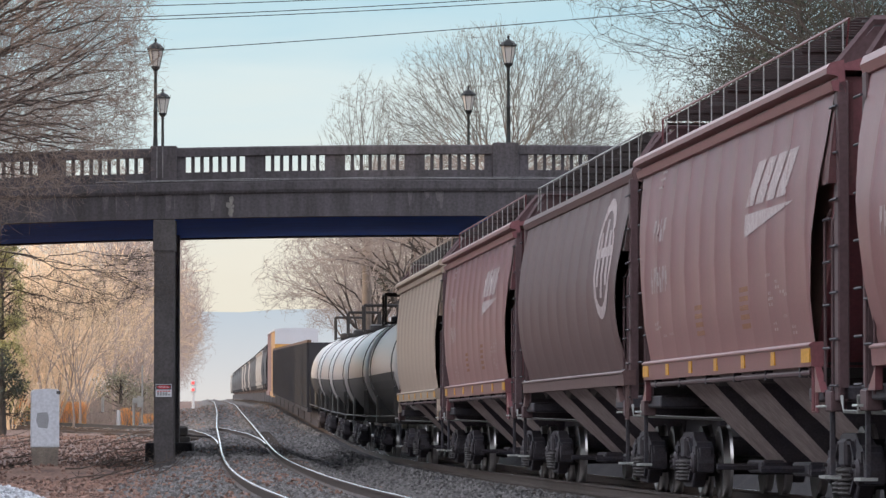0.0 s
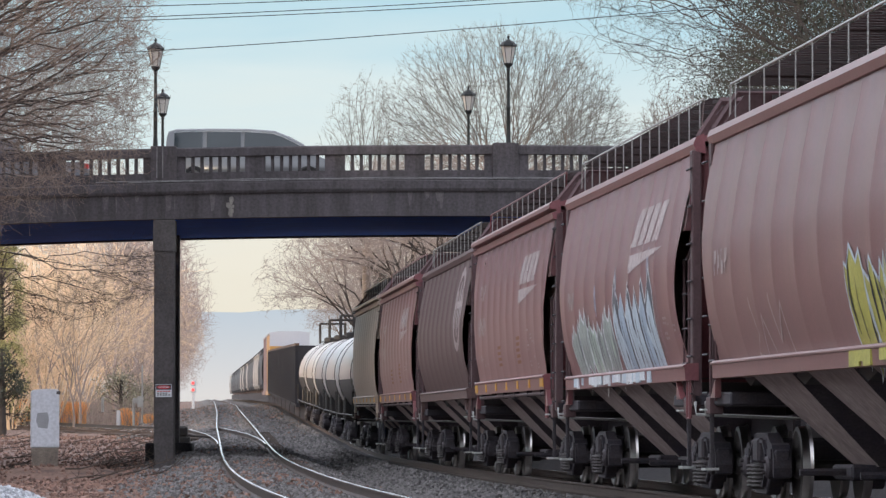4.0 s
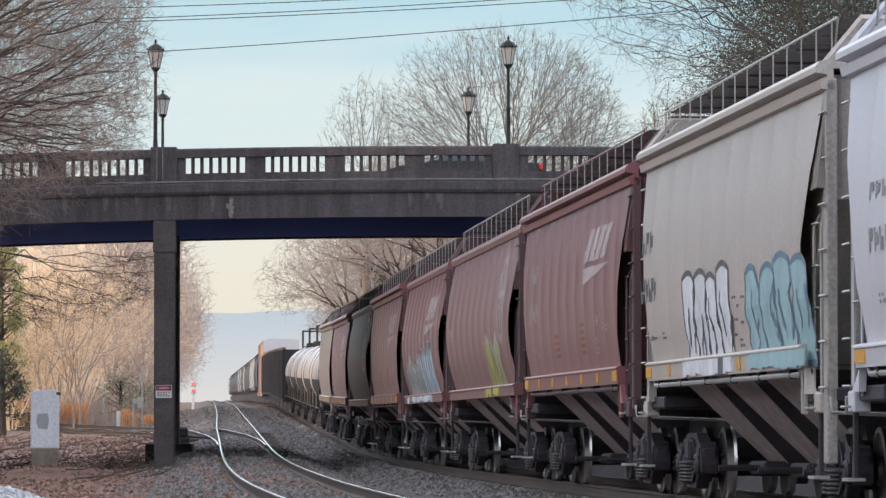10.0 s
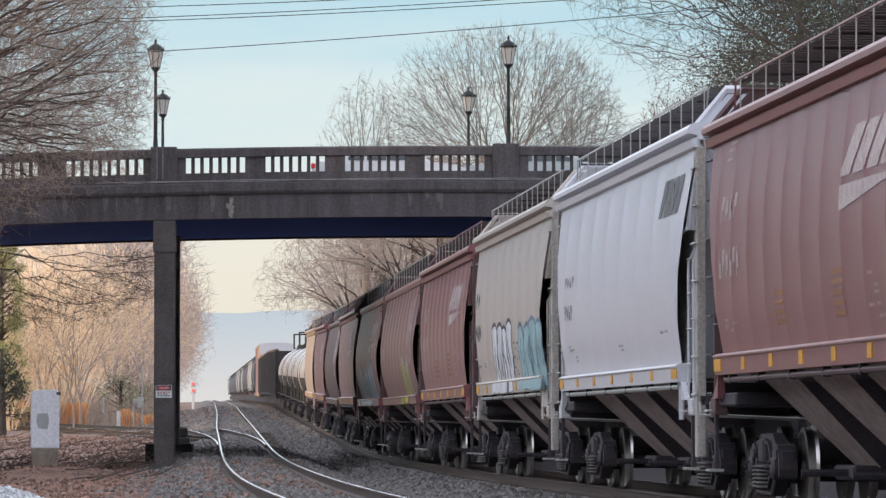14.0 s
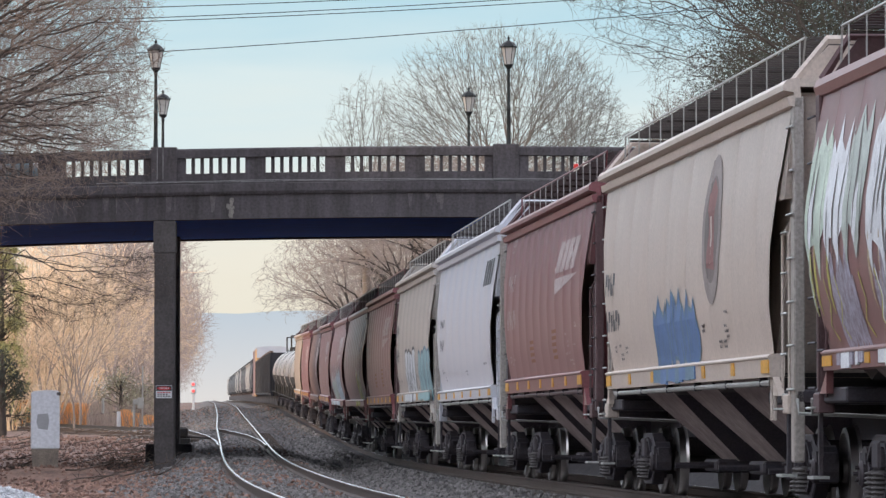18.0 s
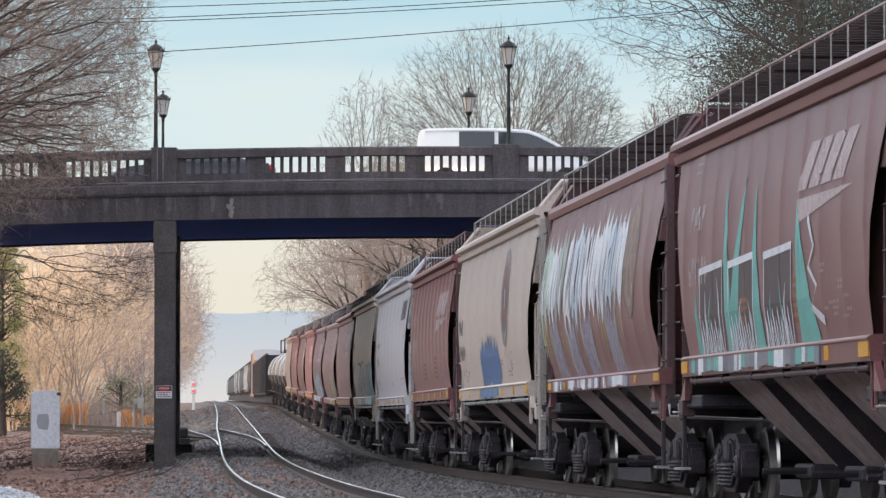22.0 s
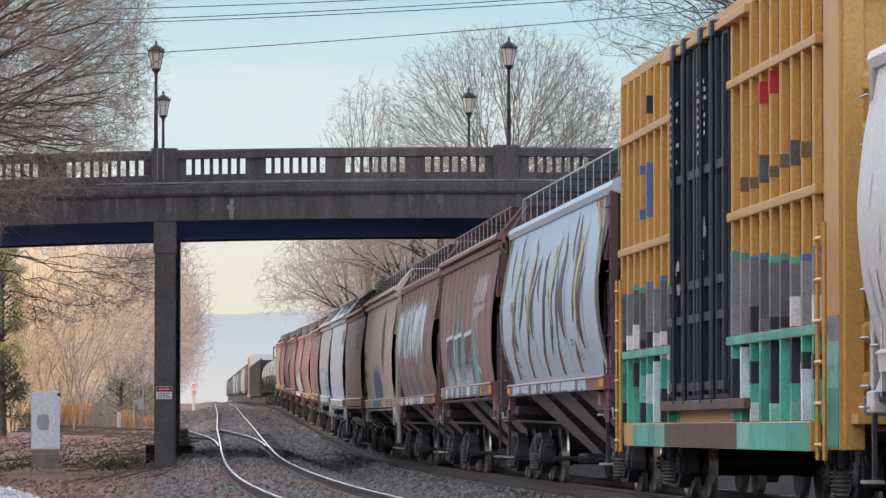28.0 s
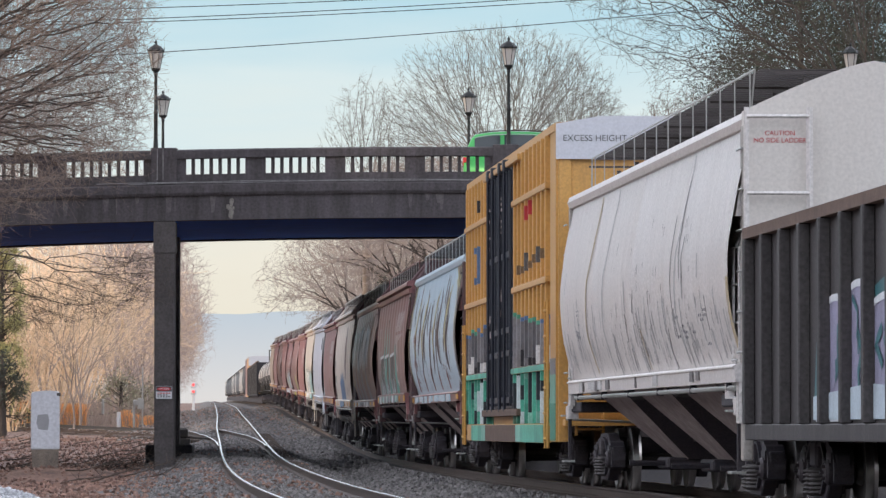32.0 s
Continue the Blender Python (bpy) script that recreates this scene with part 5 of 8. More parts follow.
    me.set_sharp_from_angle(angle=0.5)
    for p in me.polygons:
        r = math.hypot(p.center.y, p.center.z)
        if r > 0.435 and abs(p.center.x) > 0.69:
            p.material_index = 1
    out["wheelset"] = me
    bm = bmesh.new()
    box(bm, -1.05, 1.05, -0.04, 0.04, 0.3, 0.4)
    for s in (-1, 1):
        box(bm, s * 0.62, s * 0.9, -0.06, 0.06, 0.28, 0.6)
    out["brake_beam"] = to_mesh("brake_beam", bm, M_TRUCK)
    return out


TRUCK = make_truck_meshes()
SPIN = []


def add_truck(car, y):
    t = part("truck", TRUCK["bolster"], None, car, "dark cast-steel wheel truck", at=pose(0, y, 0))
    for s in (-1, 1):
        part("side_frame", TRUCK["side_frame"], None, t, at=pose(s * 1.0, 0, 0))
        for u in (-0.2, 0.2):
            part("spring", TRUCK["spring"], None, t, at=pose(s * 1.03, u, 0))
        part("journal_box", TRUCK["journal"], None, t, at=pose(s * 1.0, 0.89, 0))
        part("journal_box", TRUCK["journal"], None, t, at=pose(s * 1.0, -0.89, 0))
        w = part("wheelset", TRUCK["wheelset"], None, t, at=pose(0, s * 0.89, 0.457))
        SPIN.append((w, s * 0.89))
        part("brake_beam", TRUCK["brake_beam"], None, t, at=pose(0, s * 0.36, 0))


def merge(bms):
    """Several bmeshes in one."""
    out = bms[0]
    for b in bms[1:]:
        me = bpy.data.meshes.new("tmp")
        b.to_mesh(me)
        b.free()
        out.from_mesh(me)
        bpy.data.meshes.remove(me)
    return out


def saddle(lo, hi, w, bays, z):
    """The inner ridges that close the gaps between the hoppers."""
    bm = bmesh.new()
    for k in range(bays + 1):
        y = lo + k * w
        prism(bm, [(y - 0.26 * w, z + 0.05), (y + 0.26 * w, z + 0.05), (y, z - 0.12)] if 0 < k < bays else [(y - 0.2 * w, z + 0.05), (y + 0.2 * w, z + 0.05), (y, z - 0.1)], "x", -1.3, 1.3)
    box(bm, -0.05, 0.05, lo - 0.6, hi + 0.6, 0.55, z)
    return bm


def hopper(length, paint, label, panels=12, style="ribbed", top=4.38, sill=(1.55, 1.80), trim=None, near=True, ridge=0.022, inside=None, reflect=True):
    """A covered hopper car, its middle at the origin, its front towards +y."""
    car = empty("hopper_car", Matrix(), label, "freight car", "cars of the train")
    h = length / 2 - 0.62
    trim = trim or paint
    inside = inside or paint
    # near cars with more than ten panels get darker red end parts
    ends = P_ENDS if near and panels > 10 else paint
    shape = Shape(style, h, panels, ridge if near else 0)
    pale_end = near and panels < 10
    car["half"] = h
    z_lo, z_hi = sill
    zs = [z_lo + 0.15] + [z for z in ZS if z_lo + 0.2 < z < top - 0.18] + [top - 0.1]
    for s in (-1, 1):
        bm = bmesh.new()
        rows = []
        for z in zs:
            e = h - shape.cut(z)
            rows.append([bm.verts.new((s * shape.x(y, z), min(e, max(-e, y)), z)) for y in shape.ys])
        for a, b in zip(rows, rows[1:]):
            for i in range(len(a) - 1):
                if abs(a[i].co.y - a[i + 1].co.y) > 1e-4 or abs(b[i].co.y - b[i + 1].co.y) > 1e-4:
                    bm.faces.new((a[i], a[i + 1], b[i + 1], b[i]))
        part("side_sheet", bm, paint, car, smooth=True)
    wide = SIDE[style][1][-1] - 0.02
    for s in (-1, 1):
        bm = bmesh.new()
        o = [(s * (h - 0.2), top - 0.1), (s * (h - 0.2), 3.15), (s * (h - 2.0), z_lo), (s * (h - 3.6), z_lo), (s * (h - 3.6), top - 0.1)]
        prism(bm, o, "x", -wide, wide)
        part("end_sheet", bm, inside, car)
    if near:
        for s in (-1,):
            bm = bmesh.new()
            cols = [[bm.verts.new((-shape.x(h, z) + off, s * y, z)) for off, y in ((0.05, h - 1.1), (0.03, h - 0.12))] + [bm.verts.new((-1.30, s * (h - 0.07), z))] for z in (3.26, 3.5, 3.8, 4.1, top - 0.15)]
            for a, b in zip(cols, cols[1:]):
                bm.faces.new((a[0], a[1], b[1], b[0]))
                bm.faces.new((a[1], a[2], b[2], b[1]))
            bmesh.ops.solidify(bm, geom=bm.faces[:], thickness=0.02)
            part("corner_panel", bm, paint, car)
    ex = SIDE[style][1][-1] + 0.08
    for s in (-1, 1):
        bm = bmesh.new()
        if style == "ribbed":
            prism(bm, [(s * (ex - 0.12), top - 0.27), (s * (ex + 0.01), top - 0.25), (s * (ex + 0.03), top - 0.16), (s * (ex - 0.04), top - 0.14), (s * (ex - 0.04), top - 0.11), (s * (ex + 0.07), top - 0.09), (s * (ex + 0.07), top - 0.03), (s * (ex + 0.03), top + 0.02), (s * (ex - 0.1), top + 0.05)], "y", -h, h)
        else:
            prism(bm, [(s * (ex - 0.12), top - 0.2), (s * (ex + 0.0), top - 0.17), (s * (ex + 0.03), top - 0.08), (s * ex, top), (s * (ex - 0.1), top + 0.05)], "y", -h, h)
        part("eave", bm, trim, car)
    bm = bmesh.new()
    prism(bm, [(-ex + 0.06, top), (-0.9, top + 0.17), (0.9, top + 0.17), (ex - 0.06, top), (ex - 0.06, top - 0.05), (-ex + 0.06, top - 0.05)], "y", -h + 0.02, h - 0.02)
    part("roof", bm, trim, car)
    # side sill with its row of reflectors and the pipe below
    sy0, sy1 = (-h + 1.1, h - 1.1) if style == "ribbed" else (-h - 0.05, h - 1.3)
    for s in (-1, 1):
        bm = bmesh.new()
        prism(bm, [(s * 1.40, z_lo), (s * 1.56, z_lo), (s * 1.57, z_hi - 0.05), (s * 1.59, z_hi - 0.04), (s * 1.59, z_hi - 0.025), (s * 1.55, z_hi + 0.0), (s * 1.40, z_hi + 0.01)], "y", sy0, sy1)
        part("side_sill", bm, paint, car)
    if near:
        n = 7 if reflect else 0
        for k in range(n):
            y = sy1 - 0.3 - (sy1 - sy0 - 0.6) * k / (n - 1)
            w = 0.28 if k in (0, n - 1) else 0.13
            part("reflector", boxm(-1.578, -1.56, y - w, y + w, z_lo + 0.04, z_hi - 0.06), M_AMBER, car)
        piped = style == "ribbed" or panels == 4
        pts = [(-1.5, sy0 + 0.3, z_lo), (-1.5, sy0 + 0.35, z_lo - 0.06), (-1.5, sy1 - 0.5, z_lo - 0.06), (-1.5, sy1 - 0.4, z_lo)]
        if piped:
            part("brake_pipe", pipe(pts, 0.032, 7), M_GALV if panels < 10 else ends, car)
        for k in range(6 if piped else 0):
            y = sy0 + 1.0 + (sy1 - sy0 - 2) * k / 5
            part("pipe_clamp", boxm(-1.53, -1.45, y - 0.05, y + 0.05, z_lo - 0.10, z_lo + 0.005), M_TRUCK, car)
        for y in (sy0 + 0.15,):
            part("stirrup", pipe([(-1.5, y - 0.12, z_lo), (-1.5, y - 0.12, z_lo - 0.45), (-1.5, y + 0.12, z_lo - 0.45), (-1.5, y + 0.12, z_lo)], 0.022, 5), paint, car)
    # hopper bays below
    bays = 3
    lo, hi = -h + 2.6, h - 2.6
    w = (hi - lo) / bays
    for k in range(bays):
        y0 = lo + k * w
        c = y0 + w / 2
        bm = bmesh.new()
        q = 0.37 * w
        a = [bm.verts.new((x, y, z)) for x, y, z in ((-1.40, c - q, z_lo + 0.05), (1.40, c - q, z_lo + 0.05), (1.40, c + q, z_lo + 0.05), (-1.40, c + q, z_lo + 0.05))]
        b = [bm.verts.new((x, y, z)) for x, y, z in ((-0.32, c - 0.8, 0.48), (0.32, c - 0.8, 0.48), (0.32, c + 0.8, 0.48), (-0.32, c + 0.8, 0.48))]
        a2, b2 = [v.co.copy() for v in a], [v.co.copy() for v in b]
        for i in (1, 3):
            j = (i + 1) % 4
            bm.faces.new((a[i], a[j], b[j], b[i]))
        bm.faces.new(b)
        bay = part("hopper_bay", bm, M_GRIME, car, "grimy sloping discharge hopper")
        # end slopes take a darker material: their shade is put into the colour
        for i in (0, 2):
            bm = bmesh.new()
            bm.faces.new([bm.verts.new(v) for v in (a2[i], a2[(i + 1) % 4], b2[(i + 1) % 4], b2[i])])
            part("slope_sheet", bm, M_SLOPESHADE, bay, "slope sheet with its shade put into the colour")
        if near:
            part("outlet_gate", boxm(-0.6, 0.6, c - 0.65, c + 0.65, 0.34, 0.5, 0.03), M_TRUCK, bay)
            part("gate_shaft", pipe([(-1.1, c - 0.3, 0.42), (1.1, c - 0.3, 0.42)], 0.04, 6), M_TRUCK, bay)
    # black sheets closing the gaps carry the shade between the hoppers
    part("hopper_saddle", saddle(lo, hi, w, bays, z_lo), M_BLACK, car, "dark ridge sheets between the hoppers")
    part("centre_sill", boxm(-0.3, 0.3, -length / 2 + 0.3, length / 2 - 0.3, 0.72, 1.05), M_TRUCK, car)
    for s in (-1, 1):
        ye = s * (length / 2 - 0.02)
        part("coupler", boxm(-0.13, 0.13, min(ye, ye - s * 0.8), max(ye, ye - s * 0.8), 0.74, 0.98, 0.03), M_TRUCK, car)
        part("end_platform", boxm(-1.45, 1.45, min(s * (h - 2.0), s * h), max(s * (h - 2.0), s * h), 1.15, 1.3, 0.02), M_TRUCK, car)
        for x in (-1, 1):
            w2, c2 = (0.055, 1.41) if s < 0 else (0.05, 1.38)
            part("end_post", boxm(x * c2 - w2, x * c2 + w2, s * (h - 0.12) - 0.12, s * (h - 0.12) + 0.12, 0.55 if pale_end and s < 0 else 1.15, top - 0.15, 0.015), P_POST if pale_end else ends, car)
        if near:
            y0 = s * (h - 0.62)
            lx = -1.46
            lad = part("ladder", merge([pipe([(lx, y0 - 0.24, 1.2), (lx, y0 - 0.24, 2.9), (lx + 0.1, y0 - 0.24, 3.1)], 0.016, 5), pipe([(lx, y0 + 0.24, 1.2), (lx, y0 + 0.24, 2.9), (lx + 0.1, y0 + 0.24, 3.1)], 0.016, 5)]), ends, car)
            for k in range(5):
                part("rung", RUNG if panels > 9 else RUNG_PALE, None, lad, at=pose(lx - 0.02, y0, 1.25 + 0.42 * k))
            for k in range(7):
                part("grab_iron", RUNG if panels > 9 else RUNG_PALE, None, car, at=pose(-1.49, s * (h - 0.12), 1.3 + 0.45 * k))
            pad = part("jacking_pad", boxm(-1.50, -1.34, min(s * (h - 0.62), s * (h - 0.24)), max(s * (h - 0.62), s * (h - 0.24)), 1.05, 1.25, 0.012), ends, car, "boxed corner bracket")
            part("grab_iron", pipe([(-1.53, s * (h - 0.62), 1.1), (-1.58, s * (h - 0.62), 1.1), (-1.58, s * (h - 0.34), 1.1), (-1.53, s * (h - 0.34), 1.1)], 0.014, 5), M_GALV, pad)
            part("step_channel", boxm(-1.48, -1.43, min(s * (h - 0.47), s * (h - 0.41)), max(s * (h - 0.47), s * (h - 0.41)), 0.42, 1.06, 0.008), M_TRUCK, pad)
            part("corner_step", boxm(-1.56, -1.40, s * (h - 0.45) - 0.2, s * (h - 0.45) + 0.2, 0.40, 0.43), M_GALV, pad)
            gy = s * (h - 1.1) if style == "ribbed" or s < 0 else h - 1.3
            bm = bmesh.new()
            prism(bm, [(gy, z_lo), (gy + s * 0.02, 1.24), (gy + s * 0.42, 1.24)], "x", -1.53, -1.46)
            part("sill_gusset", bm, paint, car)
            # brake hose and cut lever
            part("cut_lever", pipe([(-1.45, s * (h + 0.12), 1.2), (-1.45, s * (h + 0.2), 1.05), (-0.3, s * (h + 0.3), 1.0)], 0.02, 5), M_GALV, car)
            part("air_hose", pipe([(-0.35, s * (h + 0.35), 0.85), (-0.38, s * (h + 0.45), 0.5), (-0.2, s * (h + 0.6), 0.35)], 0.03, 5), M_BLACK, car)
    board = part("running_board", running_board(h, top), M_BOARD, car, "dark slatted roof walkway")
    if near:
        count = int((2 * h - 0.6) / 0.31)
        for k in range(count):
            if panels > 4 or -h + 0.5 + 0.31 * k < h - 1.5:
                part("slat", CROSS, None, board, at=pose(0, -h + 0.5 + 0.31 * k, top + 0.5))
    else:
        slat = slat_mesh(h)
        for x in np.linspace(-1.14, 1.14, 5):
            part("slat", slat, None, board, at=pose(x, 0, top + 0.43))
    if near:
        for x in (-1.22, 1.22):
            rail = part("hand_rail", pipe([(x, -h + 1.1, top + 0.06), (x, -h + 0.8, top + 0.52), (x, h - (0.4 if panels > 4 else 1.45), top + 0.52), (x, h - (0.3 if panels > 4 else 1.4), top + 0.06)], 0.014, 4), M_GALV if panels < 12 else trim, car)
            for y in np.linspace(-h + 1.2, h - (0.8 if panels > 4 else 1.9), 14):
                part("rail_post", POST, None, rail, at=pose(x, y, top))
        for s in (-1, 1) if panels > 4 else ():
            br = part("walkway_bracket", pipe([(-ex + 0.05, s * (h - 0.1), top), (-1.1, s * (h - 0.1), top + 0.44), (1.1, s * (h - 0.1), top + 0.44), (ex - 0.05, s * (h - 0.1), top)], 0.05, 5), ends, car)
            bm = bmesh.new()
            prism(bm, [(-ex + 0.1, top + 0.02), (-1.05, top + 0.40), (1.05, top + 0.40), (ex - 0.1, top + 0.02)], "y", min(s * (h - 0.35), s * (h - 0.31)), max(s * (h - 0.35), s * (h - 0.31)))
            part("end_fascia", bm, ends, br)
        for s in (-1, 1):
            add_truck(car, s * (length / 2 - 2.45))
    else:
        part("underframe", boxm(-1.1, 1.1, -length / 2 + 0.8, length / 2 - 0.8, 0.1, 0.9), M_TRUCK, car)
    return car, shape


M_GRIME = mat("grimy_steel", (0.37, 0.295, 0.275), 0.7, scale=1.6, fine=9, vary=0.4, tint=(0.19, 0.135, 0.125))
M_SLOPESHADE = mat("shaded_slope_steel", (0.048, 0.037, 0.052), 0.7, scale=2, vary=0.4, tint=(0.09, 0.075, 0.068))
M_BOARD = mat("roof_grating", (0.07, 0.060, 0.058), 0.7, 0.2, vary=0.3)
POST = to_mesh("rail_post", pipe([(0, 0, 0.02), (0, 0, 0.52)], 0.010, 4), M_GALV)
CROSS = to_mesh("slat", boxm(-1.2, 1.2, -0.10, 0.10, -0.009, 0.0), M_BOARD)
RUNG_PALE = to_mesh("rung", pipe([(0, -0.22, 0), (0, 0.22, 0)], 0.014, 5), M_GALV)
RUNG = to_mesh("rung", pipe([(0, -0.22, 0), (0, 0.22, 0)], 0.014, 5), M_TRUCK)


def running_board(h, top):
    """The cross bearers and feet of the roof walkway, one frame."""
    bm = bmesh.new()
    for x in (-0.3, 0.3):
        box(bm, x - 0.03, x + 0.03, -h + 0.15, h - 0.15, top + 0.40, top + 0.44)
    for y in np.linspace(-h + 0.4, h - 0.4, 9):
        box(bm, -1.16, 1.16, y - 0.02, y + 0.02, top + 0.44, top + 0.468)
        for x in (-0.7, 0.7):
            box(bm, x - 0.03, x + 0.03, y - 0.02, y + 0.02, top + 0.05, top + 0.40)
    return bm


def slat_mesh(h):
    bm = bmesh.new()
    prism(bm, [(-0.055, 0.0), (-0.02, 0.0), (-0.02, -0.03), (0.02, -0.03), (0.02, 0.0), (0.055, 0.0), (0.055, 0.02), (-0.055, 0.02)], "y", -h + 0.1, h - 0.1)
    return to_mesh("slat", bm, M_BOARD)


def tank_car(length, shell):
    car = empty("tank_car", Matrix(), "dusty grey tank car with a black platform on top", "freight car", "cars of the train")
    h = length / 2 - 0.75
    bm = bmesh.new()
    lathe(bm, [(0.5, -h), (1.1, -h + 0.15), (1.42, -h + 0.5), (1.5, -h + 0.9), (1.5, h - 0.9), (1.42, h - 0.5), (1.1, h - 0.15), (0.5, h)], (0, 0, 2.45), "y", 32)
    part("tank", bm, shell, car, smooth=True)
    # shade of the tank's lower half, laid on as a black skin
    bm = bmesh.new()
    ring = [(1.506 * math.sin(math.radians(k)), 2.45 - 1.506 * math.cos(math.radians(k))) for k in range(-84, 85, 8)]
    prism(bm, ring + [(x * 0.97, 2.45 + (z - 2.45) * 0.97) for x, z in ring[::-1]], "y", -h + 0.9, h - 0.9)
    part("belly_shade", bm, M_BLACK, car, "black skin that stands for the shade on the lower shell")
    for y in (-h + 2.0, h - 2.0):
        bm = bmesh.new()
        lathe(bm, [(1.50, y - 0.12), (1.52, y - 0.11), (1.52, y + 0.11), (1.50, y + 0.12)], (0, 0, 2.45), "y", 32)
        part("tank_band", bm, M_BLACK, car)
    part("centre_sill", boxm(-0.3, 0.3, -length / 2 + 0.3, length / 2 - 0.3, 0.75, 1.1), M_BLACK, car)
    for s in (-1, 1):
        part("saddle", boxm(-1.35, 1.35, s * (h - 2.6) - 0.3, s * (h - 2.6) + 0.3, 0.95, 1.75, 0.05), M_BLACK, car)
        part("end_platform", boxm(-1.5, 1.5, min(s * h, s * (h + 0.6)), max(s * h, s * (h + 0.6)), 1.0, 1.12), M_BLACK, car)
        part("hand_rail", pipe([(-1.5, s * 0.3, 1.15), (-1.5, s * (h + 0.5), 1.15), (-1.5, s * (h + 0.5), 1.9), (-1.5, s * (h - 0.2), 1.9), (-1.5, s * (h - 0.2), 1.15)], 0.025, 5), M_BLACK, car)
        add_truck(car, s * (length / 2 - 2.3))
    bm = bmesh.new()
    lathe(bm, [(0.4, 3.85), (0.4, 4.15), (0.3, 4.2)], n=16)
    part("dome", bm, M_BLACK, car)
    part("platform", boxm(-0.6, 0.6, -1.0, 1.0, 3.96, 4.0), M_BLACK, car)
    for x in (-0.6, 0.6):
        part("platform_rail", pipe([(x, -1.0, 3.9), (x, -1.0, 4.85), (x, 1.0, 4.85), (x, 1.0, 3.9)], 0.04, 5), M_BLACK, car, "black safety railing on top")
    for y in (-1.0, 1.0):
        part("cross_rail", pipe([(-0.6, y, 4.85), (0.6, y, 4.85)], 0.04, 5), M_BLACK, car)
    return car


def gondola(length, paint, label, top=3.5, near=False, ribs=14):
    car = empty("gondola_car", Matrix(), label, "freight car", "cars of the train")
    h = length / 2 - 0.45
    for s in (-1, 1):
        part("side_wall", boxm(min(s * 1.45, s * 1.52), max(s * 1.45, s * 1.52), -h, h, 0.95, top), paint, car)
        part("end_wall", boxm(-1.45, 1.45, min(s * h, s * (h - 0.08)), max(s * h, s * (h - 0.08)), 1.15, top), paint, car)
        bm = bmesh.new()
        prism(bm, [(s * 1.42, top), (s * 1.62, top), (s * 1.62, top + 0.12), (s * 1.42, top + 0.12)], "y", -h - 0.05, h + 0.05)
        part("top_chord", bm, M_CHORD, car, "rusty top rail")
        for y in np.linspace(-h + 0.15, h - 0.15, ribs):
            part("rib", boxm(min(s * 1.52, s * 1.64), max(s * 1.52, s * 1.64), y - 0.07, y + 0.07, 0.95, top, 0.012), paint, car)
        part("side_sill", boxm(min(s * 1.4, s * 1.6), max(s * 1.4, s * 1.6), -h, h, 0.78, 0.95, 0.01), paint, car)
        if near:
            add_truck(car, s * (length / 2 - 2.3))
    part("floor_plate", boxm(-1.45, 1.45, -h, h, 1.1, 1.16), paint, car)
    part("centre_sill", boxm(-0.25, 0.25, -length / 2 + 0.2, length / 2 - 0.2, 0.7, 1.05), M_TRUCK, car)
    if not near:
        part("underframe", boxm(-1.1, 1.1, -length / 2 + 0.8, length / 2 - 0.8, 0.1, 0.95), M_TRUCK, car)
    return car


M_CHORD = mat("rusty_chord", (0.14, 0.085, 0.06), 0.8, scale=4, vary=0.4)


def POSTS(d0, d1, h):
    """Where the upright side posts of the box car stand."""
    return list(np.arange(d1 + 0.4, h, 0.75)) + list(np.arange(-h + 1.25, d0 - 0.15, 0.75))


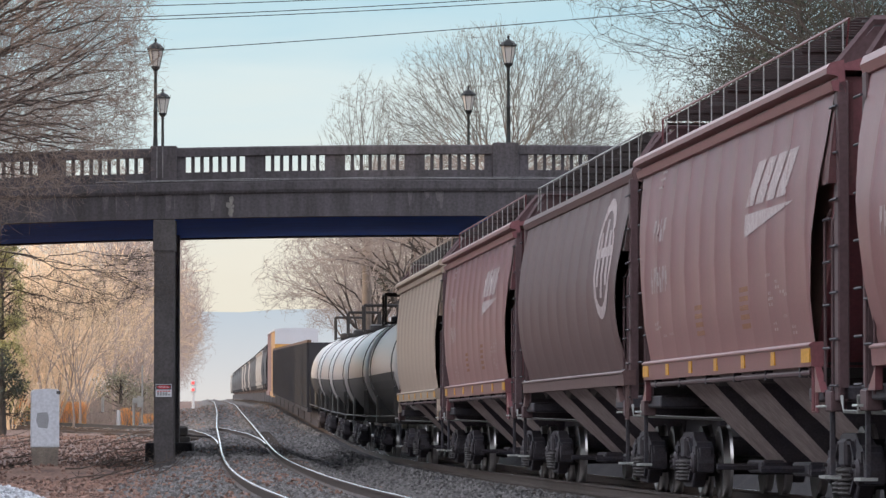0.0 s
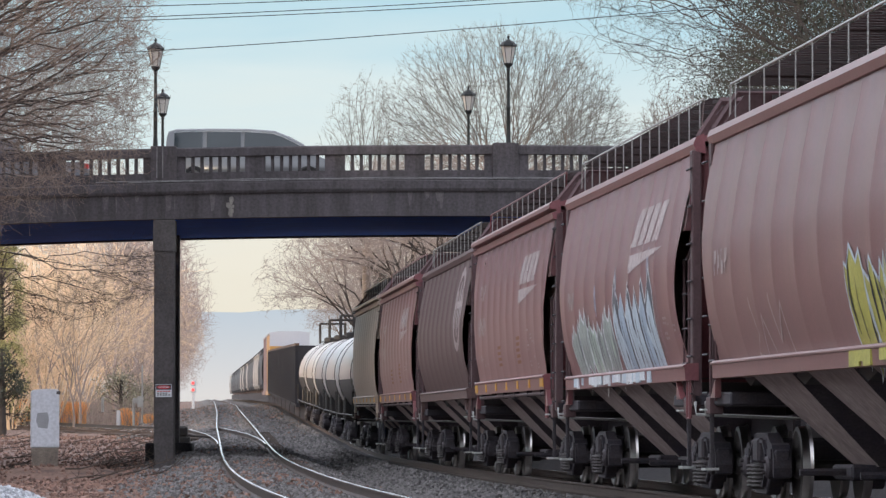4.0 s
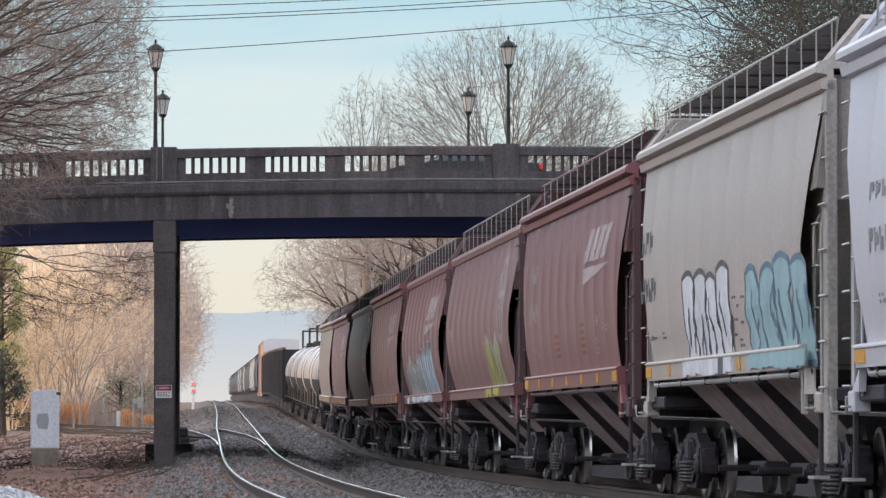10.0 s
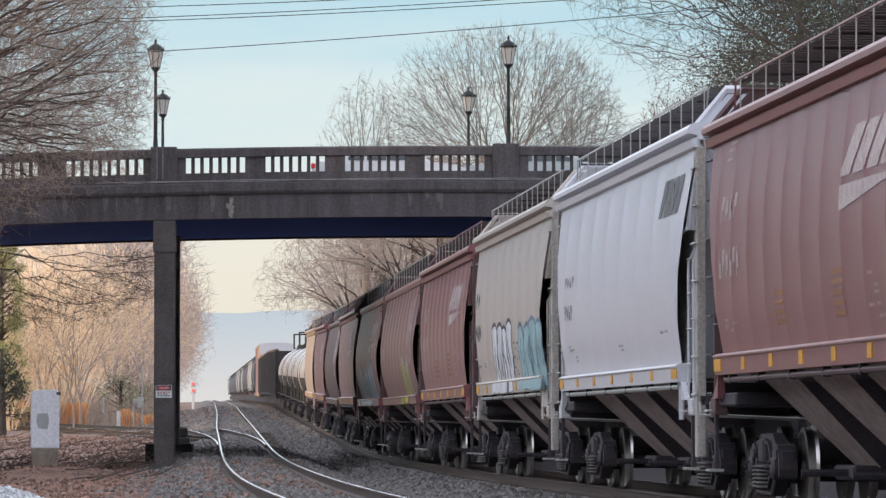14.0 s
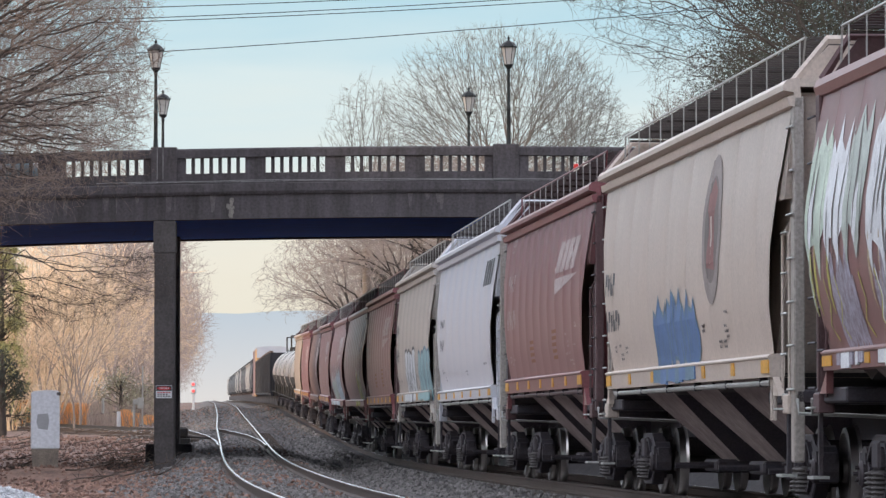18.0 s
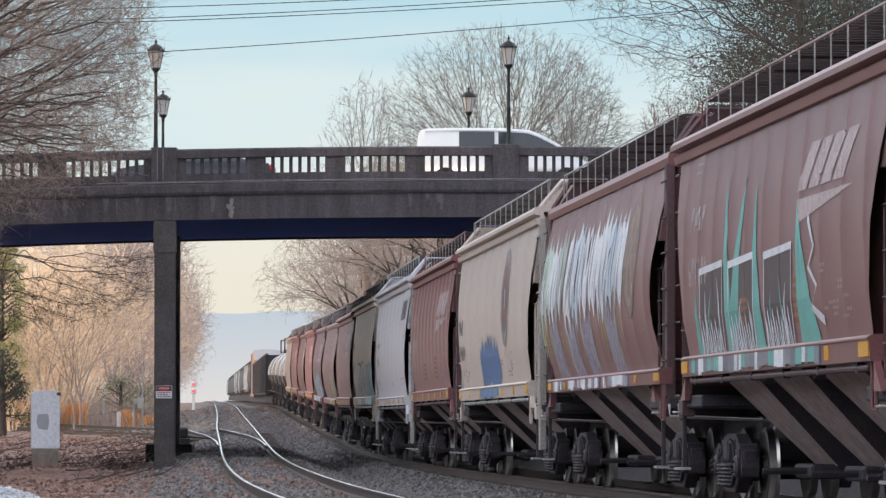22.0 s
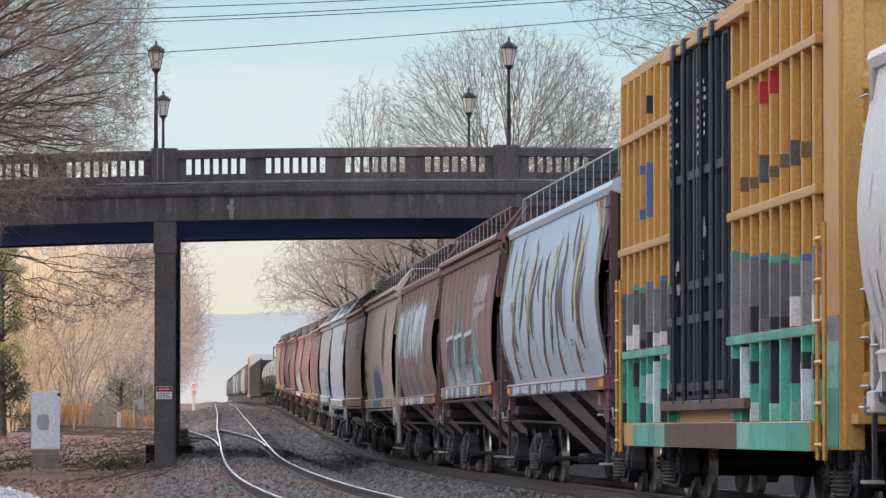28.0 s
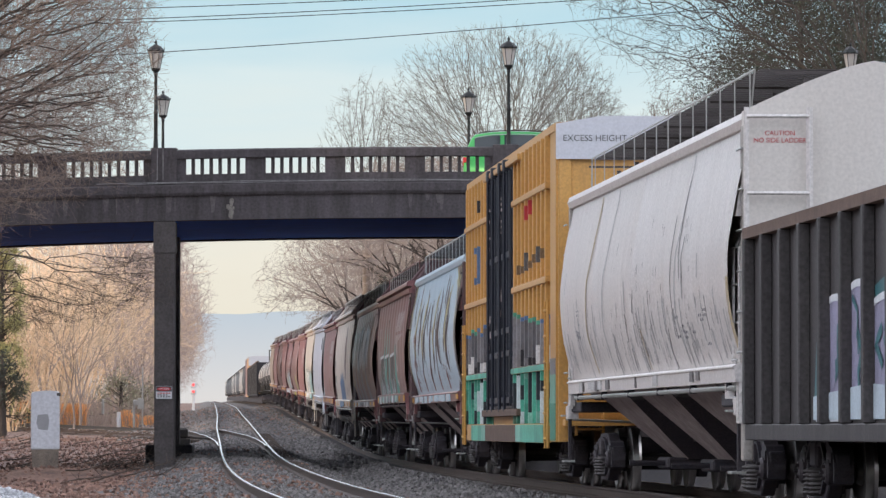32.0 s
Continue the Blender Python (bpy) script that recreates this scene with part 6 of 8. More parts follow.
def boxcar(length, paint, roof, label, near=True, top=5.65):
    """A tall box car with ribbed sides, plug doors and ladders."""
    car = empty("box_car", Matrix(), label, "freight car", "cars of the train")
    h = length / 2 - 1.0 if near else length / 2 - 0.55
    part("body", boxm(-1.46, 1.46, -h, h, 0.95, top - 0.1), paint, car)
    bm = bmesh.new()
    prism(bm, [(-1.52, top - 0.12), (-1.52, top), (-0.8, top + 0.1), (0.8, top + 0.1), (1.52, top), (1.52, top - 0.12)], "y", -h - 0.03, h + 0.03)
    part("roof", bm, roof, car)
    for s in (-1, 1):
        part("side_sill", boxm(min(s * 1.44, s * 1.56), max(s * 1.44, s * 1.56), -h + 1.5, h - 0.6, 0.68, 0.98, 0.01), paint, car)
        if near:
            add_truck(car, s * (length / 2 - 3.2))
        else:
            part("end_wall_top", boxm(-1.47, 1.47, min(s * h, s * (h + 0.02)), max(s * h, s * (h + 0.02)), top - 1.0, top - 0.12), roof, car)
    part("centre_sill", boxm(-0.3, 0.3, -length / 2 + 0.1, length / 2 - 0.1, 0.7, 1.0), M_TRUCK, car)
    if not near:
        part("underframe", boxm(-1.1, 1.1, -length / 2 + 0.8, length / 2 - 0.8, 0.1, 0.95), M_TRUCK, car)
        return car, None
    d0, d1 = -1.75, 3.4
    for y in POSTS(d0, d1, h):
        part("side_post", boxm(-1.56, -1.46, y - 0.055, y + 0.055, 0.98, top - 0.12, 0.015), paint, car)
    for z in (1.88, 3.26, 4.74):
        for y0, y1 in ((d1, h), (-h + 1.0, d0)):
            part("belt_rail", boxm(-1.575, -1.46, y0, y1, z - 0.05, z + 0.05, 0.01), paint, car)
    part("corner_panel", boxm(-1.50, -1.455, -h, -h + 0.95, 0.7, top - 0.12), paint, car)
    mid = (d0 + d1) / 2
    for y0, y1 in ((d0, mid - 0.02), (mid + 0.02, d1)):
        door = part("door", boxm(-1.55, -1.465, y0, y1, 1.25, top - 0.25, 0.01), M_DOOR, car, "black steel plug door")
        for y in np.linspace(y0 + 0.12, y1 - 0.12, 5):
            part("door_rib", boxm(-1.60, -1.55, y - 0.04, y + 0.04, 1.3, top - 0.3, 0.008), M_DOOR, door)
        for z in (1.4, 2.2, 2.6, 3.9):
            part("door_belt", boxm(-1.605, -1.55, y0 + 0.02, y1 - 0.02, z - 0.05, z + 0.05), M_DOOR, door)
        for u in (0.3, 0.7):
            y = y0 + (y1 - y0) * u
            part("lock_bar", pipe([(-1.63, y, 1.2), (-1.63, y, top - 0.1)], 0.028, 5), M_DOOR, door)
            part("roller", boxm(-1.66, -1.52, y - 0.12, y + 0.12, top - 0.3, top - 0.1, 0.02), M_DOOR, door)
        rnd = random.Random(int(y0 * 10))
        flat = Shape("flat", h, 4, 0)
        rows_ = []
        for k in range(9):
            rows_ += blocks(y1 - 0.25, 4.9 - 0.1 * k, rnd.uniform(0.5, 0.9), 0.05, 4)
        for k in range(5):
            rows_ += blocks(y1 - rnd.uniform(0.3, 1.6), rnd.uniform(2.3, 3.4), 0.25, 0.12, 2)
        part("lettering", flat.layer(rows_, 0.150), M_DECALW, door)
    part("door_track", boxm(-1.64, -1.46, -3.6, d1 + 0.6, 1.12, 1.24, 0.01), M_CHORD, car, "rusty lower door track")
    part("door_track", boxm(-1.62, -1.46, -3.6, d1 + 0.6, top - 0.24, top - 0.14, 0.01), paint, car)
    for y in (-h + 0.5, h - 0.35):
        tall = 2.9
        lad = part("ladder", merge([pipe([(-1.6, y - 0.22, 0.6), (-1.6, y - 0.22, tall)], 0.025, 5), pipe([(-1.6, y + 0.22, 0.6), (-1.6, y + 0.22, tall)], 0.025, 5)]), paint, car)
        for k in range(6):
            part("rung", RUNG_Y, None, lad, at=pose(-1.62, y, 0.75 + 0.4 * k))
    # rear end wall, corrugated, with its white notice band on top
    for k in range(7):
        z = 1.25 + 0.48 * k
        part("end_rib", boxm(-1.3, 1.3, -h - 0.09, -h, z, z + 0.2, 0.04), paint, car)
    for x in (-1.36, 1.36):
        part("corner_post", boxm(x - 0.1, x + 0.1, -h - 0.06, -h + 0.05, 0.7, top - 0.12, 0.01), paint, car)
    bm = bmesh.new()
    prism(bm, [(-1.5, top - 0.56), (1.5, top - 0.56), (1.5, top - 0.01), (0.8, top + 0.11), (-0.8, top + 0.11), (-1.5, top - 0.01)], "y", -h - 0.1, -h - 0.031)
    part("notice_band", bm, P_WHITE, car, "white band on the end wall")
    part("notice", text_mesh("EXCESS HEIGHT CAR", 0.14, M_DECALK), None, car, "black notice on the white band", at=pose(-0.74, -h - 0.106, top - 0.24, 90))
    lad = part("ladder", merge([pipe([(-1.2, -h - 0.2, 0.8), (-1.2, -h - 0.2, 3.0)], 0.025, 5), pipe([(-0.78, -h - 0.2, 0.8), (-0.78, -h - 0.2, 3.0)], 0.025, 5)]), paint, car)
    for k in range(6):
        part("rung", pipe([(-1.2, -h - 0.22, 0.9 + 0.4 * k), (-0.78, -h - 0.22, 0.9 + 0.4 * k)], 0.02, 5), paint, lad)
    part("hand_brake", boxm(0.4, 0.9, -h - 0.25, -h, 2.2, 2.7, 0.05), paint, car)
    part("end_platform", boxm(-1.4, 1.4, -length / 2 + 0.5, -h, 0.95, 1.05), paint, car)
    # sprayed blocks along the bottom, over the ribs
    rnd = random.Random(8)
    for y0, y1 in ((d1 + 0.05, h - 0.1), (-h + 0.05, d0 - 0.1)):
        part("graffiti", boxm(-1.472, -1.462, y0, y1, 0.97, 1.84), G_TEAL, car, "teal ground of the sprayed graffiti")
        y = y0 + 0.15
        while y < y1 - 0.25:
            stroke = leaf_stroke(y, rnd.uniform(0.99, 1.3), rnd.uniform(0.3, 0.52), rnd.uniform(-0.08, 0.08), rnd.uniform(0.05, 0.11), rnd.uniform(0.0, 0.18), blunt=1.8)
            part("graffiti_stroke", Shape("flat", h, 4, 0).layer(stroke, 0.016), rnd.choice((G_SPRAYK, G_SPRAYK, G_PALE, G_MINT)), car, "black and pale sprayed stroke")
            y += rnd.uniform(0.22, 0.4)
    for y in POSTS(d0, d1, h):
        t = rnd.uniform(2.55, 2.85)
        part("graffiti", boxm(-1.566, -1.456, y - 0.063, y + 0.063, 1.95, 1.95 + rnd.uniform(0.1, 0.35)), rnd.choice((G_SPRAYK, G_PALE, G_GREY)), car)
        part("graffiti", boxm(-1.58, -1.57, y - 0.37, y + 0.37, 1.835, 1.925), G_TEAL if y < h - 0.9 else G_MINT, car)
        for z0, z1, m in ((1.93, t, rnd.choice((G_GREY, G_GREY, G_GREY2))), (t, t + 0.07, rnd.choice((G_TEAL, G_BLUE)))):
            part("graffiti", boxm(-1.564, -1.458, y - 0.061, y + 0.061, z0, z1), m, car, "grey sprayed bars on the ribs")
            part("graffiti", boxm(-1.474, -1.463, y + 0.07, y + 0.5 * 0.62 + 0.2, z0, z1 - 0.1), rnd.choice((G_GREY, G_PALE, m)), car)
        z = 0.99
        while z < 1.8:
            z2 = min(1.84, z + rnd.uniform(0.12, 0.42))
            part("graffiti", boxm(-1.564, -1.458, y - 0.061, y + 0.061, z, z2), rnd.choice((G_TEAL, G_SPRAYK, G_TEAL, G_SPRAYK, G_PALE, G_TEAL, G_MINT)), car)
            z = z2
    flat = Shape("flat", h, 4, 0)
    for z0, z1, m in ((0.72, 1.3, G_TEAL), (1.3, 1.75, G_MINT), (1.75, 2.0, G_GREY)):
        part("graffiti", boxm(-1.512, -1.501, -h + 0.03, -h + 0.9, z0, z1), m, car)
    y = -7.8
    while y < 7.5:
        w = rnd.uniform(0.4, 1.3)
        m = M_CHORD if -2.6 < y < 3.4 else rnd.choice((G_TEAL, G_TEAL, G_TEAL, G_MINT))
        if m:
            part("graffiti", boxm(-1.566, -1.555, y, min(7.6, y + w), 0.685, 0.97), m, car)
        y += w
    front, rear = [y for y in POSTS(d0, d1, h) if y > 0], [y for y in POSTS(d0, d1, h) if y < 0]

    def on_post(y, z0, z1, m, label):
        part("mark", boxm(-1.567, -1.452, y - 0.062, y + 0.062, z0, z1), m, car, label)
    for y, z0, z1 in ((front[3], 3.62, 4.32), (front[4], 3.62, 3.75), (front[4], 4.2, 4.32)):
        on_post(y, z0, z1, G_BLUE, "blue sprayed mark")
    on_post(front[3], 4.95, 5.18, G_SPRAYK, "dark sprayed patch")
    for y, z0, z1 in ((rear[-4], 4.36, 4.6), (rear[-5], 4.42, 4.66)):
        on_post(y, z0, z1, M_RED, "red painted square")
    for k, z0, z1 in ((-2, 3.5, 3.66), (-3, 3.5, 3.62), (-4, 3.52, 3.82), (-5, 3.54, 3.66), (-6, 3.6, 3.74), (-7, 3.58, 3.84), (-8, 3.62, 3.78)):
        on_post(rear[k], z0, z1, M_DECALK if k in (-4, -7) else M_FADEK, "dark worn letter patch")
    return car, flat


M_DOOR = mat("black_door_paint", (0.018, 0.022, 0.036), 0.45, scale=3, vary=0.3, tint=(0.05, 0.05, 0.055))
RUNG_Y = to_mesh("rung", pipe([(0, -0.22, 0), (0, 0.22, 0)], 0.022, 5), M_AMBER)
G_TEAL = mat("teal_spray", (0.10, 0.42, 0.30), 0.5, scale=4, vary=0.3, jitter=0.25)
G_MINT = mat("mint_spray", (0.25, 0.52, 0.42), 0.5, scale=4, vary=0.3, jitter=0.2)
G_SPRAYK = mat("black_spray", (0.02, 0.022, 0.03), 0.5, scale=4, vary=0.2)
G_GREY = mat("grey_spray", (0.22, 0.22, 0.24), 0.5, scale=4, vary=0.3, jitter=0.3)
G_GREY2 = mat("dark_grey_spray", (0.13, 0.13, 0.15), 0.5, scale=4, vary=0.3)
G_PALE = mat("white_spray", (0.74, 0.76, 0.78), 0.5, scale=4, vary=0.25, jitter=0.1)
G_BLUE = mat("blue_spray", (0.11, 0.21, 0.42), 0.5, scale=3, vary=0.3)
G_SKY = mat("pale_blue_spray", (0.56, 0.65, 0.71), 0.5, scale=3, vary=0.25)
G_SAGE = mat("sage_spray", (0.45, 0.50, 0.45), 0.5, scale=3, vary=0.3)
G_YELLOW = mat("yellow_spray", (0.50, 0.47, 0.10), 0.5, scale=3, vary=0.3)
G_CYAN = mat("turquoise_spray", (0.33, 0.52, 0.54), 0.5, scale=3, vary=0.25)
G_LAV = mat("lavender_spray", (0.40, 0.39, 0.47), 0.5, scale=9, fine=60, vary=0.5, tint=(0.14, 0.08, 0.08))
G_WINE = mat("brown_spray", (0.10, 0.07, 0.065), 0.5, scale=3, vary=0.3)
G_AQUA = mat("aqua_spray", (0.16, 0.44, 0.38), 0.5, scale=3, vary=0.25)
G_STRAW = mat("straw_spray", (0.52, 0.47, 0.24), 0.5, scale=3, vary=0.3)
G_STREAK = mat("dark_streak", (0.12, 0.105, 0.10), 0.7, scale=8, vary=0.4, tint=(0.3, 0.28, 0.27))
G_STREAK_PALE = mat("faint_streak", (0.40, 0.37, 0.35), 0.7, scale=8, vary=0.5, tint=(0.58, 0.57, 0.56))
G_OCHRE = mat("ochre_streak", (0.42, 0.30, 0.14), 0.7, scale=6, vary=0.4, tint=(0.5, 0.46, 0.4))


def paint(name, color, **k):
    k = dict(dict(rough=0.48, scale=1.0, fine=25, vary=0.22, bump=0.02, streak=True), **k)
    m = mat(name, color, **k)
    b = m.node_tree.nodes["Principled BSDF"]
    dark = max(color) < 0.14
    b.inputs["Sheen Weight"].default_value = 0.0 if dark else 0.18
    b.inputs["Sheen Roughness"].default_value = 0.3
    b.inputs["Sheen Tint"].default_value = (0.78, 0.60, 0.46, 1)
    b.inputs["Coat Weight"].default_value = 0.0 if dark else 0.18
    b.inputs["Coat Roughness"].default_value = 0.28
    if dark:
        b.inputs["Specular IOR Level"].default_value = 0.2
    return m


P_RED = paint("oxide_red_paint", (0.190, 0.058, 0.065), tint=(0.115, 0.042, 0.046))
P_BROWN = paint("grey_brown_paint", (0.139, 0.084, 0.079), tint=(0.08, 0.052, 0.050))
P_ROSE = paint("brown_red_paint", (0.185, 0.069, 0.070), tint=(0.115, 0.047, 0.048))
P_GREY = paint("light_grey_paint", (0.42, 0.38, 0.345), tint=(0.36, 0.315, 0.275))
P_WHITE = paint("white_car_paint", (0.53, 0.54, 0.585), tint=(0.49, 0.49, 0.52), vary=0.12)
P_BEIGE = paint("beige_paint", (0.50, 0.425, 0.37), tint=(0.39, 0.32, 0.27))
P_TAN = paint("tan_paint", (0.36, 0.275, 0.21), tint=(0.23, 0.17, 0.125))
P_BLUE = paint("pale_blue_paint", (0.39, 0.525, 0.61), tint=(0.29, 0.40, 0.48))
P_YELLOW = paint("yellow_ochre_paint", (0.56, 0.30, 0.075), tint=(0.38, 0.19, 0.06))
P_DIRTYW = paint("stained_white_paint", (0.64, 0.605, 0.585), tint=(0.48, 0.44, 0.41), vary=0.28)
P_ENDW = paint("warm_white_paint", (0.60, 0.56, 0.52), tint=(0.52, 0.47, 0.42), vary=0.14)
P_POST = paint("weathered_grey_paint", (0.36, 0.335, 0.31), tint=(0.20, 0.165, 0.14), vary=0.4)
P_ENDS = paint("dark_red_end_paint", (0.11, 0.066, 0.068), tint=(0.06, 0.045, 0.048))
P_TANK = paint("tank_grey_paint", (0.42, 0.40, 0.39), rough=0.3, tint=(0.25, 0.22, 0.20))
P_BLACKCAR = paint("black_gondola_paint", (0.028, 0.029, 0.036), rough=0.6, tint=(0.055, 0.043, 0.04))
P_GONDOLA = paint("worn_black_gondola_paint", (0.082, 0.074, 0.073), rough=0.6, tint=(0.042, 0.038, 0.04), vary=0.4)
P_FARDARK = paint("far_dark_paint", (0.045, 0.05, 0.062), tint=(0.03, 0.032, 0.04))
P_FARGREY = paint("far_grey_paint", (0.09, 0.095, 0.11), tint=(0.055, 0.055, 0.065))

SPEED = 7.05
CARS = []


def join(car, t0, length):
    """t0: the time at which the car's front end passes the station."""
    CARS.append((car, t0 - 0.36, length))
    return car


def fleet_marks(car, shape, rnd, tone=None):
    """Emblem in slanted blocks with a wedge below it, and the small marks of the red cars."""
    tone = tone or M_DECALW
    part("emblem", shape.layer(blocks(-2.45, 3.28, 3.1, 0.46, 4, 0.2, 0.75)), tone, car, "white slanted emblem blocks")
    part("emblem_wedge", shape.layer([[(-2.45, 2.95), (-6.05, 3.2), (-2.45, 3.2)]]), tone, car, "white wedge under the emblem")
    part("lettering", shape.layer(blocks(6.1, 3.22, 1.35, 0.28, 4, 0.5, 0.1) + blocks(6.1, 2.58, 1.7, 0.32, 6, 0.5)), tone, car, "worn white marks and numbers")
    part("data_panel", shape.layer(data_bars(rnd, 5.9, 4.4, 1.95, 2.2, 4) + data_bars(rnd, -3.85, -5.65, 1.9, 2.5, 9) + blocks(6.0, 3.9, 0.7, 0.03, 1) + blocks(5.9, 4.0, 0.7, 0.03, 1) + blocks(5.8, 4.08, 0.7, 0.03, 1)), tone, car, "small white data marks")
    amber = []
    for y, n in ((1.9, 4), (-2.0, 5)):
        for k in range(n):
            amber += blocks(y, 1.97 + 0.1 * k, 0.75, 0.055, 1, 0.1)
    part("faded_panel", shape.layer(amber), M_FADED, car, "faded yellow marks")


def sill_paint(car, rnd, z0, z1, y0, y1, tones):
    """Patches of spray that run down over the side sill."""
    y = y0
    while y > y1:
        w = rnd.uniform(0.12, 0.5)
        m = rnd.choice(tones)
        if m:
            part("graffiti", boxm(-1.584, -1.561, max(y1, y - w), y, z0 + rnd.uniform(0, 0.05), z1 - 0.045), m, car)
        y -= w


M_FADED = mat("faded_yellow", (0.31, 0.15, 0.065), 0.6, scale=6, vary=0.45, tint=(0.2, 0.08, 0.06))
M_GHOST2 = mat("faded_field", (0.33, 0.235, 0.19), 0.6, scale=5, vary=0.4, tint=(0.22, 0.12, 0.11))
M_GHOST = mat("faded_emblem", (0.24, 0.19, 0.15), 0.6, scale=5, vary=0.4, tint=(0.16, 0.08, 0.075))


def endwall(h):
    bm = bmesh.new()
    arc = [(1.46 - 2.92 * k / 24, 4.42 + 0.56 * (1 - abs(1 - k / 12) ** 1.3)) for k in range(25)]
    prism(bm, [(-1.46, 3.1), (1.46, 3.1)] + arc, "y", -h - 0.04, -h + 0.14)
    return bm


def build_train():
    T = {-3: -6.5, -2: -3.8, -1: -1.1, 0: 1.43, 1: 3.95, 2: 6.37, 3: 9.0, 4: 11.48, 5: 13.85, 6: 16.43, 7: 18.8, 8: 21.54, 9: 24.0, 10: 26.45, 11: 29.07, 12: 32.0, 13: 35.0, 14: 37.6}
    L = {k: (T[k + 1] - T[k]) * SPEED for k in T if k + 1 in T}
    rnd = random.Random(21)
    low = (1.46, 1.66)
    kinds = {-3: (P_TAN, "tan covered hopper car with ribbed sides", 12, "ribbed", 4.42, (1.5, 1.72)), -2: (P_RED, "oxide-red covered hopper car with white lettering", 12, "ribbed", 4.40, (1.50, 1.74)),
             -1: (P_BROWN, "grey-brown covered hopper car with a round emblem", 11, "round", 4.38, low),
             0: (P_RED, "oxide-red covered hopper car with slanted white lettering", 12, "ribbed", 4.40, (1.50, 1.74)), 1: (P_RED, "oxide-red covered hopper car with white graffiti", 11, "round", 4.38, low),
             2: (P_ROSE, "brown-red covered hopper car with yellow graffiti", 11, "round", 4.38, low), 3: (P_RED, "oxide-red covered hopper car with a white wedge", 12, "ribbed", 4.40, (1.50, 1.74)),
             4: (P_GREY, "light grey covered hopper car with bubble graffiti", 9, "ribbed", 4.48, (1.5, 1.74)), 5: (P_WHITE, "clean white covered hopper car", 9, "ribbed", 4.5, (1.46, 1.68)),
             6: (P_RED, "oxide-red covered hopper car with white lettering", 12, "ribbed", 4.40, (1.50, 1.74)),
             7: (P_BEIGE, "beige covered hopper car with blue graffiti", 9, "ribbed", 4.46, (1.44, 1.68)), 8: (P_ROSE, "brown covered hopper car covered in large graffiti", 11, "round", 4.38, low),
             9: (P_ROSE, "dark red covered hopper car with teal graffiti", 12, "ribbed", 4.38, (1.52, 1.76)), 10: (P_ROSE, "red covered hopper car painted over in pale blue", 11, "round", 4.38, low),
             12: (P_DIRTYW, "stained white covered hopper car with smooth bulging sides", 4, "round", 4.42, (1.42, 1.62))}
    cars = {}
    for k, (p, label, panels, style, top, sill) in kinds.items():
        car, shape = hopper(L[k], p, label, panels, style, top, sill, trim=P_BLUE if k == 10 else None, reflect=k not in (-1, 1, 2, 12), ridge=0.006 if k in (10, 12) else 0.012 if panels == 9 else 0.015)
        join(car, T[k], L[k])
        cars[k] = (car, shape)
    for k in (-2, 0, 3, 6, 9):
        fleet_marks(*cars[k], random.Random(50 + k))
    for k, y0, y1, tones in ((1, 6.2, -5.0, (G_PALE, G_SKY, G_PALE, None)), (2, -2.6, -5.6, (G_YELLOW, G_YELLOW, None)), (4, 2.75, -1.5, (G_PALE, G_PALE, M_DECALK)), (4, -2.9, -7.0, (G_CYAN,)), (7, 2.3, -1.8, (G_BLUE, G_BLUE, G_DUSK)),
                             (8, 5.8, -4.6, (G_PALE, None, G_PALE, G_LAV)), (9, 6.0, -4.0, (G_GREY, G_AQUA, G_GREY, G_GREY, G_PALE)), (10, 6.2, -7.0, (P_BLUE, P_BLUE, None, P_BLUE))):
        sill_paint(cars[k][0], rnd, *kinds[k][5], y0, y1, tones)
    # round emblems
    for k, y, ry, z, rz, tone in ((-1, -5.8, 1.1, 3.24, 0.84, M_DECALW), (2, -6.1, 0.72, 3.16, 0.80, M_DECALW), (8, -4.9, 0.8, 3.18, 0.84, M_GHOST)):
        car, shape = cars[k]
        if k == 8:
            part("emblem_field", shape.layer(disc(y, z, ry, rz), 0.003), M_GHOST2, car, "faded straw-coloured round field")
        e = part("emblem", shape.layer(disc(y, z, ry, rz, 0.8)), tone, car, "worn round emblem")
        part("emblem_bar", shape.layer([[(y + ry * u, z - rz * v), (y + ry * (u - 0.25), z - rz * v), (y + ry * (u - 0.25), z + rz * v), (y + ry * u, z + rz * v)] for u, v in ((0.62, 0.45), (0.12, 0.65), (-0.36, 0.45))] + blocks(y + ry * 0.8, z + 0.02, ry * 1.6, 0.14, 1, 0.0)), tone, e)
    car, shape = cars[7]
    e = part("emblem", shape.layer(disc(-3.3, 3.18, 0.82, 0.86)), M_DARKRING, car, "dark round emblem with a red figure")
    part("emblem_field", shape.layer(disc(-3.3, 3.18, 0.82, 0.86, 0.72) , 0.008), M_DARKRING2, e)
    part("emblem_figure", shape.layer([[(-2.95, 2.75), (-3.65, 2.7), (-3.5, 3.3), (-3.65, 3.6), (-3.3, 3.78), (-2.95, 3.55), (-3.1, 3.2)]], 0.009), M_EMBLEMRED, e)
    part("emblem_mark", shape.layer(ribbon([(-3.25, 2.8), (-3.35, 3.1), (-3.2, 3.4)], 0.12), 0.012), P_BEIGE, e)
    # graffiti, marks and numbers car by car
    car, shape = cars[1]
    part("emblem", shape.layer(blocks(-2.1, 3.26, 3.2, 0.48, 4, 0.2, 0.7)), M_DECALW, car, "white slanted emblem blocks")
    part("emblem_wedge", shape.layer([[(-2.1, 2.92), (-5.8, 3.16), (-2.1, 3.16)]]), M_DECALW, car, "white wedge under the emblem")
